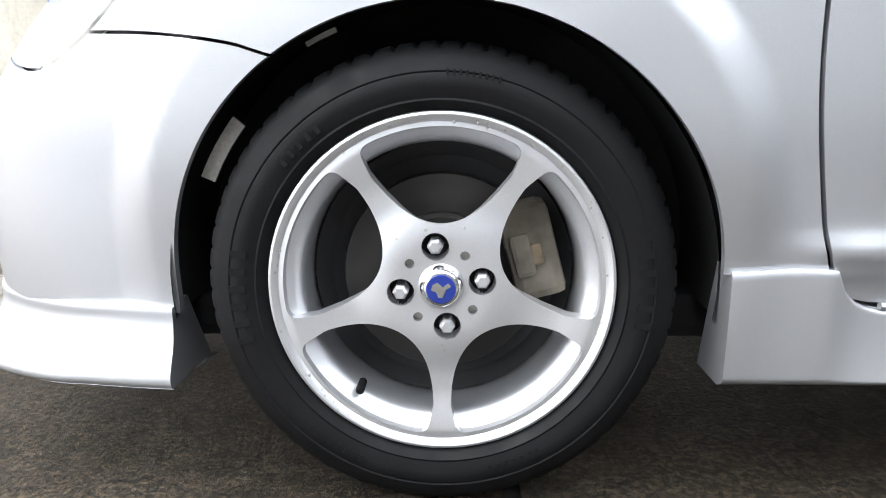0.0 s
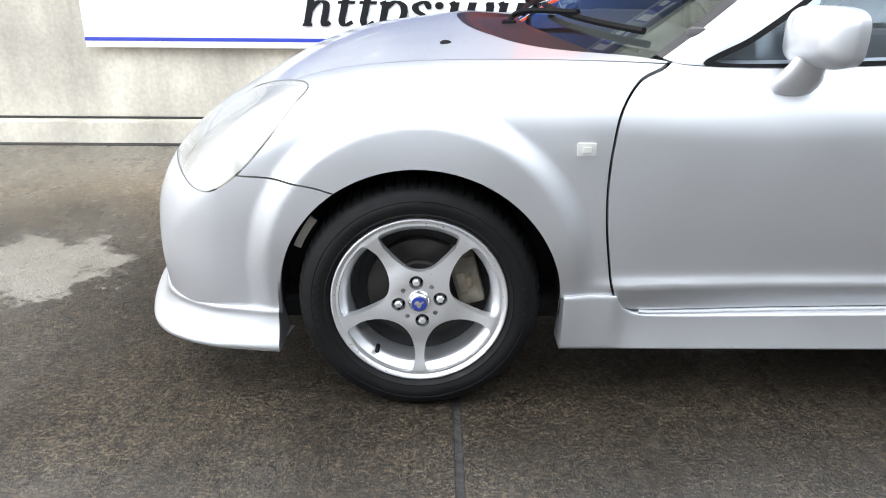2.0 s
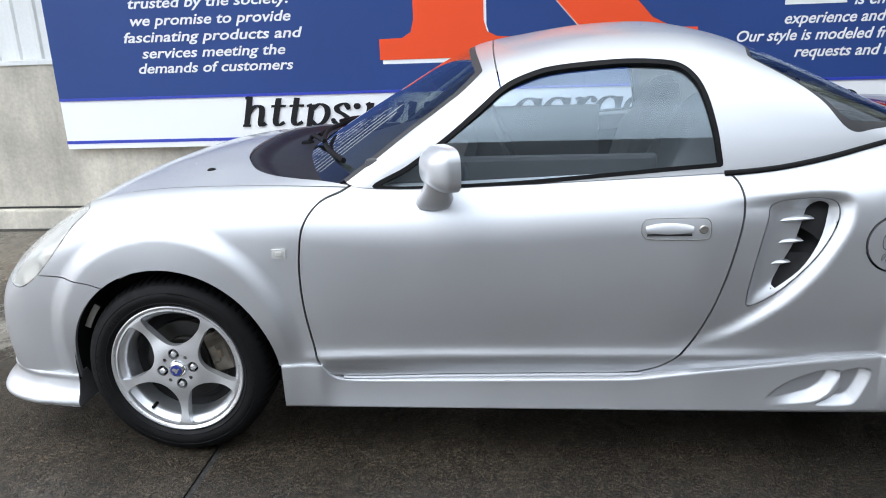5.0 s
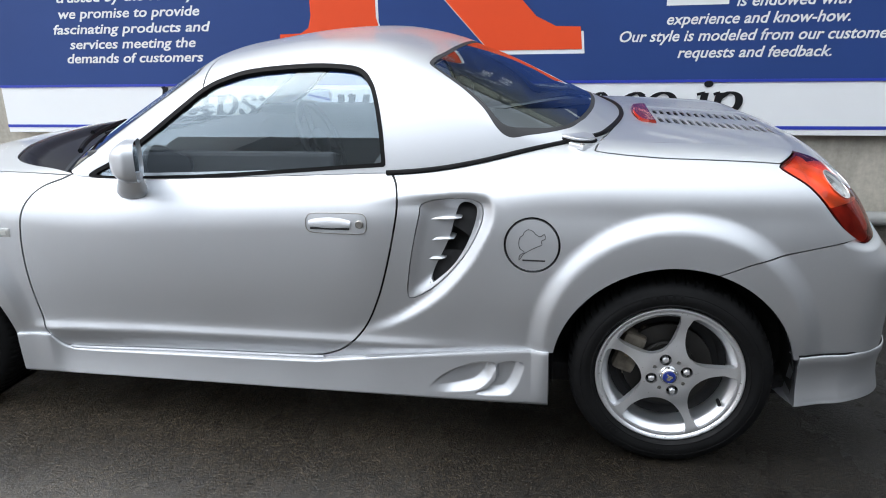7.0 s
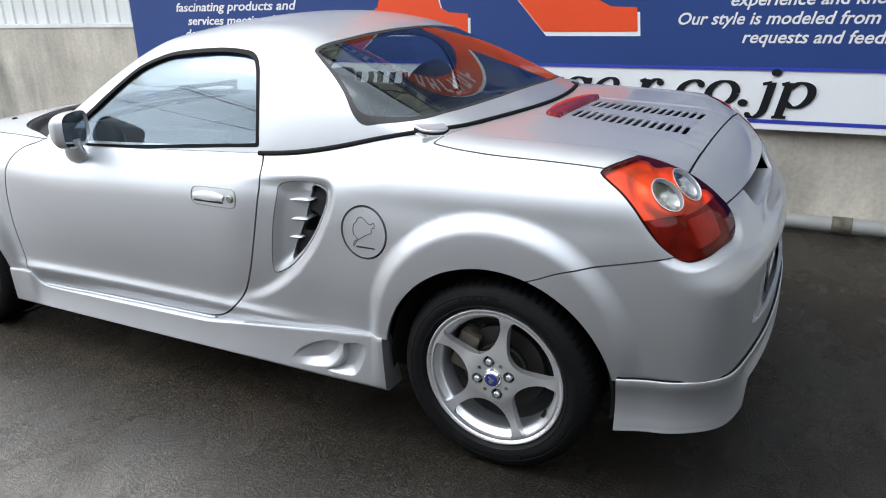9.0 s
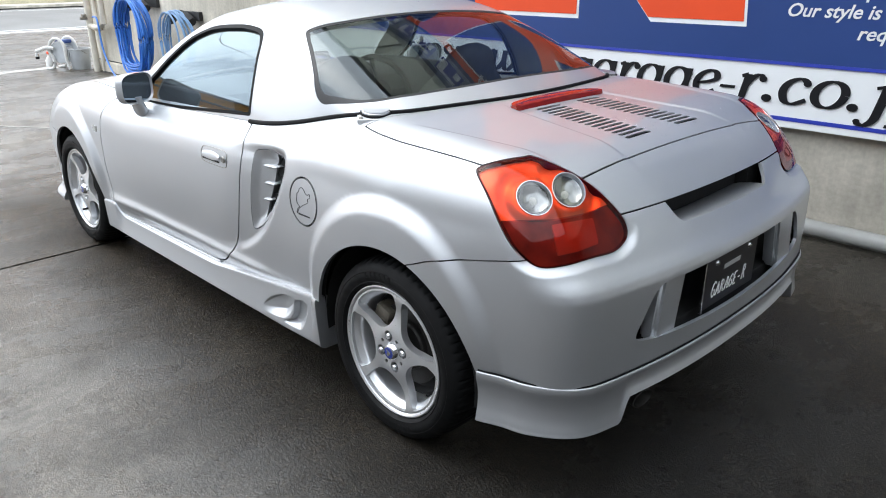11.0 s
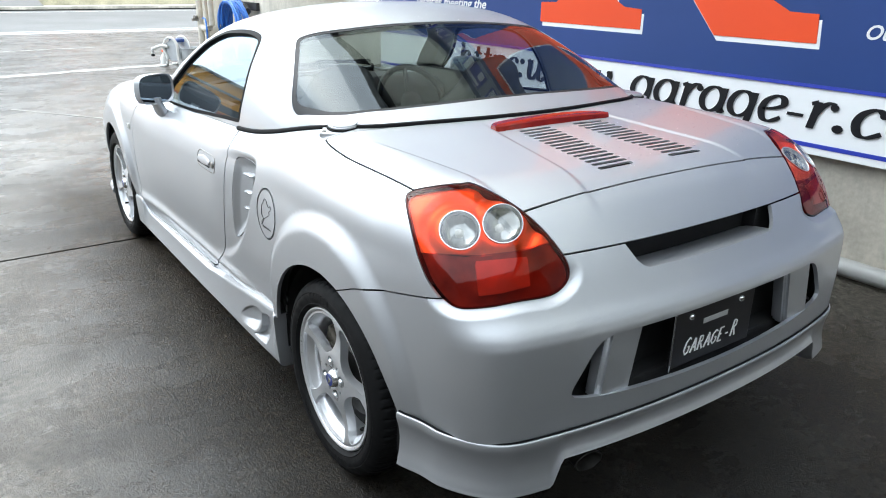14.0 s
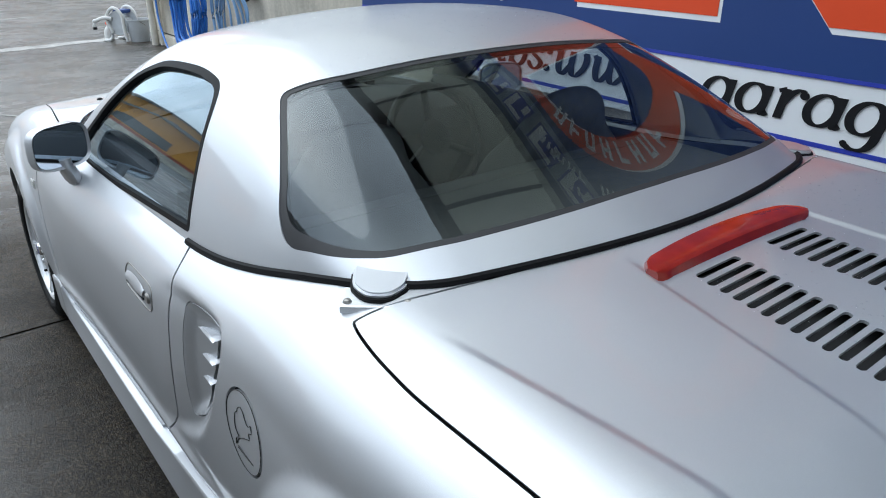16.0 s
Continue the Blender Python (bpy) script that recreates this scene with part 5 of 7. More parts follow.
for sign in (-1, 1):
    # hardtop catch on the deck
    m = pose(2.176, sign * 0.624, deck_height(2.20, 0.64), 0, 6, sign * 39)
    tab = smooth_line([(-0.050, -0.047), (0.004, -0.044), (0.024, -0.035), (0.040, -0.019), (0.044, 0.0), (0.040, 0.019), (0.024, 0.035), (0.004, 0.044), (-0.050, 0.047)], 4)
    catch = part("hardtop_catch", rounded_tab(tab, 0.009, 0.017, m, 0.004), PAINT, car, "silver hardtop catch over a black pad", smooth=True)
    part("catch_pad", rounded_tab(tab * 1.08 + np.array([0.003, 0]), -0.004, 0.0088, m, 0.002), BLACK, catch, "black rubber pad", smooth=True)
    bm = bmesh.new()
    box(bm, (0.004, -0.058, -0.010), (0.060, 0.058, 0.0035), 0.003, m)
    part("catch_plate", bm, ALLOY, catch, "bright bolted plate")
    for yy in (-0.047, 0.047):
        bm = bmesh.new()
        lathe(bm, [(0.0, 0.005), (0.005, 0.004), (0.0075, 0.0)], 12, "z", (0.046, yy, 0.0035))
        bmesh.ops.transform(bm, matrix=m, verts=bm.verts)
        part("bolt", bm, STEEL, catch, smooth=True)
    # door mirror
    bm = bmesh.new()
    rows = []
    for k in range(13):
        t = k / 12
        x = -0.040 + 0.076 * t
        g = min(1.0, 0.42 + 0.62 * math.sin(min(t * 1.25, 1) * math.pi / 2) ** 0.7)
        hy, hz = 0.088 * g, 0.062 * g
        ring = []
        for i in range(28):
            th = 2 * math.pi * i / 28
            c, s2 = math.cos(th), math.sin(th)
            pw = 0.55
            ring.append(bm.verts.new((x, hy * math.copysign(abs(c) ** pw, c), hz * math.copysign(abs(s2) ** pw, s2))))
        rows.append(ring)
    for r, s2 in zip(rows, rows[1:]):
        for i in range(28):
            bm.faces.new((r[i], r[(i + 1) % 28], s2[(i + 1) % 28], s2[i]))
    bm.faces.new(rows[0])
    edge = rows[-1]
    inner_ring = [bm.verts.new((v.co.x - 0.010, v.co.y * 0.93, v.co.z * 0.89)) for v in edge]
    pane_ring = [v.co.copy() for v in inner_ring]
    for i in range(28):
        bm.faces.new((edge[i], edge[(i + 1) % 28], inner_ring[(i + 1) % 28], inner_ring[i]))
    bmesh.ops.recalc_face_normals(bm, faces=bm.faces)
    housing = part("door_mirror", bm, PAINT, car, "silver door mirror", smooth=True)
    housing.matrix_basis = pose(0.826, sign * 0.830, 0.896, 0, 0, -sign * 25)
    bm = bmesh.new()
    bm.faces.new([bm.verts.new(p + Vector((0.003, 0, 0))) for p in pane_ring])
    bmesh.ops.recalc_face_normals(bm, faces=bm.faces)
    part("mirror_pane", bm, MIRROR, housing, "dark mirror glass")
    bm = bmesh.new()
    rows = []
    for rx, ry, out, z in ((0.020, 0.010, 0.792, 0.770), (0.040, 0.017, 0.794, 0.776), (0.051, 0.023, 0.797, 0.790), (0.053, 0.025, 0.801, 0.806), (0.047, 0.024, 0.807, 0.822), (0.040, 0.023, 0.814, 0.838), (0.038, 0.024, 0.820, 0.860)):
        c = Vector((0.812 + 0.25 * (z - 0.80), sign * out, z))
        rows.append([bm.verts.new(c + Vector((rx * math.cos(2 * math.pi * i / 16), ry * math.sin(2 * math.pi * i / 16), 0))) for i in range(16)])
    for r, s2 in zip(rows, rows[1:]):
        for i in range(16):
            bm.faces.new((r[i], r[(i + 1) % 16], s2[(i + 1) % 16], s2[i]))
    bm.faces.new(rows[0])
    bm.faces.new(rows[-1])
    bmesh.ops.recalc_face_normals(bm, faces=bm.faces)
    foot = part("mirror_foot", bm, PAINT, housing, smooth=True)
    foot.matrix_parent_inverse = housing.matrix_basis.inverted()
    # door handle: recessed cup, grip, lock
    d = [o for o in car.children if o.name.startswith("door") and "mirror" not in o.name and o.data.vertices[0].co.y * sign > 0][0]

    def flat(u, v, out):
        q = side_place(1.475 + u, 0.716 + v, out)
        return (q[0], q[1] * -sign, q[2])
    cup = [(-0.093 + 0.0, 0.0), (-0.088, 0.020), (-0.070, 0.029), (0.0, 0.031), (0.070, 0.031), (0.090, 0.022), (0.094, 0.0), (0.090, -0.022), (0.070, -0.029), (0.0, -0.029), (-0.070, -0.027), (-0.088, -0.018)]
    bm = bmesh.new()
    tube(bm, [flat(u, v, 0.0005) for u, v in smooth_line(cup, 5, True)], 0.0016, 5, True)
    part("handle_surround", bm, STEEL, d)
    bm = bmesh.new()
    grid_rows = []
    for k in range(11):
        u = -0.082 + 0.128 * k / 10
        g = math.sin(math.pi * (0.08 + 0.84 * k / 10)) ** 0.5
        grid_rows.append([bm.verts.new(flat(u, v * g - 0.001, o)) for v, o in ((-0.012, 0.001), (-0.011, 0.005), (-0.004, 0.006), (0.008, 0.0045), (0.016, 0.0025), (0.019, 0.001))])
    for r, s2 in zip(grid_rows, grid_rows[1:]):
        for i in range(5):
            bm.faces.new((r[i], r[i + 1], s2[i + 1], s2[i]))
    bmesh.ops.recalc_face_normals(bm, faces=bm.faces)
    part("door_handle", bm, PAINT, d, "silver pull handle", smooth=True)
    bm = bmesh.new()
    lo_pts = [flat(-0.078 + 0.12 * k / 6, -0.0145, 0.001) for k in range(7)]
    tube(bm, lo_pts, 0.0032, 6)
    part("grip_shadow", bm, DARK, d)
    bm = bmesh.new()
    lathe(bm, [(0.0, -0.004), (0.010, -0.004), (0.0125, -0.001), (0.0125, 0.002)], 20, "y", flat(0.073, 0.0, 0.002) if sign < 0 else flat(0.073, 0.0, -0.002))
    part("lock", bm, STEEL, d, smooth=True)
    # side repeater
    bm = bmesh.new()
    q = side_place(0.3625, 0.661)
    box(bm, (q[0] - 0.021, sign * -q[1] - 0.006, q[2] - 0.015), (q[0] + 0.021, sign * -q[1] + 0.006, q[2] + 0.015), 0.004)
    rep = part("side_repeater", bm, HAZE, car, "small clear side repeater lamp", smooth=True)
    bm = bmesh.new()
    box(bm, (q[0] - 0.010, sign * -q[1] - 0.0068, q[2] - 0.007), (q[0] + 0.010, sign * -q[1] + 0.0068, q[2] + 0.007), 0.002)
    part("bulb", bm, LINING, rep)
    # liner tabs hanging out of the front arch
    for a0, a1 in ((141, 156), (112, 119)):
        inner_r, w = (0.303, 0.018) if a0 > 120 else (0.322, 0.006)
        ra = [(inner_r * math.cos(radians(a0 + (a1 - a0) * k / 6)), WHEEL_F[1] + inner_r * math.sin(radians(a0 + (a1 - a0) * k / 6))) for k in range(7)]
        rb = [((inner_r + w) * math.cos(radians(a1 - (a1 - a0) * k / 6)), WHEEL_F[1] + (inner_r + w) * math.sin(radians(a1 - (a1 - a0) * k / 6))) for k in range(7)]
        bm = bmesh.new()
        prism(bm, ra + rb, sign * 0.79, sign * 0.796)
        part("liner_tab", bm, STEEL, car, "dirty grey wheel well tab")

# wipers on the cowl
def on_screen(y, up, off=0.016):
    return (0.30 + 0.57 * y * y + up / 0.575 - 0.006, y, 0.868 + up + off)


for y0, y1, hub in ((-0.62, -0.10, -0.06), (-0.05, 0.44, 0.48)):
    bm = bmesh.new()
    tube(bm, [on_screen(y, 0.004 + 0.030 * (y - y0) / (y1 - y0)) for y in np.linspace(y0, y1, 14)], 0.009, 6)
    mid = y0 + (y1 - y0) * 0.45
    tube(bm, smooth_line([on_screen(hub, -0.022, 0.014), on_screen(hub, -0.010, 0.030), on_screen(hub * 0.6 + mid * 0.4, 0.004, 0.034), on_screen(mid, 0.016, 0.030)], 6), 0.0085, 6)
    box(bm, (-0.022, -0.022, -0.03), (0.022, 0.022, 0.012), 0.008, Matrix.Translation(on_screen(hub, -0.022, 0.012)))
    part("wiper", bm, BLACK, car, "black wiper arm and blade", smooth=True)
for yy in (-0.52, 0.30):
    bm = bmesh.new()
    bmesh.ops.create_uvsphere(bm, u_segments=10, v_segments=6, radius=0.011, matrix=Matrix.Translation((0.06, yy, 0.858 - 0.02 * abs(yy))) @ Matrix.Diagonal((1.4, 1, 0.7, 1)))
    part("washer_jet", bm, BLACK, car, smooth=True)

# cabin
bm = bmesh.new()
rows = []
for yy in np.linspace(-0.68, 0.68, 21):
    rows.append([bm.verts.new((x, yy, z)) for x, z in ((0.40 + 0.35 * yy * yy, 0.845), (0.62, 0.862 + 0.02 * math.exp(-((yy - 0.34) / 0.16) ** 2)), (0.80, 0.850 + 0.03 * math.exp(-((yy - 0.34) / 0.16) ** 2)), (0.86, 0.82), (0.88, 0.74), (0.80, 0.60), (0.70, 0.45))])
for r, s in zip(rows, rows[1:]):
    for i in range(6):
        bm.faces.new((r[i], s[i], s[i + 1], r[i + 1]))
part("dashboard", bm, DASH, car, "grey vinyl dashboard", smooth=True)
bm = bmesh.new()
ring = [Vector((0.185 * math.cos(2 * math.pi * k / 40), 0, 0.185 * math.sin(2 * math.pi * k / 40))) for k in range(40)]
wm = Matrix.Translation((1.02, 0.36, 0.765)) @ Matrix.Rotation(radians(90), 4, "Z") @ Matrix.Rotation(radians(-24), 4, "X")
tube(bm, [wm @ p for p in ring], 0.015, 8, True)
for th in (90, 210, 330):
    tube(bm, [wm @ Vector((0.05 * math.cos(radians(th)), 0.02, 0.05 * math.sin(radians(th)))), wm @ Vector((0.18 * math.cos(radians(th)), 0, 0.18 * math.sin(radians(th))))], 0.013, 6)
bmesh.ops.create_uvsphere(bm, u_segments=16, v_segments=8, radius=0.065, matrix=wm @ Matrix.Diagonal((1, 0.4, 1, 1)))
part("steering_wheel", bm, PLASTIC, car, "black steering wheel", smooth=True)


def seat_form(yc):
    def f(x, y, z):
        y = y - yc
        lean = x - 1.52 - 0.30 * (z - 0.55)
        back = smax(smax(np.abs(y) - (0.235 - 0.10 * step(z, 0.80, 0.98)), np.abs(lean) - (0.07 + 0.03 * step(np.abs(y), 0.12, 0.2)), 0.08), np.abs(z - 0.74) - 0.32, 0.12)
        cush = smax(smax(np.abs(y) - 0.245, np.abs(x - 1.28) - 0.27, 0.1), np.abs(z - 0.38) - 0.09 - 0.03 * step(np.abs(y), 0.12, 0.2), 0.06)
        return np.minimum(back, cush)
    return f


for yc in (-0.35, 0.35):
    s = net(seat_form(yc), (0.9, yc - 0.3, 0.2), (1.85, yc + 0.3, 1.12), 0.025)
    s.link("seat", SEAT, car, "dark grey fabric bucket seat", rim=0)
bm = bmesh.new()
box(bm, (1.70, -0.66, 0.25), (1.76, 0.66, 0.88), 0.01)
part("bulkhead", bm, SEAT, car)
bm = bmesh.new()
box(bm, (1.72, -0.66, 0.84), (2.16, 0.66, 0.875), 0.012)
part("rear_shelf", bm, SEAT, car, "grey carpeted rear shelf")
for sign in (-1, 1):
    bm = bmesh.new()
    box(bm, (0.60, sign * 0.682 - 0.02, 0.30), (1.44, sign * 0.682 + 0.016, 0.903), 0.012)
    part("door_card", bm, DASH, car)
    bm = bmesh.new()
    lathe(bm, [(0.012, 0), (0.012, 0.10)], 10, "x", (1.28, sign * 0.675, 0.80))
    box(bm, (1.26, sign * 0.672 - 0.008, 0.785), (1.40, sign * 0.672 + 0.008, 0.80), 0.004)
    part("inside_handle", bm, CHROME, car, smooth=True)
bm = bmesh.new()
box(bm, (0.985, -0.10, 1.105), (1.005, 0.10, 1.16), 0.012)
tube(bm, [(1.0, 0, 1.15), (0.97, 0, 1.185)], 0.008, 6)
part("inside_mirror", bm, PLASTIC, car, "inside mirror", smooth=True)
lining = net(lambda x, y, z: glass_form(x, y, z) + 0.022, (0.2, -0.86, 0.78), (2.45, 0.86, 1.30), 0.03)
lining = lining.keep(np.where(lining.V[:, 2] < 0.9, 1, -1))
lining = lining.keep(-window_field(lining.V) + 0.03)
lining = lining.keep(-screen_field(lining.V))
lining = lining.keep(-(rear_field(lining.V) - 0.0))
lining.link("headlining", LINING, car, rim=0)

# wheels with their brakes
BARREL_OUT = 0.828
fl = wheel_parts(car)
fl.matrix_basis = pose(WHEEL_F[0], -BARREL_OUT, WHEEL_F[1])
copy_thing(fl, pose(WHEEL_R[0], -BARREL_OUT + 0.004, WHEEL_R[1], 0, 264, 0))
copy_thing(fl, pose(WHEEL_F[0], BARREL_OUT, WHEEL_F[1], 0, 20, 180))
copy_thing(fl, pose(WHEEL_R[0], BARREL_OUT, WHEEL_R[1], 0, 60, 180))
for wx in (0.0, 2.45):
    brake(car, (wx, -BARREL_OUT, WHEEL_F[1]), wx == 0.0)
for wx in (0.0, 2.45):
    bm = bmesh.new()
    tube(bm, [(wx, -0.72, 0.287), (wx, 0.72, 0.287)], 0.05, 10)
    part("axle", bm, DARK, car)

# beads of rain on the upper skins
rnd = np.random.RandomState(8)
DROP = clear_glass("rain_bead", (0.93, 0.94, 0.95), 1.33, 0.02, 0.0, gain=1.0)


def beads(form, count, region, name, parent):
    """Low domes of water standing on a skin, seen from above."""
    dome = [(math.cos(2 * math.pi * k / 6), math.sin(2 * math.pi * k / 6), 0.0) for k in range(6)] + [(0.55 * math.cos(2 * math.pi * (k + 0.5) / 6), 0.55 * math.sin(2 * math.pi * (k + 0.5) / 6), 0.42) for k in range(6)] + [(0, 0, 0.55)]
    faces = [(k, (k + 1) % 6, 6 + k) for k in range(6)] + [((k + 1) % 6, 6 + (k + 1) % 6, 6 + k) for k in range(6)] + [(6 + k, 6 + (k + 1) % 6, 12) for k in range(6)]
    x = rnd.uniform(region[0], region[1], count)
    y = rnd.uniform(region[2], region[3], count)
    lo, hi = np.full(count, 0.5), np.full(count, 1.4)
    for _ in range(28):
        mid = (lo + hi) / 2
        inside = form(x, y, mid) < 0
        lo, hi = np.where(inside, mid, lo), np.where(inside, hi, mid)
    P = np.stack([x, y, lo], 1)
    N = gradient(form, P)
    N /= np.linalg.norm(N, axis=1)[:, None]
    V, F = [], []
    for p, n in zip(P, N):
        if n[2] < 0.55:
            continue
        s = rnd.choice([0.0012, 0.0017, 0.0024, 0.0032], p=[0.35, 0.35, 0.2, 0.1])
        u = np.cross(n, (0.3, 1, 0))
        u /= np.linalg.norm(u)
        w = np.cross(n, u)
        i = len(V)
        V += [(p + s * (a * u + b * w + c * n)).tolist() for a, b, c in dome]
        F += [tuple(i + j for j in f) for f in faces]
    me = bpy.data.meshes.new(name)
    me.from_pydata(V, [], F)
    me.polygons.foreach_set("use_smooth", [True] * len(me.polygons))
    me.materials.append(DROP)
    ob = new(name, me)
    ob.parent = parent
    tagged(ob, "beads of rain water", kind="stuff")


hardtop = bpy.data.objects["hardtop"]
beads(glass_form, 1500, (1.0, 1.74, -0.45, 0.60), "rain_water", hardtop)
beads(body_form, 900, (2.30, 2.86, -0.2, 0.60), "rain_water", engine_lid)
beads(body_form, 800, (-0.35, 0.20, -0.62, 0.5), "rain_water", bpy.data.objects["bonnet"])


# ---- the yard ----
CONCRETE = material("old_concrete_wall", (0.53, 0.49, 0.415), 0.85, vary=0.38, scale=1.4, fine=0.10, fine_scale=45, bump=0.35, bump_scale=35)
SIDING = material("white_ribbed_siding", (0.72, 0.73, 0.72), 0.5, vary=0.06, scale=2, fine=0.03, fine_scale=60)
NAVY = material("navy_print", (0.026, 0.060, 0.21), 0.45, spec=0.25, vary=0.08, scale=1.2)
ROYAL = material("blue_stripe_print", (0.03, 0.05, 0.42), 0.42, vary=0.05, scale=2)
ORANGE_RED = material("red_print", (0.80, 0.082, 0.022), 0.45, spec=0.25, vary=0.05, scale=1.5)
PAPER = material("white_banner_print", (0.86, 0.87, 0.88), 0.45, vary=0.03, scale=1.5)
INK = material("dark_ink_print", (0.012, 0.012, 0.014), 0.5, spec=0.2)
SILVER_PRINT = material("grey_blue_print", (0.32, 0.38, 0.46), 0.4, vary=0.2, scale=8)


def noise_range(n, l, vec, scale, detail, rough, lo, hi, out_lo, out_hi):
    t = n.new("ShaderNodeTexNoise")
    t.inputs["Scale"].default_value, t.inputs["Detail"].default_value, t.inputs["Roughness"].default_value = scale, detail, rough
    l.new(vec, t.inputs["Vector"])
    r = n.new("ShaderNodeMapRange")
    r.inputs[1].default_value, r.inputs[2].default_value, r.inputs[3].default_value, r.inputs[4].default_value = lo, hi, out_lo, out_hi
    l.new(t.outputs[0], r.inputs[0])
    return r.outputs[0], t.outputs[0]


def mixed(n, l, mode, fac, a, b):
    x = n.new("ShaderNodeMix")
    x.data_type, x.blend_type = "RGBA", mode
    for i, v in ((0, fac), (6, a), (7, b)):
        if isinstance(v, (int, float)):
            x.inputs[i].default_value = v
        elif isinstance(v, tuple):
            x.inputs[i].default_value = (*v, 1)
        else:
            l.new(v, x.inputs[i])
    return x.outputs[2]


def ground_material(name, dark, light, wet_tint):
    """Old concrete: coarse stones, blotches, and rain-wet areas that are darker and glossier."""
    m = bpy.data.materials.new(name)
    m.use_nodes = True
    n, l = m.node_tree.nodes, m.node_tree.links
    b = n["Principled BSDF"]
    vec = n.new("ShaderNodeTexCoord").outputs["Object"]
    stones, stone_raw = noise_range(n, l, vec, 95.0, 5.0, 0.74, 0.45, 0.59, 0.0, 1.0)
    blotch, _ = noise_range(n, l, vec, 30.0, 7.0, 0.72, 0.38, 0.62, 0.42, 1.5)
    broad, _ = noise_range(n, l, vec, 1.6, 6.0, 0.6, 0.34, 0.66, 0.6, 1.45)
    wet, _ = noise_range(n, l, vec, 0.55, 9.0, 0.62, 0.36, 0.56, 0.0, 1.0)
    col = mixed(n, l, "MIX", stones, dark, light)
    col = mixed(n, l, "MULTIPLY", 1.0, col, blotch)
    col = mixed(n, l, "MULTIPLY", 1.0, col, broad)
    v = n.new("ShaderNodeTexVoronoi")
    v.inputs["Scale"].default_value = 130.0
    l.new(vec, v.inputs["Vector"])
    vr = n.new("ShaderNodeMapRange")
    vr.inputs[1].default_value, vr.inputs[2].default_value, vr.inputs[3].default_value, vr.inputs[4].default_value = 0.22, 0.42, 1.0, 0.0
    l.new(v.outputs["Distance"], vr.inputs[0])
    sp = n.new("ShaderNodeSeparateColor")
    l.new(v.outputs["Color"], sp.inputs[0])
    few = n.new("ShaderNodeMapRange")
    few.inputs[1].default_value, few.inputs[2].default_value = 0.74, 1.0
    l.new(sp.outputs[0], few.inputs[0])
    both_f = n.new("ShaderNodeMath")
    both_f.operation = "MULTIPLY"
    l.new(few.outputs[0], both_f.inputs[0])
    l.new(vr.outputs[0], both_f.inputs[1])
    col = mixed(n, l, "MIX", both_f.outputs[0], col, tuple(1.4 * c for c in light))
    # colour darkens rearwards in place of falling light; wetness is strongest towards the street
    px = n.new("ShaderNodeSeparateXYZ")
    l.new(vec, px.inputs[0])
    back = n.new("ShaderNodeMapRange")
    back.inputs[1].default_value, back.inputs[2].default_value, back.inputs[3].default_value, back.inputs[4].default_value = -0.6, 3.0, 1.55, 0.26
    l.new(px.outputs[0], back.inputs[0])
    shine = n.new("ShaderNodeMapRange")
    shine.inputs[1].default_value, shine.inputs[2].default_value, shine.inputs[3].default_value, shine.inputs[4].default_value = -1.9, -0.5, 1.0, 0.22
    l.new(px.outputs[0], shine.inputs[0])
    wm = n.new("ShaderNodeMath")
    wm.operation = "MULTIPLY"
    l.new(wet, wm.inputs[0])
    l.new(shine.outputs[0], wm.inputs[1])
    wet = wm.outputs[0]
    # colour made paler towards the wall's foot
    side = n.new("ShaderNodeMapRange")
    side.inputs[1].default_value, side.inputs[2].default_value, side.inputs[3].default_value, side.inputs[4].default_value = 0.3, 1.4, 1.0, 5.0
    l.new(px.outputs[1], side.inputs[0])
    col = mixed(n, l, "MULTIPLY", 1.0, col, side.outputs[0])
    foot = n.new("ShaderNodeMapRange")
    foot.inputs[1].default_value, foot.inputs[2].default_value, foot.inputs[4].default_value = 0.95, 1.6, 0.75
    l.new(px.outputs[1], foot.inputs[0])
    foot_tone = mixed(n, l, "MULTIPLY", 1.0, (0.19, 0.175, 0.15), blotch)
    col = mixed(n, l, "MIX", foot.outputs[0], col, foot_tone)
    # paler concrete away from the car, partly standing in for sky glare; damp streaks
    def ramp(src, lo, hi):
        r = n.new("ShaderNodeMapRange")
        r.inputs[1].default_value, r.inputs[2].default_value, r.inputs[3].default_value, r.inputs[4].default_value = lo, hi, 1.0, 0.0
        r.interpolation_type = "SMOOTHSTEP"
        l.new(src, r.inputs[0])
        return r.outputs[0]
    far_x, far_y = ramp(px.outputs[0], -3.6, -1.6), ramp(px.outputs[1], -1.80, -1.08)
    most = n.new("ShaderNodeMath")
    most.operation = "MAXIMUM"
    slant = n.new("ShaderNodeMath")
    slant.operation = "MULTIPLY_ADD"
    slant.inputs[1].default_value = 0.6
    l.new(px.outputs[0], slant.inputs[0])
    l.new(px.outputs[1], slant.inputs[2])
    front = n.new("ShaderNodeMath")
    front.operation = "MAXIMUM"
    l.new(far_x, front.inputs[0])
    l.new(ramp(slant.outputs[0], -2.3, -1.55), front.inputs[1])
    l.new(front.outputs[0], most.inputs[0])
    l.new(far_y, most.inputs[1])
    sm = n.new("ShaderNodeMapping")
    sm.inputs["Scale"].default_value = (0.9, 0.55, 1.0)
    l.new(vec, sm.inputs[0])
    damp, _ = noise_range(n, l, sm.outputs[0], 0.9, 10.0, 0.68, 0.40, 0.58, 0.55, 1.0)
    old = mixed(n, l, "MULTIPLY", 1.0, (0.25, 0.228, 0.198), damp)
    # dark tone beside the car, set to cut light bounced onto it; paler streetwards
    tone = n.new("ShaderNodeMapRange")
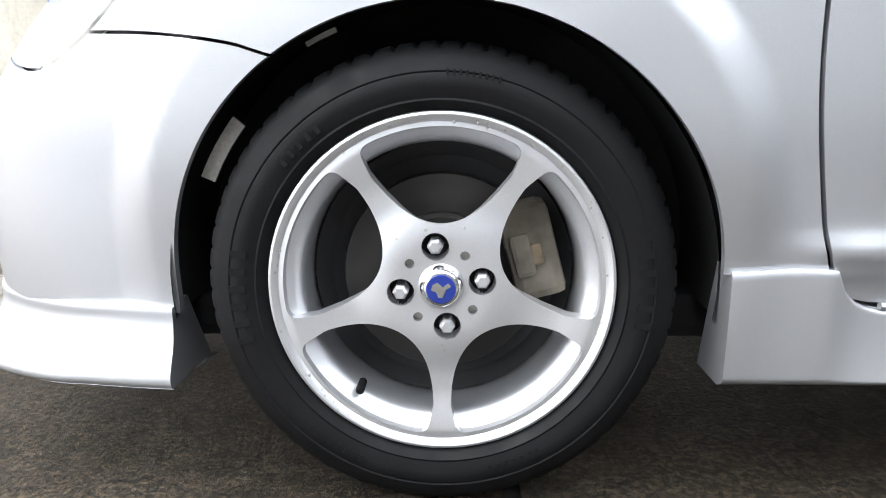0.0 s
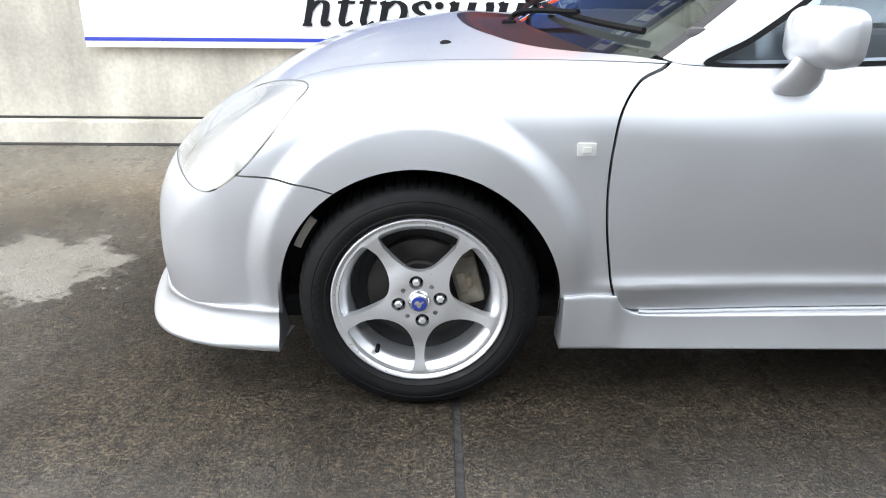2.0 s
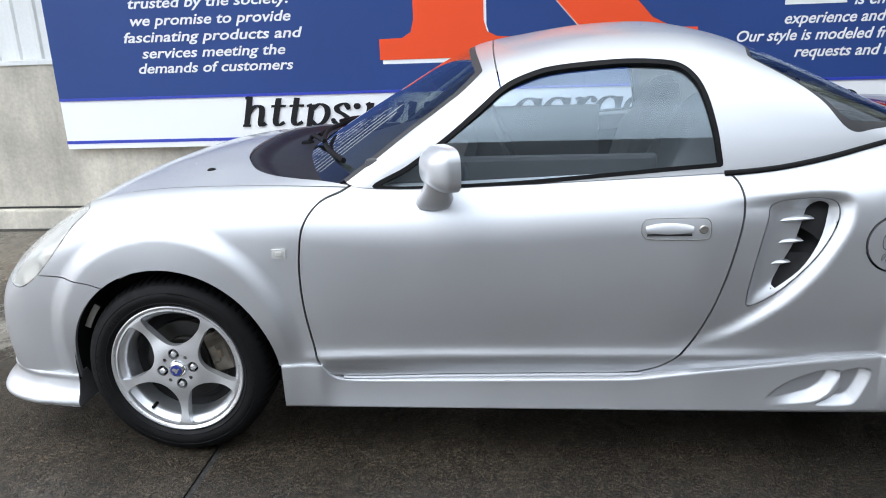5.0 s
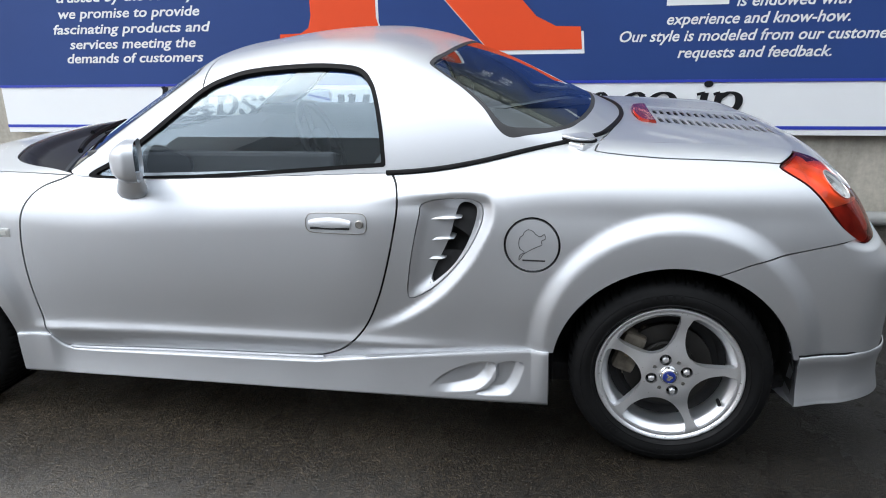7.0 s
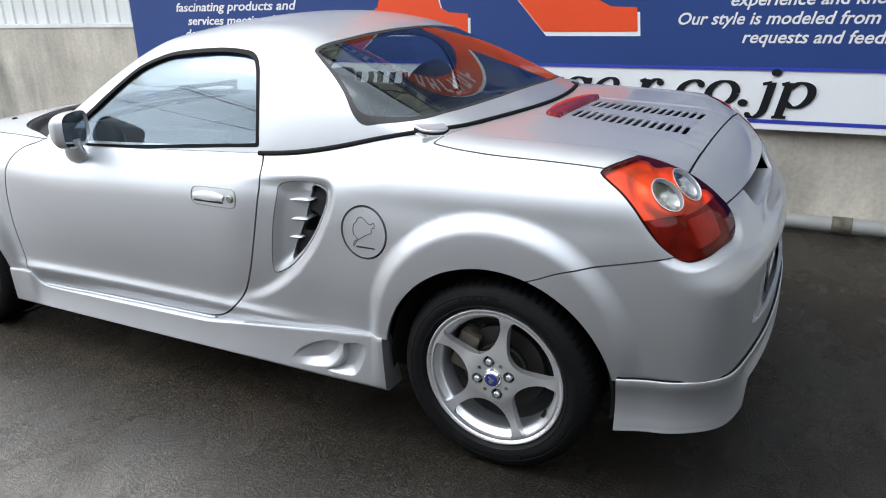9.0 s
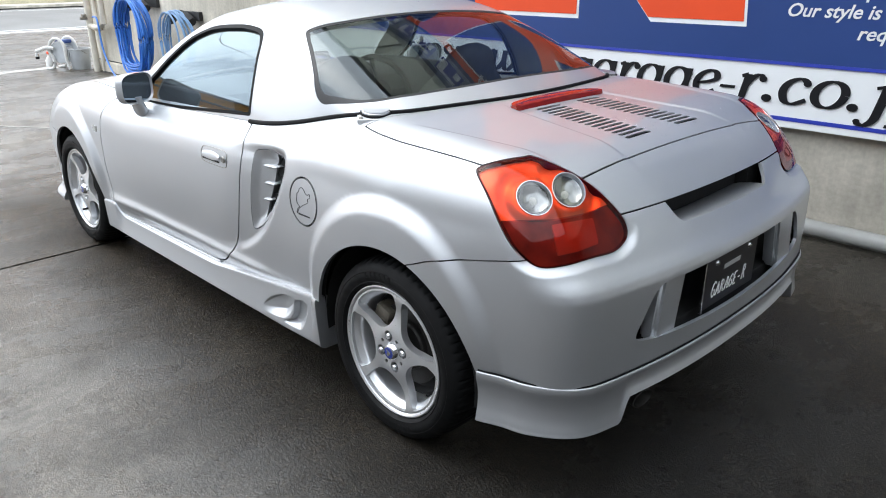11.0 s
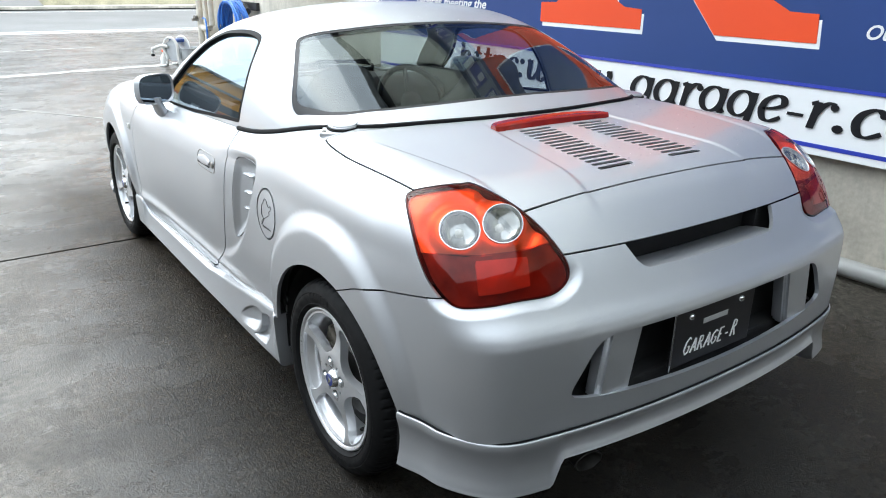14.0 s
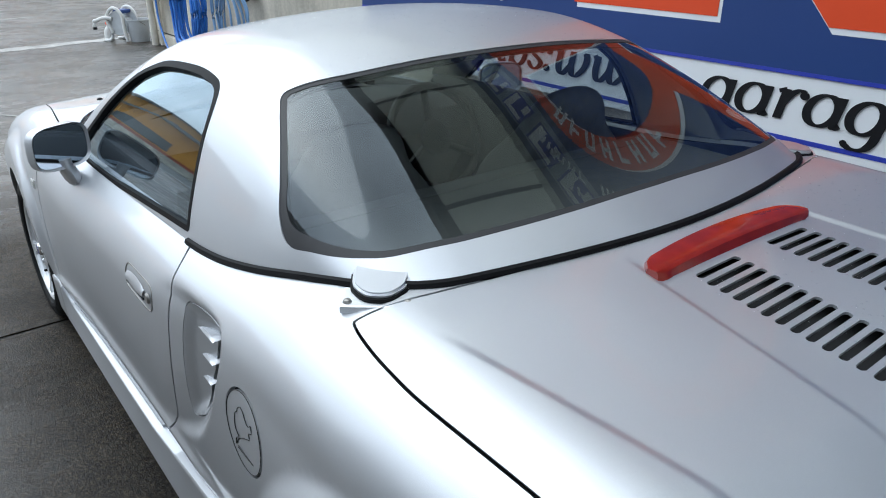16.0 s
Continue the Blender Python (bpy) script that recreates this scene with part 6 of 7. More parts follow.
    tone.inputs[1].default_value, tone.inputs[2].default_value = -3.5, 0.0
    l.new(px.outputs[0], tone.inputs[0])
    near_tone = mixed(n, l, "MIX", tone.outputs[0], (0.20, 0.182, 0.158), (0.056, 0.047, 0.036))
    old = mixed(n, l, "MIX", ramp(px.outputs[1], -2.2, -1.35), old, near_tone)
    patchy, _ = noise_range(n, l, sm.outputs[0], 2.6, 12.0, 0.70, 0.475, 0.52, 0.74, 1.12)
    old = mixed(n, l, "MULTIPLY", 1.0, old, patchy)
    # ramp that darkens the far yard's colour and film against excess sky sheen
    worn = n.new("ShaderNodeMapRange")
    worn.inputs[1].default_value, worn.inputs[2].default_value, worn.inputs[3].default_value = -7.0, -2.0, 0.50
    l.new(px.outputs[0], worn.inputs[0])
    old = mixed(n, l, "MULTIPLY", 1.0, old, worn.outputs[0])
    grit, _ = noise_range(n, l, vec, 34.0, 8.0, 0.78, 0.36, 0.64, 0.55, 1.45)
    old = mixed(n, l, "MULTIPLY", 1.0, old, grit)
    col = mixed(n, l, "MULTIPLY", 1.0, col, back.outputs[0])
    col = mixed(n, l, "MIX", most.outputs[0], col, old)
    # a dried pale patch in front of the wall
    gap = n.new("ShaderNodeVectorMath")
    gap.operation = "DISTANCE"
    l.new(vec, gap.inputs[0])
    gap.inputs[1].default_value = (-1.42, 0.05, 0.0)
    frayed, _ = noise_range(n, l, vec, 6.0, 6.0, 0.7, 0.3, 0.7, -0.22, 0.22)
    su = n.new("ShaderNodeMath")
    l.new(gap.outputs["Value"], su.inputs[0])
    l.new(frayed, su.inputs[1])
    pale = n.new("ShaderNodeMapRange")
    pale.inputs[1].default_value, pale.inputs[2].default_value, pale.inputs[3].default_value, pale.inputs[4].default_value = 0.26, 0.33, 0.75, 0.0
    l.new(su.outputs[0], pale.inputs[0])
    col = mixed(n, l, "MIX", pale.outputs[0], col, (0.30, 0.28, 0.24))
    col = mixed(n, l, "MULTIPLY", wet, col, wet_tint)
    l.new(col, b.inputs["Base Color"])
    rr = n.new("ShaderNodeMapRange")
    rr.inputs[3].default_value, rr.inputs[4].default_value = 0.55, 0.34
    l.new(wet, rr.inputs[0])
    l.new(rr.outputs[0], b.inputs["Roughness"])
    u = n.new("ShaderNodeBump")
    u.inputs["Strength"].default_value, u.inputs["Distance"].default_value = 1.0, 0.013
    l.new(stone_raw, u.inputs["Height"])
    bs = n.new("ShaderNodeMapRange")
    bs.inputs[3].default_value, bs.inputs[4].default_value = 1.0, 0.25
    l.new(wet, bs.inputs[0])
    l.new(bs.outputs[0], u.inputs["Strength"])
    # a film of rain water over the roughness
    film, _ = noise_range(n, l, sm.outputs[0], 1.9, 12.0, 0.70, 0.455, 0.53, 0.60, 0.90)
    dry = n.new("ShaderNodeMath")
    dry.operation = "MULTIPLY_ADD"
    dry.inputs[1].default_value, dry.inputs[2].default_value = 0.80, 0.20
    open_yard = n.new("ShaderNodeMath")
    open_yard.operation = "MAXIMUM"
    l.new(ramp(px.outputs[0], -1.7, -0.7), open_yard.inputs[0])
    beside = n.new("ShaderNodeMath")
    beside.operation = "MULTIPLY"
    beside.inputs[1].default_value = 0.85
    l.new(ramp(px.outputs[1], -1.3, -0.85), beside.inputs[0])
    l.new(beside.outputs[0], open_yard.inputs[1])
    rear_yard = n.new("ShaderNodeMapRange")
    rear_yard.inputs[1].default_value, rear_yard.inputs[2].default_value, rear_yard.inputs[4].default_value = 2.3, 3.3, 0.30
    l.new(px.outputs[0], rear_yard.inputs[0])
    wet_yard = n.new("ShaderNodeMath")
    wet_yard.operation = "MAXIMUM"
    l.new(open_yard.outputs[0], wet_yard.inputs[0])
    l.new(rear_yard.outputs[0], wet_yard.inputs[1])
    l.new(wet_yard.outputs[0], dry.inputs[0])
    fm = n.new("ShaderNodeMath")
    fm.operation = "MULTIPLY"
    l.new(film, fm.inputs[0])
    l.new(dry.outputs[0], fm.inputs[1])
    far_film = n.new("ShaderNodeMath")
    far_film.operation = "MULTIPLY"
    l.new(fm.outputs[0], far_film.inputs[0])
    l.new(worn.outputs[0], far_film.inputs[1])
    l.new(far_film.outputs[0], b.inputs["Coat Weight"])
    b.inputs["Specular IOR Level"].default_value = 0.12
    b.inputs["Coat IOR"].default_value = 1.65
    cr, _ = noise_range(n, l, sm.outputs[0], 3.4, 12.0, 0.70, 0.44, 0.55, 0.42, 0.16)
    l.new(cr, b.inputs["Coat Roughness"])
    l.new(u.outputs[0], b.inputs["Normal"])
    u2 = n.new("ShaderNodeBump")
    u2.inputs["Strength"].default_value, u2.inputs["Distance"].default_value = 0.7, 0.009
    l.new(stone_raw, u2.inputs["Height"])
    l.new(u2.outputs[0], b.inputs["Coat Normal"])
    return m


def streaked(m, scale, lo, hi):
    """Vertical streaks of dirt and water over a wall material."""
    n, l = m.node_tree.nodes, m.node_tree.links
    b = n["Principled BSDF"]
    tc = n.new("ShaderNodeTexCoord")
    mp = n.new("ShaderNodeMapping")
    mp.inputs["Scale"].default_value = scale
    l.new(tc.outputs["Object"], mp.inputs[0])
    r, _ = noise_range(n, l, mp.outputs[0], 1.0, 7.0, 0.65, 0.3, 0.7, lo, hi)
    old = b.inputs["Base Color"].links[0].from_socket
    l.new(mixed(n, l, "MULTIPLY", 1.0, old, r), b.inputs["Base Color"])


streaked(CONCRETE, (3.5, 3.5, 0.5), 0.72, 1.22)
streaked(SIDING, (9.0, 9.0, 0.35), 0.90, 1.06)
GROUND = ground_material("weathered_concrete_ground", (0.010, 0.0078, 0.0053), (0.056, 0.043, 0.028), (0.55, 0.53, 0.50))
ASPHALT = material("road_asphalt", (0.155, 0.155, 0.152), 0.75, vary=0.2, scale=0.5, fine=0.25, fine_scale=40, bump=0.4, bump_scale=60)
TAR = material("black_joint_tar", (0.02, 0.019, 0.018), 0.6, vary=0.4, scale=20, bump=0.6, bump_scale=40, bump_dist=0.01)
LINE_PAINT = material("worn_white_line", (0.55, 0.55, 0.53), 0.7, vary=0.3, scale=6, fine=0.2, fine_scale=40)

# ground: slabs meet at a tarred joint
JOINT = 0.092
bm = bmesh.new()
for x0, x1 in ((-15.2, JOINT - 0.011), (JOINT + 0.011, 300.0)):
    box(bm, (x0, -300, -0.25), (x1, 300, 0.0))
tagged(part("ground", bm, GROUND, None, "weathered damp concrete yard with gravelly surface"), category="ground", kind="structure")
tagged(part("ground_joint", boxed((JOINT - 0.0105, -40, -0.1), (JOINT + 0.0105, 1.96, -0.006)), TAR, None, "black tarred slab joint"), category="joint", kind="structure")
# pale mended strip across the yard, with a fretted edge
MEND = material("pale_mortar_strip", (0.36, 0.35, 0.33), 0.75, vary=0.35, scale=3, fine=0.25, fine_scale=30, bump=0.4, bump_scale=50)
rng = random.Random(21)
for x0, y0, x1, y1, w in ((-6.55, -6.0, -7.95, 1.62, 0.30), (-4.66, -0.93, -3.2, 0.10, 0.07), (-10.2, -7.0, -11.4, 1.2, 0.10)):
    bm = bmesh.new()
    edge = []
    for side in (1, -1):
        row = [(x0 + (x1 - x0) * k / 60 + side * (w / 2) * rng.uniform(0.55, 1.15), y0 + (y1 - y0) * k / 60) for k in range(61)]
        edge += row if side > 0 else row[::-1]
    prism(bm, edge, -0.02, 0.0035, "xy")
    tagged(part("mended_strip", bm, MEND, None, "pale mortar strip across the worn yard"), category="strip", kind="structure")
tagged(part("road", boxed((-27.0, -300, -0.25), (-15.2, 300, -0.02)), ASPHALT, None, "worn grey asphalt street"), category="road", kind="structure")
tagged(part("pavement", boxed((-300, -300, -0.25), (-27.0, 300, 0.02)), CONCRETE, None, "pale concrete pavement across the street"), category="pavement", kind="structure")
for x, w in ((-16.2, 0.14), (-25.8, 0.15), (-15.6, 0.4)):
    tagged(part("road_line", boxed((x - w / 2, -120, -0.024), (x + w / 2, 120, -0.014)), LINE_PAINT, None, "worn white line on the street"), category="road line", kind="structure")
tagged(part("kerb", boxed((-27.3, -120, -0.1), (-27.0, 120, 0.12), 0.02), CONCRETE, None, "grey concrete kerb"), category="kerb", kind="structure")

# wall: concrete plinth, ribbed white siding above, deep eaves
WALL_Y = 1.985
WALL_L, WALL_R, SILL_Z = -7.35, 9.0, 1.12
tagged(part("wall_plinth", boxed((WALL_L, WALL_Y, -0.1), (WALL_R, WALL_Y + 0.2, SILL_Z)), CONCRETE, None, "stained grey concrete wall behind the car"), category="wall", kind="structure")
bm = bmesh.new()
x = WALL_L + 1.4
outline = []
while x < WALL_R:
    outline += [(x, WALL_Y + 0.045), (x + 0.115, WALL_Y + 0.045), (x + 0.128, WALL_Y + 0.030), (x + 0.142, WALL_Y + 0.030)]
    x += 0.155
outline += [(WALL_R, WALL_Y + 0.045), (WALL_R, WALL_Y + 0.19), (WALL_L + 1.4, WALL_Y + 0.19)]
prism(bm, outline, SILL_Z + 0.02, 3.98, "xy")
tagged(part("wall_siding", bm, SIDING, None, "white ribbed metal siding over the concrete wall"), category="wall", kind="structure")
tagged(part("wall_flashing", boxed((WALL_L + 1.4, WALL_Y - 0.012, SILL_Z), (WALL_R, WALL_Y + 0.1, SILL_Z + 0.034), 0.004), SIDING, None, "white metal flashing along the wall"), category="trim", kind="structure")
tagged(part("wall_end", boxed((WALL_L, WALL_Y + 0.002, SILL_Z), (WALL_L + 1.4, WALL_Y + 0.2, 3.98)), ORANGE_RED, None, "red painted end of the wall"), category="wall", kind="structure")
tagged(part("wall_foot", boxed((WALL_L, WALL_Y - 0.06, -0.1), (1.2, WALL_Y, 0.14), 0.015), CONCRETE, None, "stained concrete step at the wall's foot"), category="kerb", kind="structure")

EAVE = material("milky_canopy_plastic", (0.78, 0.78, 0.72), 0.7, vary=0.1, scale=1.5, fine=0.04, fine_scale=30)
sheet_nodes, sheet_links = EAVE.node_tree.nodes, EAVE.node_tree.links
glow, blend = sheet_nodes.new("ShaderNodeBsdfTranslucent"), sheet_nodes.new("ShaderNodeMixShader")
glow.inputs[0].default_value, blend.inputs[0].default_value = (0.80, 0.80, 0.72, 1), 0.6
sheet_links.new(sheet_nodes["Principled BSDF"].outputs[0], blend.inputs[1])
sheet_links.new(glow.outputs[0], blend.inputs[2])
sheet_links.new(blend.outputs[0], sheet_nodes["Material Output"].inputs[0])
tagged(part("eave", boxed((WALL_L, 0.90, 4.00), (WALL_R, WALL_Y + 0.2, 4.008)), EAVE, None, "pale translucent plastic canopy over the wall"), category="canopy", kind="structure")
canopy_bar = material("dark_canopy_bar", (0.05, 0.05, 0.05), 0.5, vary=0.1, scale=10)
for xx in np.arange(WALL_L + 0.6, WALL_R, 1.2):
    tagged(part("eave_rib", boxed((xx - 0.015, 0.90, 3.955), (xx + 0.015, WALL_Y + 0.03, 3.998), 0.004), canopy_bar, None, "thin dark rib under the canopy"), category="rib", kind="structure")
tagged(part("eave_gutter", boxed((WALL_L, 0.78, 3.90), (WALL_R, 0.90, 4.10), 0.02), BLACK, None, "black gutter along the eave"), category="gutter", kind="structure")
tagged(part("wall_seam", boxed((WALL_L, WALL_Y - 0.012, 0.1405), (1.2, WALL_Y - 0.001, 0.153), 0.003), TAR, None, "dark strip along the seam over the wall's step"), category="seam", kind="structure")
tagged(part("ground_gutter", boxed((WALL_L, WALL_Y - 0.115, -0.2), (1.2, WALL_Y - 0.06, 0.004)), TAR, None, "dark gap at the wall's foot"), category="gap", kind="structure")
FAR_WALL = material("dark_grey_render", (0.11, 0.107, 0.104), 0.85, vary=0.2, scale=0.6, fine=0.08, fine_scale=20, bump=0.2, bump_scale=30)
PALE_WALL = material("grey_render", (0.24, 0.235, 0.23), 0.85, vary=0.2, scale=0.6, fine=0.08, fine_scale=20, bump=0.2, bump_scale=30)
# added wall out of sight, shading the car's tail and the rear ground
tagged(part("rear_shade_wall", boxed((9.0, -7.0, -0.1), (9.2, WALL_Y + 0.2, 4.9)), FAR_WALL, None, "unseen dark grey wall added to shade the car's tail"), category="wall", kind="structure")
# unseen wall known by its reflection; grey lightened to bounce light onto the car
tagged(part("wall_opposite", boxed((-3.4, -7.2, -0.1), (9.2, -7.0, 4.9)), PALE_WALL, None, "unseen grey wall across the yard, toned to bounce light"), category="wall", kind="structure")
# banner
BAN_Y = 1.913
banner = empty("wall_banner", "large navy and white printed banner with red letter shape", "banner", pose(0, BAN_Y, 0))
BL, BR, BB, BT = -1.955, 4.55, 0.560, 3.7


def flat_part(name, mat, x0, x1, z0, z1, y, label=""):
    return part(name, boxed((x0, y, z0), (x1, y + 0.003, z1)), mat, banner, label)


part("backing", boxed((BL, 0.004, BB), (BR, 0.030, BT), 0.003), PAPER, banner, "white printed sheet")
flat_part("navy_field", NAVY, BL, BR, 0.893, BT, -0.002, "navy blue field")
flat_part("blue_stripe", ROYAL, BL, BR, 0.880, 0.897, -0.004, "royal blue stripe")
flat_part("blue_stripe", ROYAL, BL, BR, 0.596, 0.616, 0.001, "royal blue stripe")


def words(text, x, z, size, width):
    """A line of slanted white letters, centred, drawn out to its width."""
    ob = lettering(text, size, WHITE, banner, pose(x, -0.004, z, 90, 0, 0), shear=0.25, bold=size * 0.016)
    k = width / ob.dimensions.x if ob.dimensions.x else 1
    ob.data.transform(Matrix.Diagonal((k, 1, 1, 1)))


LX, CH = -0.865, 0.090
for text, z, width in (("demands of customers", 1.045, 1.03), ("services meeting the", 1.140, 0.95), ("fascinating products and", 1.240, 1.18), ("we promise to provide", 1.342, 1.05), ("trusted by the society.", 1.447, 1.04), ("in study and creation and", 1.556, 1.23)):
    words(text, LX, z, CH, width)
RX = 3.165
for text, z, width in (("requests and feedback.", 1.025, 0.86), ("Our style is modeled from our customers", 1.122, 1.56), ("experience and know-how.", 1.218, 1.01)):
    words(text, RX, z, CH, width)
words("is endowed with", RX + 0.19, 1.314, CH, 0.62)
flat_part("word_bar", WHITE, RX - 0.51, RX - 0.16, 1.325, 1.365, -0.005)
for z, w in ((1.41, 0.8), (1.50, 1.1), (1.60, 0.9), (1.70, 1.2)):
    flat_part("word_bar", WHITE, RX - w / 2, RX + w / 2, z + 0.008, z + 0.045, -0.005)
for z, w in ((1.66, 1.0), (1.76, 1.2), (1.86, 0.9)):
    flat_part("word_bar", WHITE, LX - w / 2, LX + w / 2, z + 0.008, z + 0.045, -0.005)


# the web address: broad-nibbed slanted strokes, drawn on a height of one from the line to the top of a small letter
def bowl_line(cx, rx=0.40, n=20):
    return [(cx + rx * math.cos(2 * math.pi * k / n), 0.5 + 0.5 * math.sin(2 * math.pi * k / n)) for k in range(n + 1)]


ROUND_STEM = [(0.86, 1.0), (0.86, 0.5), (0.86, 0.16), (0.92, 0.02), (1.04, 0.12)]
GLYPHS = {
    "h": (1.12, [[(0.02, 1.38), (0.2, 1.45)], [(0.2, 1.45), (0.2, 0.0)], [(0.22, 0.62), (0.34, 0.86), (0.54, 1.0), (0.74, 0.9), (0.78, 0.6), (0.77, 0.2), (0.84, 0.02), (1.0, 0.14)], [(0.04, 0.03), (0.38, 0.03)]], []),
    "t": (0.76, [[(0.3, 1.35), (0.28, 0.6), (0.28, 0.2), (0.42, 0.02), (0.66, 0.16)], [(0.03, 0.96), (0.64, 0.96)]], []),
    "p": (1.06, [[(0.0, 0.92), (0.2, 1.0)], [(0.2, 1.0), (0.2, -0.46)], [(0.02, -0.43), (0.42, -0.43)], [(0.24, 0.76), (0.5, 1.0), (0.8, 0.86), (0.9, 0.5), (0.77, 0.12), (0.5, 0.0), (0.24, 0.2)]], []),
    "s": (0.86, [[(0.68, 0.80), (0.48, 1.0), (0.2, 0.86), (0.26, 0.64), (0.52, 0.46), (0.70, 0.26), (0.56, 0.03), (0.32, 0.0), (0.1, 0.18)]], [(0.66, 0.80, 0.10), (0.12, 0.20, 0.10)]),
    ":": (0.46, [], [(0.16, 0.12, 0.15), (0.16, 0.86, 0.15)]),
    ".": (0.46, [], [(0.16, 0.12, 0.15)]),
    "w": (1.52, [[(0.0, 0.9), (0.16, 1.0)], [(0.17, 1.0), (0.17, 0.4), (0.26, 0.08), (0.44, 0.02), (0.66, 0.4)], [(0.70, 1.0), (0.70, 0.4), (0.80, 0.06), (0.98, 0.02), (1.20, 0.34), (1.28, 0.7), (1.22, 1.0)]], [(1.21, 0.92, 0.10)]),
    "c": (0.92, [[(0.74, 0.84), (0.5, 1.0), (0.2, 0.82), (0.1, 0.46), (0.24, 0.08), (0.5, 0.0), (0.82, 0.2)]], [(0.71, 0.82, 0.11)]),
    "o": (1.02, [bowl_line(0.48)], []),
    "j": (0.64, [[(0.1, 0.92), (0.34, 1.0)], [(0.36, 1.0), (0.36, 0.2), (0.33, -0.26), (0.14, -0.48), (-0.08, -0.40)]], [(0.38, 1.40, 0.15), (-0.06, -0.36, 0.09)]),
    "bowl": (1.14, [bowl_line(0.46), ROUND_STEM], []),
    "tail": (1.14, [bowl_line(0.46), [(0.86, 1.0), (0.86, 0.3), (0.84, -0.2), (0.68, -0.46), (0.40, -0.50), (0.16, -0.38)]], [(0.17, -0.36, 0.09)]),
    "arm": (0.90, [[(0.02, 0.9), (0.22, 1.0)], [(0.23, 1.0), (0.23, 0.0)], [(0.24, 0.52), (0.38, 0.84), (0.58, 1.0), (0.76, 0.94)]], [(0.76, 0.86, 0.13)]),
    "eye": (0.96, [[(0.12, 0.46), (0.5, 0.52), (0.8, 0.68), (0.74, 0.93), (0.5, 1.0), (0.2, 0.8), (0.1, 0.44), (0.24, 0.08), (0.5, 0.0), (0.84, 0.2)]], []),
    "dash": (0.70, [[(0.05, 0.42), (0.6, 0.42)]], []),
}


def nib_stroke(bm, points, size, x0, z0, k, depth):
    """One stroke: broad where it runs upright, fine where it lies flat."""
    pts = smooth_line(points, 6) if len(points) > 2 else np.array(points, float)
    d = np.gradient(pts, axis=0)
    d /= np.maximum(np.linalg.norm(d, axis=1), 1e-9)[:, None]
    flat = len(points) == 2 and abs(points[0][1] - points[1][1]) < 0.05
    rows = []
    for p, q in zip(pts, d):
        w = 0.5 * (0.09 + 0.155 * abs(q[1]) ** 1.3) * (1.3 if flat else 1)
        row = []
        for sgn in (1, -1):
            u, v = p[0] - sgn * q[1] * w, p[1] + sgn * q[0] * w
            for y in (-depth, 0.0):
                row.append(bm.verts.new((x0 + k * u * size + 0.22 * v * size, y, z0 + v * size)))
        rows.append(row)
    for a, b in zip(rows, rows[1:]):
        bm.faces.new((a[0], b[0], b[2], a[2]))
        bm.faces.new((a[0], a[1], b[1], b[0]))
        bm.faces.new((a[2], b[2], b[3], a[3]))


def address_part(kinds, x0, x1, z, size=0.130):
    k = (x1 - x0) / (size * sum(GLYPHS[c][0] for c in kinds))
    x = x0
    for c in kinds:
        wide, lines, dots = GLYPHS[c]
        bm = bmesh.new()
        for i, line in enumerate(lines):
            nib_stroke(bm, line, size, x, z, k, 0.0026 + 0.0003 * i)
        for u, v, r in dots:
            cx, cz = x + k * u * size + 0.22 * v * size, z + v * size
            prism(bm, [(cx + k * r * size * math.cos(2 * math.pi * j / 20), cz + r * size * math.sin(2 * math.pi * j / 20)) for j in range(20)], -0.0036, 0.0)
        bmesh.ops.recalc_face_normals(bm, faces=bm.faces)
        part("letter_shape", bm, INK, banner).location = (0, -0.0005, 0)
        x += k * wide * size


UZ = 0.688
address_part("https:", -0.725, 0.075, UZ)
address_part("www.", 0.085, 0.99, UZ)
address_part(("tail", "bowl", "arm", "bowl", "tail", "eye", "dash", "arm"), 1.055, 2.315, UZ)
address_part(".co.jp", 2.315, 3.125, UZ)

# giant red letter shape with white shadow, built of a stem, two feet, a leg and a bowl
STEM = [(0.220, 1.082), (1.090, 1.082), (1.090, 1.195), (0.955, 1.205), (0.895, 1.235), (0.875, 1.30), (0.870, 3.05), (0.885, 3.12), (0.20, 3.12), (0.20, 3.0), (0.36, 2.98), (0.43, 2.92), (0.440, 1.32), (0.420, 1.245), (0.365, 1.212), (0.220, 1.208)]
LEG = [(1.600, 1.085), (2.170, 1.085), (2.160, 1.218), (2.010, 1.224), (1.890, 1.285), (1.720, 1.475), (1.46, 1.80), (1.02, 1.80), (1.05, 1.70)]
n = 24
BOWL = [(0.86, 3.12)] + [(1.25 + 0.62 * math.cos(radians(90 - 180 * k / n)), 2.43 + 0.69 * math.sin(radians(90 - 180 * k / n))) for k in range(n + 1)] + [(0.86, 1.74), (0.86, 1.86)] + [(1.20 + 0.44 * math.cos(radians(-90 + 180 * k / n)), 2.43 + 0.57 * math.sin(radians(-90 + 180 * k / n))) for k in range(n + 1)] + [(0.86, 3.00)]
for outline, off in ((STEM, 0.0), (LEG, 0.0008), (BOWL, 0.0016)):
    bm = bmesh.new()
    prism(bm, [(u + 0.017, v - 0.026) for u, v in outline], -0.0036 - off, 0.0)
    part("letter_shadow", bm, PAPER, banner, "white letter shadow")
    bm = bmesh.new()
    prism(bm, outline, -0.0072 - off, -0.0040)
    part("letter_shape", bm, ORANGE_RED, banner, "red letter shape")
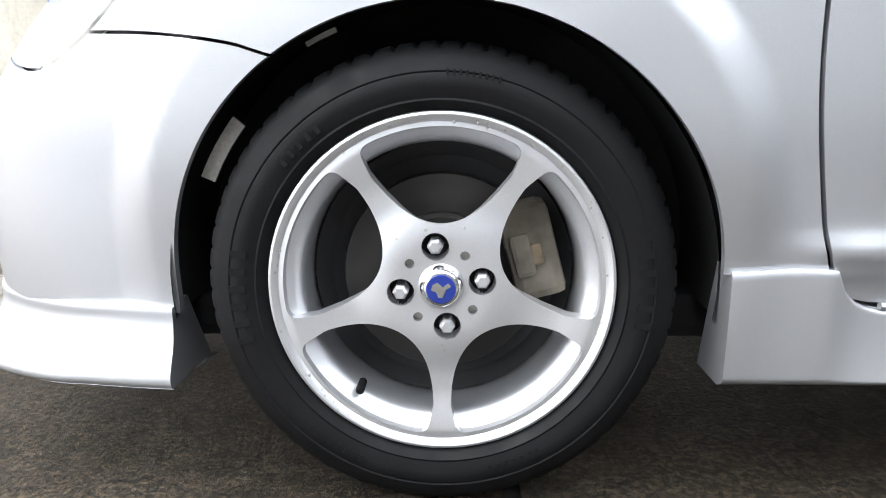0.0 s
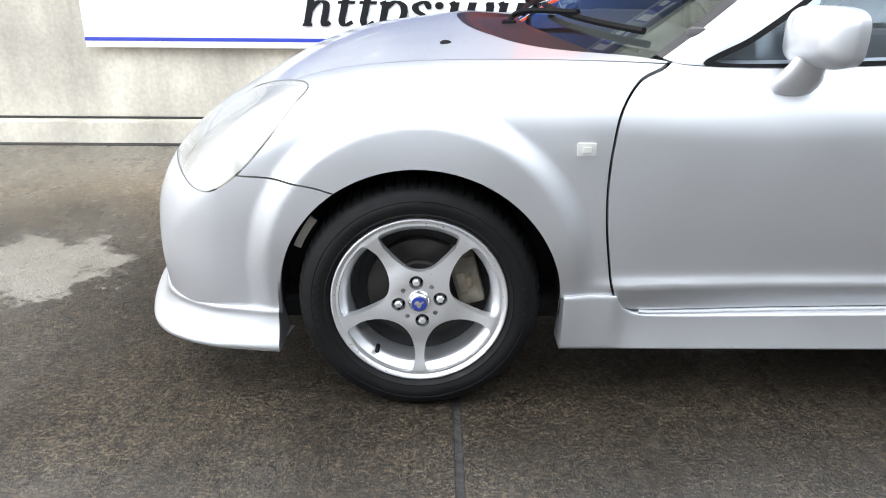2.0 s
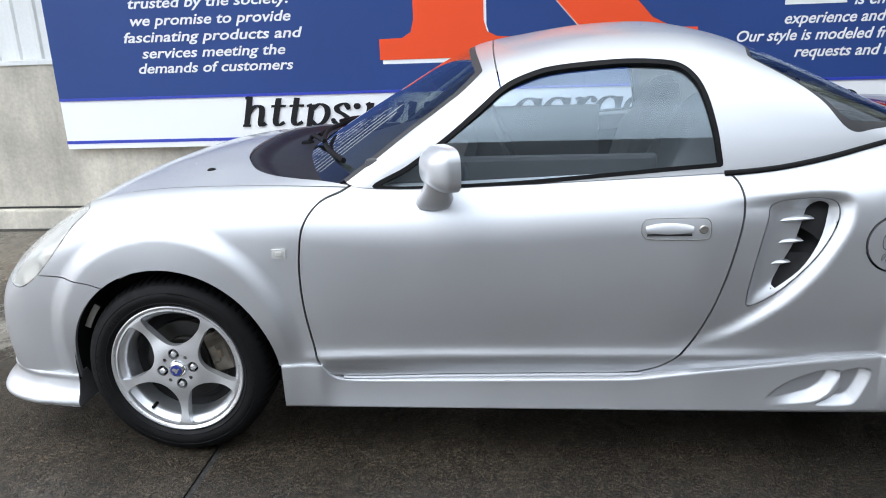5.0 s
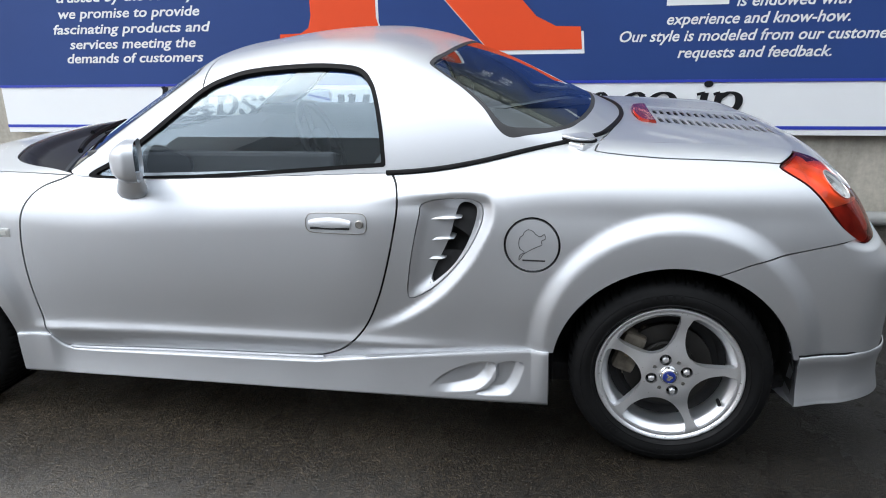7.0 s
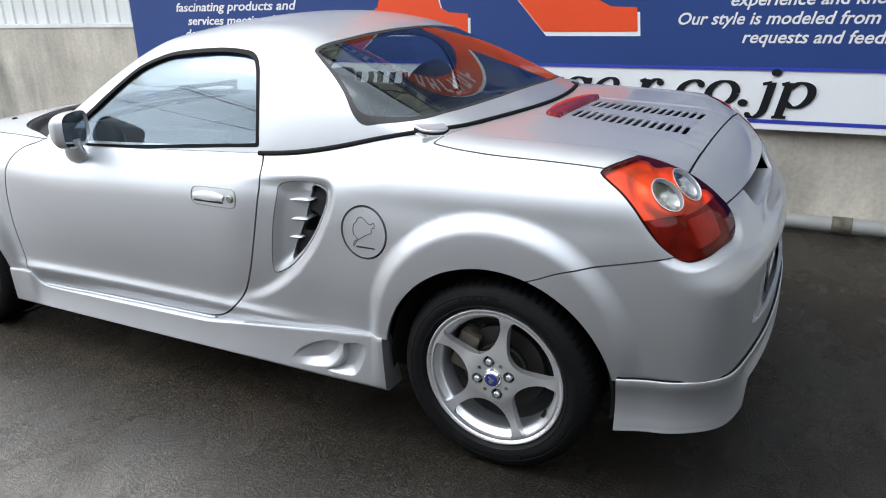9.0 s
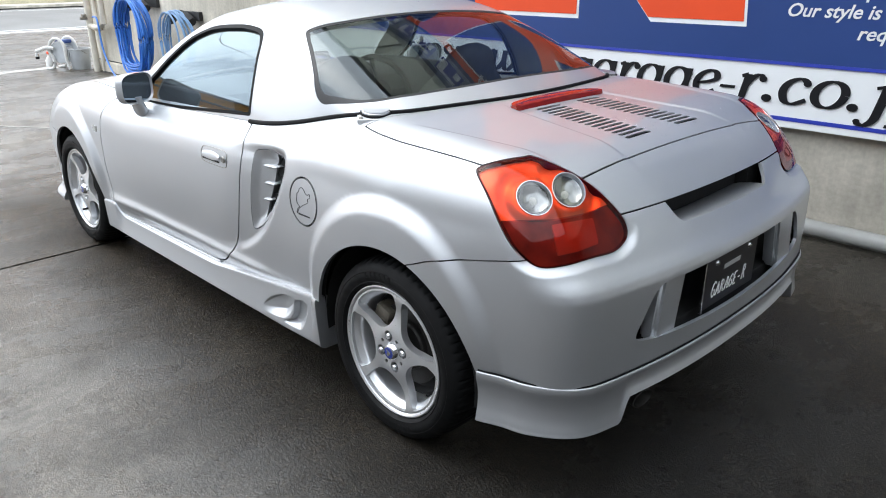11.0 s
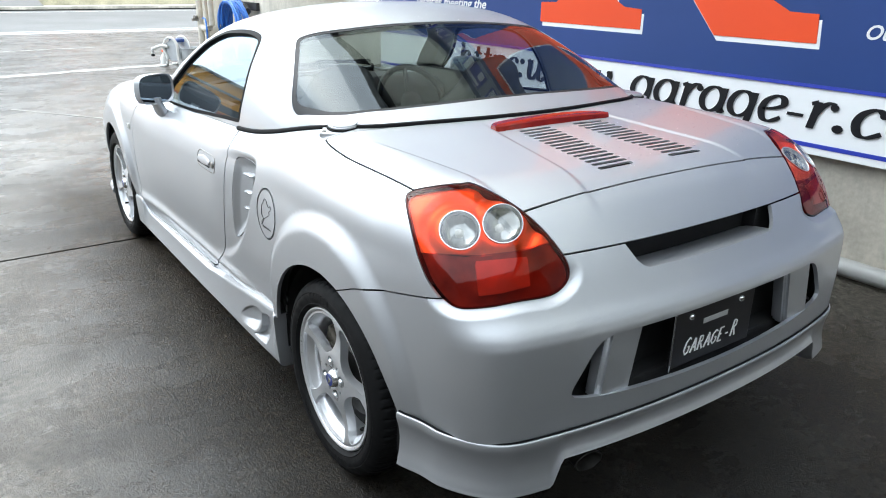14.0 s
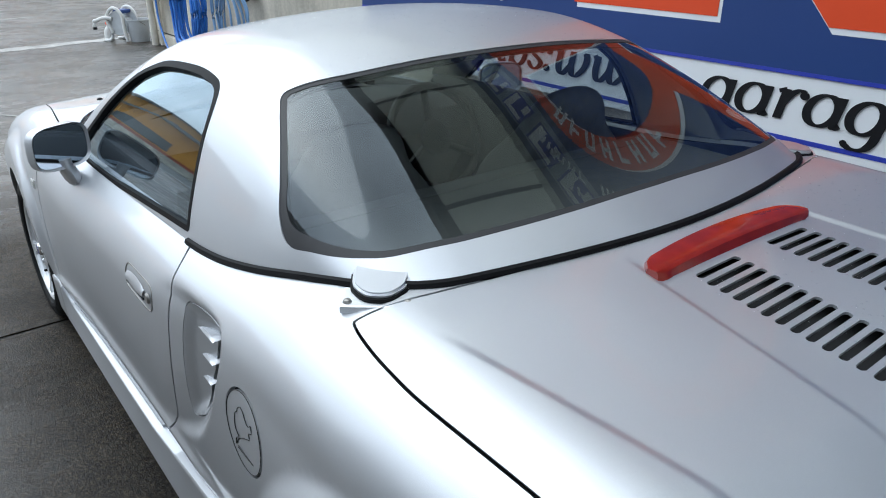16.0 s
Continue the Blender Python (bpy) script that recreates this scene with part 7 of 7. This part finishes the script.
# upper part of the banner: word bars over the letter and an arc of pale blocks
for radius, h, count, spread in ((0.50, 0.15, 8, 78), (0.86, 0.085, 17, 80), (1.02, 0.085, 15, 60)):
    for k in range(count):
        if k % 6 == 5 and count > 12:
            continue
        th = spread - (spread + 25) * k / (count - 1)
        w = radius * radians(spread + 25) / count * 0.72
        m = pose(1.25 + radius * math.cos(radians(th)), 0, 2.43 + 1.12 * radius * math.sin(radians(th)), 0, 90 - th, 0)
        bm = bmesh.new()
        box(bm, (-w / 2, -0.0128, -h / 2), (-w * 0.2, -0.0105, h / 2), 0, m)
        if k % 3 != 1:
            box(bm, (w * 0.2, -0.0128, -h / 2), (w / 2, -0.0105, h / 2), 0, m)
        v = h * (0.05 if k % 2 else 0.38)
        box(bm, (-w / 2, -0.0134, v - h * 0.1), (w / 2, -0.0105, v + h * 0.12), 0, m)
        part("word_bar", bm, PAPER, banner)
bm = bmesh.new()
arc = [(u, 3.60 - 0.10 * (u / 1.4) ** 2) for u in np.linspace(-1.75, 1.75, 25)]
prism(bm, [(1.1 + u, v) for u, v in arc] + [(1.1 + u, v - 0.40) for u, v in arc[::-1]], -0.006, -0.003)
part("arc_band", bm, SILVER_PRINT, banner, "grey-blue arched band")
for k in range(9):
    u = (k - 4) * 0.36
    m = pose(1.1 + u, 0, 3.42 - 0.10 * (u / 1.4) ** 2, 0, u * 8, 0)
    for name, mat, y0, cells in (("block_shape", ROYAL, -0.009, ((-0.14, -0.15, 0.14, 0.15),)), ("block_face", PAPER, -0.012, ((-0.12, -0.13, -0.05, 0.13), (-0.05, 0.07, 0.11, 0.13), (0.05, -0.13, 0.11, 0.0)))):
        bm = bmesh.new()
        for x0, z0, x1, z1 in cells:
            box(bm, (x0, y0, z0), (x1, y0 + 0.0025, z1), 0, m)
        part(name, bm, mat, banner)

# pipe along the wall's foot
PIPE = material("grey_plastic_pipe", (0.30, 0.30, 0.29), 0.45, vary=0.15, scale=5)
pipe = empty("drain_pipe", "grey plastic pipe clipped along the wall foot", "pipe")
bm = bmesh.new()
tube(bm, [(1.25, 1.90, 0.058), (9.0, 1.90, 0.058)], 0.044, 16)
part("pipe_run", bm, PIPE, pipe, smooth=True)
for xx in (1.7, 3.35, 5.0, 6.6):
    bm = bmesh.new()
    tube(bm, [(xx - 0.05, 1.90, 0.058), (xx + 0.05, 1.90, 0.058)], 0.049, 16)
    box(bm, (xx - 0.012, 1.90, 0.05), (xx + 0.012, 1.985, 0.065))
    part("pipe_collar", bm, CALIPER, pipe, smooth=True)

# hose hangers
HOSE = material("blue_hose_vinyl", (0.045, 0.19, 0.62), 0.35, vary=0.1, scale=6)
HOSE2 = material("pale_blue_hose_vinyl", (0.20, 0.34, 0.56), 0.4, vary=0.12, scale=6)


def hose_hank(name, x, y, top, bottom, half, turns, r, mat, label, seed):
    rnd = random.Random(seed)
    thing = empty(name, label, "hose", pose(x, y, 0), group="hoses on the wall")
    bm = bmesh.new()
    box(bm, (-0.30, WALL_Y - y - 0.045, top - 0.03), (0.32, WALL_Y - y - 0.002, top + 0.065), 0.004)
    part("hanger_board", bm, PLASTIC, thing, "black hanger board")
    bm = bmesh.new()
    tube(bm, [(u, 0.02, top + 0.035 - 0.10 * (u / 0.30) ** 2) for u in np.linspace(-0.26, 0.26, 9)], 0.05, 8)
    part("hanger_saddle", bm, PLASTIC, thing, smooth=True)
    for k in range(turns):
        h, b = half * rnd.uniform(0.72, 1.05), bottom + rnd.uniform(0, 0.22)
        yy = -0.02 - 0.16 * (k % 6) / 6 + rnd.uniform(-0.015, 0.015)
        tp = top + 0.055 + 0.012 * (k // 6) + rnd.uniform(0, 0.02)
        pts = []
        for j in range(36):
            th = 2 * math.pi * j / 36
            c, s = math.cos(th), math.sin(th)
            mid = (tp + b) / 2
            wide = h * (0.92 + 0.10 * math.cos(th - 0.4)) * (abs(c) ** 0.75)
            pts.append((math.copysign(wide, c) * (1 - 0.25 * max(s, 0) ** 3), yy + 0.01 * math.sin(3 * th + k), mid + (tp - b) / 2 * s))
        bm = bmesh.new()
        tube(bm, pts, r, 7, True)
        part("hose_turn", bm, mat, thing, smooth=True)
    return thing


hose_hank("hose_hank", -5.35, 1.82, 0.95, 0.04, 0.44, 20, 0.0125, HOSE, "bright blue garden hose hung in a thick hank", 1)
hose_hank("hose_hank", -4.30, 1.86, 0.84, 0.10, 0.36, 8, 0.0105, HOSE2, "pale blue hose hung in a thin hank", 2)
bm = bmesh.new()
tube(bm, smooth_line([(-6.75, 1.80, 0.75), (-6.55, 1.78, 0.72), (-6.45, 1.76, 0.35), (-6.1, 1.72, 0.06), (-5.7, 1.70, 0.02), (-5.2, 1.68, 0.02), (-4.7, 1.72, 0.02), (-4.5, 1.8, 0.2)], 8), 0.0125, 8)
tagged(part("supply_hose", bm, HOSE, None, "blue hose trailing from a tap on the ground", smooth=True), category="hose")

# stand pipe with tap, bucket and spray can by the end of the wall
stand = empty("stand_pipe", "cream painted stand pipes at the end of the wall", "pipe", pose(-7.05, 1.86, 0))
CREAM = material("cream_painted_pipe", (0.62, 0.58, 0.50), 0.5, vary=0.2, scale=10)
for pts, r in (([(0, 0, 0), (0, 0, 1.02)], 0.045), ([(0.10, 0.06, 0.0), (0.10, 0.06, 1.3)], 0.028), ([(0.02, 0.0, 0.62), (0.20, 0.0, 0.60), (0.42, 0.0, 0.62), (0.45, 0.02, 0.66), (0.45, 0.02, 1.45)], 0.040)):
    bm = bmesh.new()
    tube(bm, pts, r, 14)
    part("pipe_run", bm, CREAM, stand, smooth=True)
bm = bmesh.new()
box(bm, (-0.03, -0.12, 0.70), (0.03, 0.0, 0.74), 0.008)
box(bm, (-0.05, -0.09, 0.74), (0.05, -0.05, 0.78), 0.01)
part("tap", bm, STEEL, stand)
PAIL = material("grey_plastic_pail", (0.50, 0.52, 0.54), 0.45, vary=0.1, scale=12)
bucket = empty("bucket", "grey plastic bucket standing by the wall", "bucket", pose(-7.50, 1.80, 0))
bm = bmesh.new()
lathe(bm, [(0.0, 0.006), (0.115, 0.0), (0.122, 0.01), (0.150, 0.27), (0.162, 0.275), (0.162, 0.29), (0.148, 0.29), (0.118, 0.02), (0.0, 0.02)], 32, "z")
part("pail", bm, PAIL, bucket, smooth=True)
bm = bmesh.new()
tube(bm, [(0.155 * math.cos(radians(a)), 0.155 * math.sin(radians(a)) * 0.9 - 0.02, 0.27 - 0.10 * math.sin(radians(a))) for a in range(0, 181, 15)], 0.005, 6)
part("bail", bm, STEEL, bucket, smooth=True)
reel = empty("hose_reel", "white plastic hose reel with crank and spray bottle", "hose reel", pose(-7.70, 1.62, 0, 0, 0, 35))
REEL_WHITE = material("white_reel_plastic", (0.70, 0.70, 0.68), 0.4, vary=0.08, scale=10)
for yy in (-0.13, 0.13):
    bm = bmesh.new()
    tube(bm, smooth_line([(-0.17, yy, 0.012), (-0.06, yy, 0.03), (-0.03, yy, 0.14), (-0.09, yy, 0.28), (-0.02, yy, 0.41), (0.08, yy, 0.43), (0.16, yy, 0.34), (0.17, yy, 0.15), (0.20, yy, 0.012)], 5), 0.022, 8)
    part("side_frame", bm, REEL_WHITE, reel, smooth=True)
bm = bmesh.new()
lathe(bm, [(0.0, -0.11), (0.15, -0.11), (0.155, -0.10), (0.08, -0.09), (0.08, 0.09), (0.155, 0.10), (0.15, 0.11), (0.0, 0.11)], 28, "y", (0.06, 0, 0.24))
part("drum", bm, PAIL, reel, smooth=True)
bm = bmesh.new()
box(bm, (0.0, -0.10, 0.36), (0.13, 0.10, 0.41), 0.015)
part("grip", bm, NAVY, reel, "dark blue carrying grip")
bm = bmesh.new()
tube(bm, smooth_line([(0.0, -0.14, 0.30), (-0.10, -0.16, 0.31), (-0.22, -0.18, 0.27), (-0.25, -0.18, 0.26), (-0.255, -0.18, 0.19)], 5), 0.026, 10)
part("crank_arm", bm, REEL_WHITE, reel, smooth=True)
bm = bmesh.new()
lathe(bm, [(0.0, 0.0), (0.027, 0.0), (0.027, 0.03), (0.0, 0.03)], 12, "z", (-0.256, -0.18, 0.155))
part("crank_tip", bm, BLACK, reel, smooth=True)
bottle = empty("spray_bottle", "small white spray bottle with red trigger", "spray bottle", pose(-7.86, 1.50, 0))
bm = bmesh.new()
lathe(bm, [(0.0, 0.0), (0.055, 0.0), (0.06, 0.01), (0.06, 0.12), (0.03, 0.17), (0.018, 0.18), (0.018, 0.20), (0.0, 0.20)], 20, "z")
part("flask", bm, REEL_WHITE, bottle, smooth=True)
bm = bmesh.new()
box(bm, (-0.06, -0.016, 0.20), (0.04, 0.016, 0.235), 0.008)
box(bm, (-0.045, -0.008, 0.16), (-0.03, 0.008, 0.20), 0.003)
part("trigger", bm, ORANGE_RED, bottle)

# across the street: block wall and a low orange building
BLOCK = material("yellowed_block", (0.50, 0.46, 0.33), 0.85, vary=0.30, scale=1.5, fine=0.1, fine_scale=20, bump=0.3, bump_scale=20)
AMBER = material("orange_painted_wall", (0.80, 0.36, 0.05), 0.6, vary=0.08, scale=0.8)
BRICK_RED = material("red_painted_base", (0.45, 0.12, 0.07), 0.65, vary=0.12, scale=1.0)
GREY_ROOF = material("grey_roof_metal", (0.20, 0.21, 0.22), 0.5, vary=0.12, scale=1)
blockwall = empty("block_wall", "low yellowish concrete block wall across the street", "wall", pose(-31.0, 0, 0), kind="structure")
for row in range(4):
    for k in range(22):
        y0 = 2.7 + k * 0.41 + (0.2 if row % 2 else 0)
        part("block", boxed((-0.08, y0, 0.02 + row * 0.195), (0.08, y0 + 0.405, 0.02 + row * 0.195 + 0.1915), 0.004), BLOCK, blockwall)
house = empty("street_building", "low orange shop building with red base and grey roof", "building", pose(-36.0, 0, 0))
part("wall", boxed((-8, -34, 1.06), (0, 22, 4.4)), AMBER, house, "orange painted wall")
part("wall_base", boxed((-8, -34, 0.0), (0.05, 22, 1.06)), BRICK_RED, house, "red painted base")
part("upper_wall", boxed((-8, -34, 4.7), (-0.5, -4, 6.4)), AMBER, house, "orange painted upper wall")
part("upper_roof", boxed((-8.5, -35, 6.4), (0.6, -3.2, 6.7), 0.05), GREY_ROOF, house)
part("roof", boxed((-8.5, -35, 4.4), (1.4, 23, 4.7), 0.05), GREY_ROOF, house)
FRAME_BROWN = material("brown_window_frame", (0.16, 0.09, 0.05), 0.5, vary=0.1, scale=6)
WINDOW_DARK = material("dark_shop_window", (0.05, 0.06, 0.07), 0.08, coat=1.0, vary=0.3, scale=1)
for y0, y1, z0, z1 in ((8.35, 9.78, 1.24, 2.5), (9.95, 11.1, 1.24, 2.5), (11.4, 12.6, 1.24, 2.5), (-4, -1, 1.2, 2.5), (-9, -6, 1.2, 2.5), (-16, -12, 1.2, 2.5), (-24, -20, 1.2, 2.5)):
    w = part("window", boxed((0.0, y0, z0), (0.06, y1, z1), 0.01), FRAME_BROWN, house, "brown-framed shop window")
    part("pane", boxed((0.05, y0 + 0.08, z0 + 0.08), (0.07, y1 - 0.08, z1 - 0.08)), WINDOW_DARK, w)
entry = part("door", boxed((0.0, 7.35, 0.76), (0.07, 8.2, 2.9), 0.01), FRAME_BROWN, house, "brown-framed glazed door")
part("pane", boxed((0.06, 7.47, 0.84), (0.08, 8.08, 2.8)), WINDOW_DARK, entry)
part("shutter", boxed((0.0, -1.6, 0.76), (0.07, 2.35, 3.0), 0.01), DARK, house, "dark open shutter bay")
# the shop stands on a terrace above the street, reached by a ramp
tagged(part("terrace", boxed((-36.2, -34, 0.0), (-33.0, 22, 0.745), 0.01), CONCRETE, None, "concrete terrace in front of the orange shop"), category="terrace", kind="structure")
bm = bmesh.new()
prism(bm, [(-32.98, 0.0), (-27.4, 0.0), (-27.4, 0.03), (-32.98, 0.74)], -9.0, 2.6, "xz")
tagged(part("ramp", bm, ASPHALT, None, "grey ramp from the street up to the shop"), category="ramp", kind="structure")
ac = empty("air_conditioner", "white outdoor air conditioner unit on the terrace", "air conditioner", pose(-35.5, 6.42, 0.745))
part("casing", boxed((-0.15, -0.44, 0.06), (0.15, 0.44, 0.62), 0.02), SIDING, ac)
for yy in (-0.3, 0.3):
    part("foot", boxed((-0.14, yy - 0.03, 0.0), (0.14, yy + 0.03, 0.06)), STEEL, ac)
bm = bmesh.new()
lathe(bm, [(0.0, 0.02), (0.10, 0.02), (0.22, 0.012), (0.245, 0.0)], 28, "x", (0.15, -0.12, 0.34))
part("fan_grille", bm, CALIPER, ac, smooth=True)
cabinet = empty("red_cabinet", "red metal cabinet standing by the orange wall", "cabinet", pose(-35.5, 4.32, 0.745))
part("casing", boxed((-0.2, -0.34, 0.0), (0.2, 0.34, 1.5), 0.02), ORANGE_RED, cabinet)
part("cabinet_door", boxed((0.2, -0.27, 0.06), (0.22, 0.27, 1.4), 0.005), ORANGE_RED, cabinet)
part("post", boxed((0.1, -0.42, 0.0), (0.16, -0.36, 1.5), 0.005), SIDING, cabinet, "white post beside the cabinet")
meter = empty("meter_box", "small white meter box at the foot of the wall", "meter box", pose(-35.55, 5.55, 0.745))
part("casing", boxed((-0.1, -0.14, 0.0), (0.1, 0.14, 0.24), 0.02), SIDING, meter)
part("lid", boxed((-0.11, -0.18, 0.24), (0.12, 0.18, 0.28), 0.01), SIDING, meter)
notice = empty("notice_stand", "pale blue and white notice stand on the terrace", "notice stand", pose(-35.2, 3.0, 0.745))
part("panel", boxed((-0.03, -0.26, 0.06), (0.03, 0.26, 1.4), 0.01), SIDING, notice)
part("printed_sheet", boxed((0.03, -0.20, 0.2), (0.036, 0.20, 1.3)), HOSE2, notice, "pale blue printed sheet")
part("base", boxed((-0.2, -0.24, 0.0), (0.2, 0.24, 0.06), 0.01), STEEL, notice)
# cables along the street, high over the yard's mouth
CABLE = material("black_cable", (0.02, 0.02, 0.02), 0.6, vary=0.1, scale=5)
for x, z, r in ((-9.4, 8.1, 0.016), (-9.9, 8.5, 0.016), (-10.6, 8.9, 0.020), (-11.0, 9.5, 0.016), (-12.2, 7.4, 0.03)):
    bm = bmesh.new()
    tube(bm, [(x + 0.012 * y, y, z + 0.0004 * (y + 8) ** 2) for y in range(-50, 51, 4)], r, 6)
    tagged(part("overhead_cable", bm, CABLE, None, "black overhead cable along the street", smooth=True), category="cable", kind="structure")
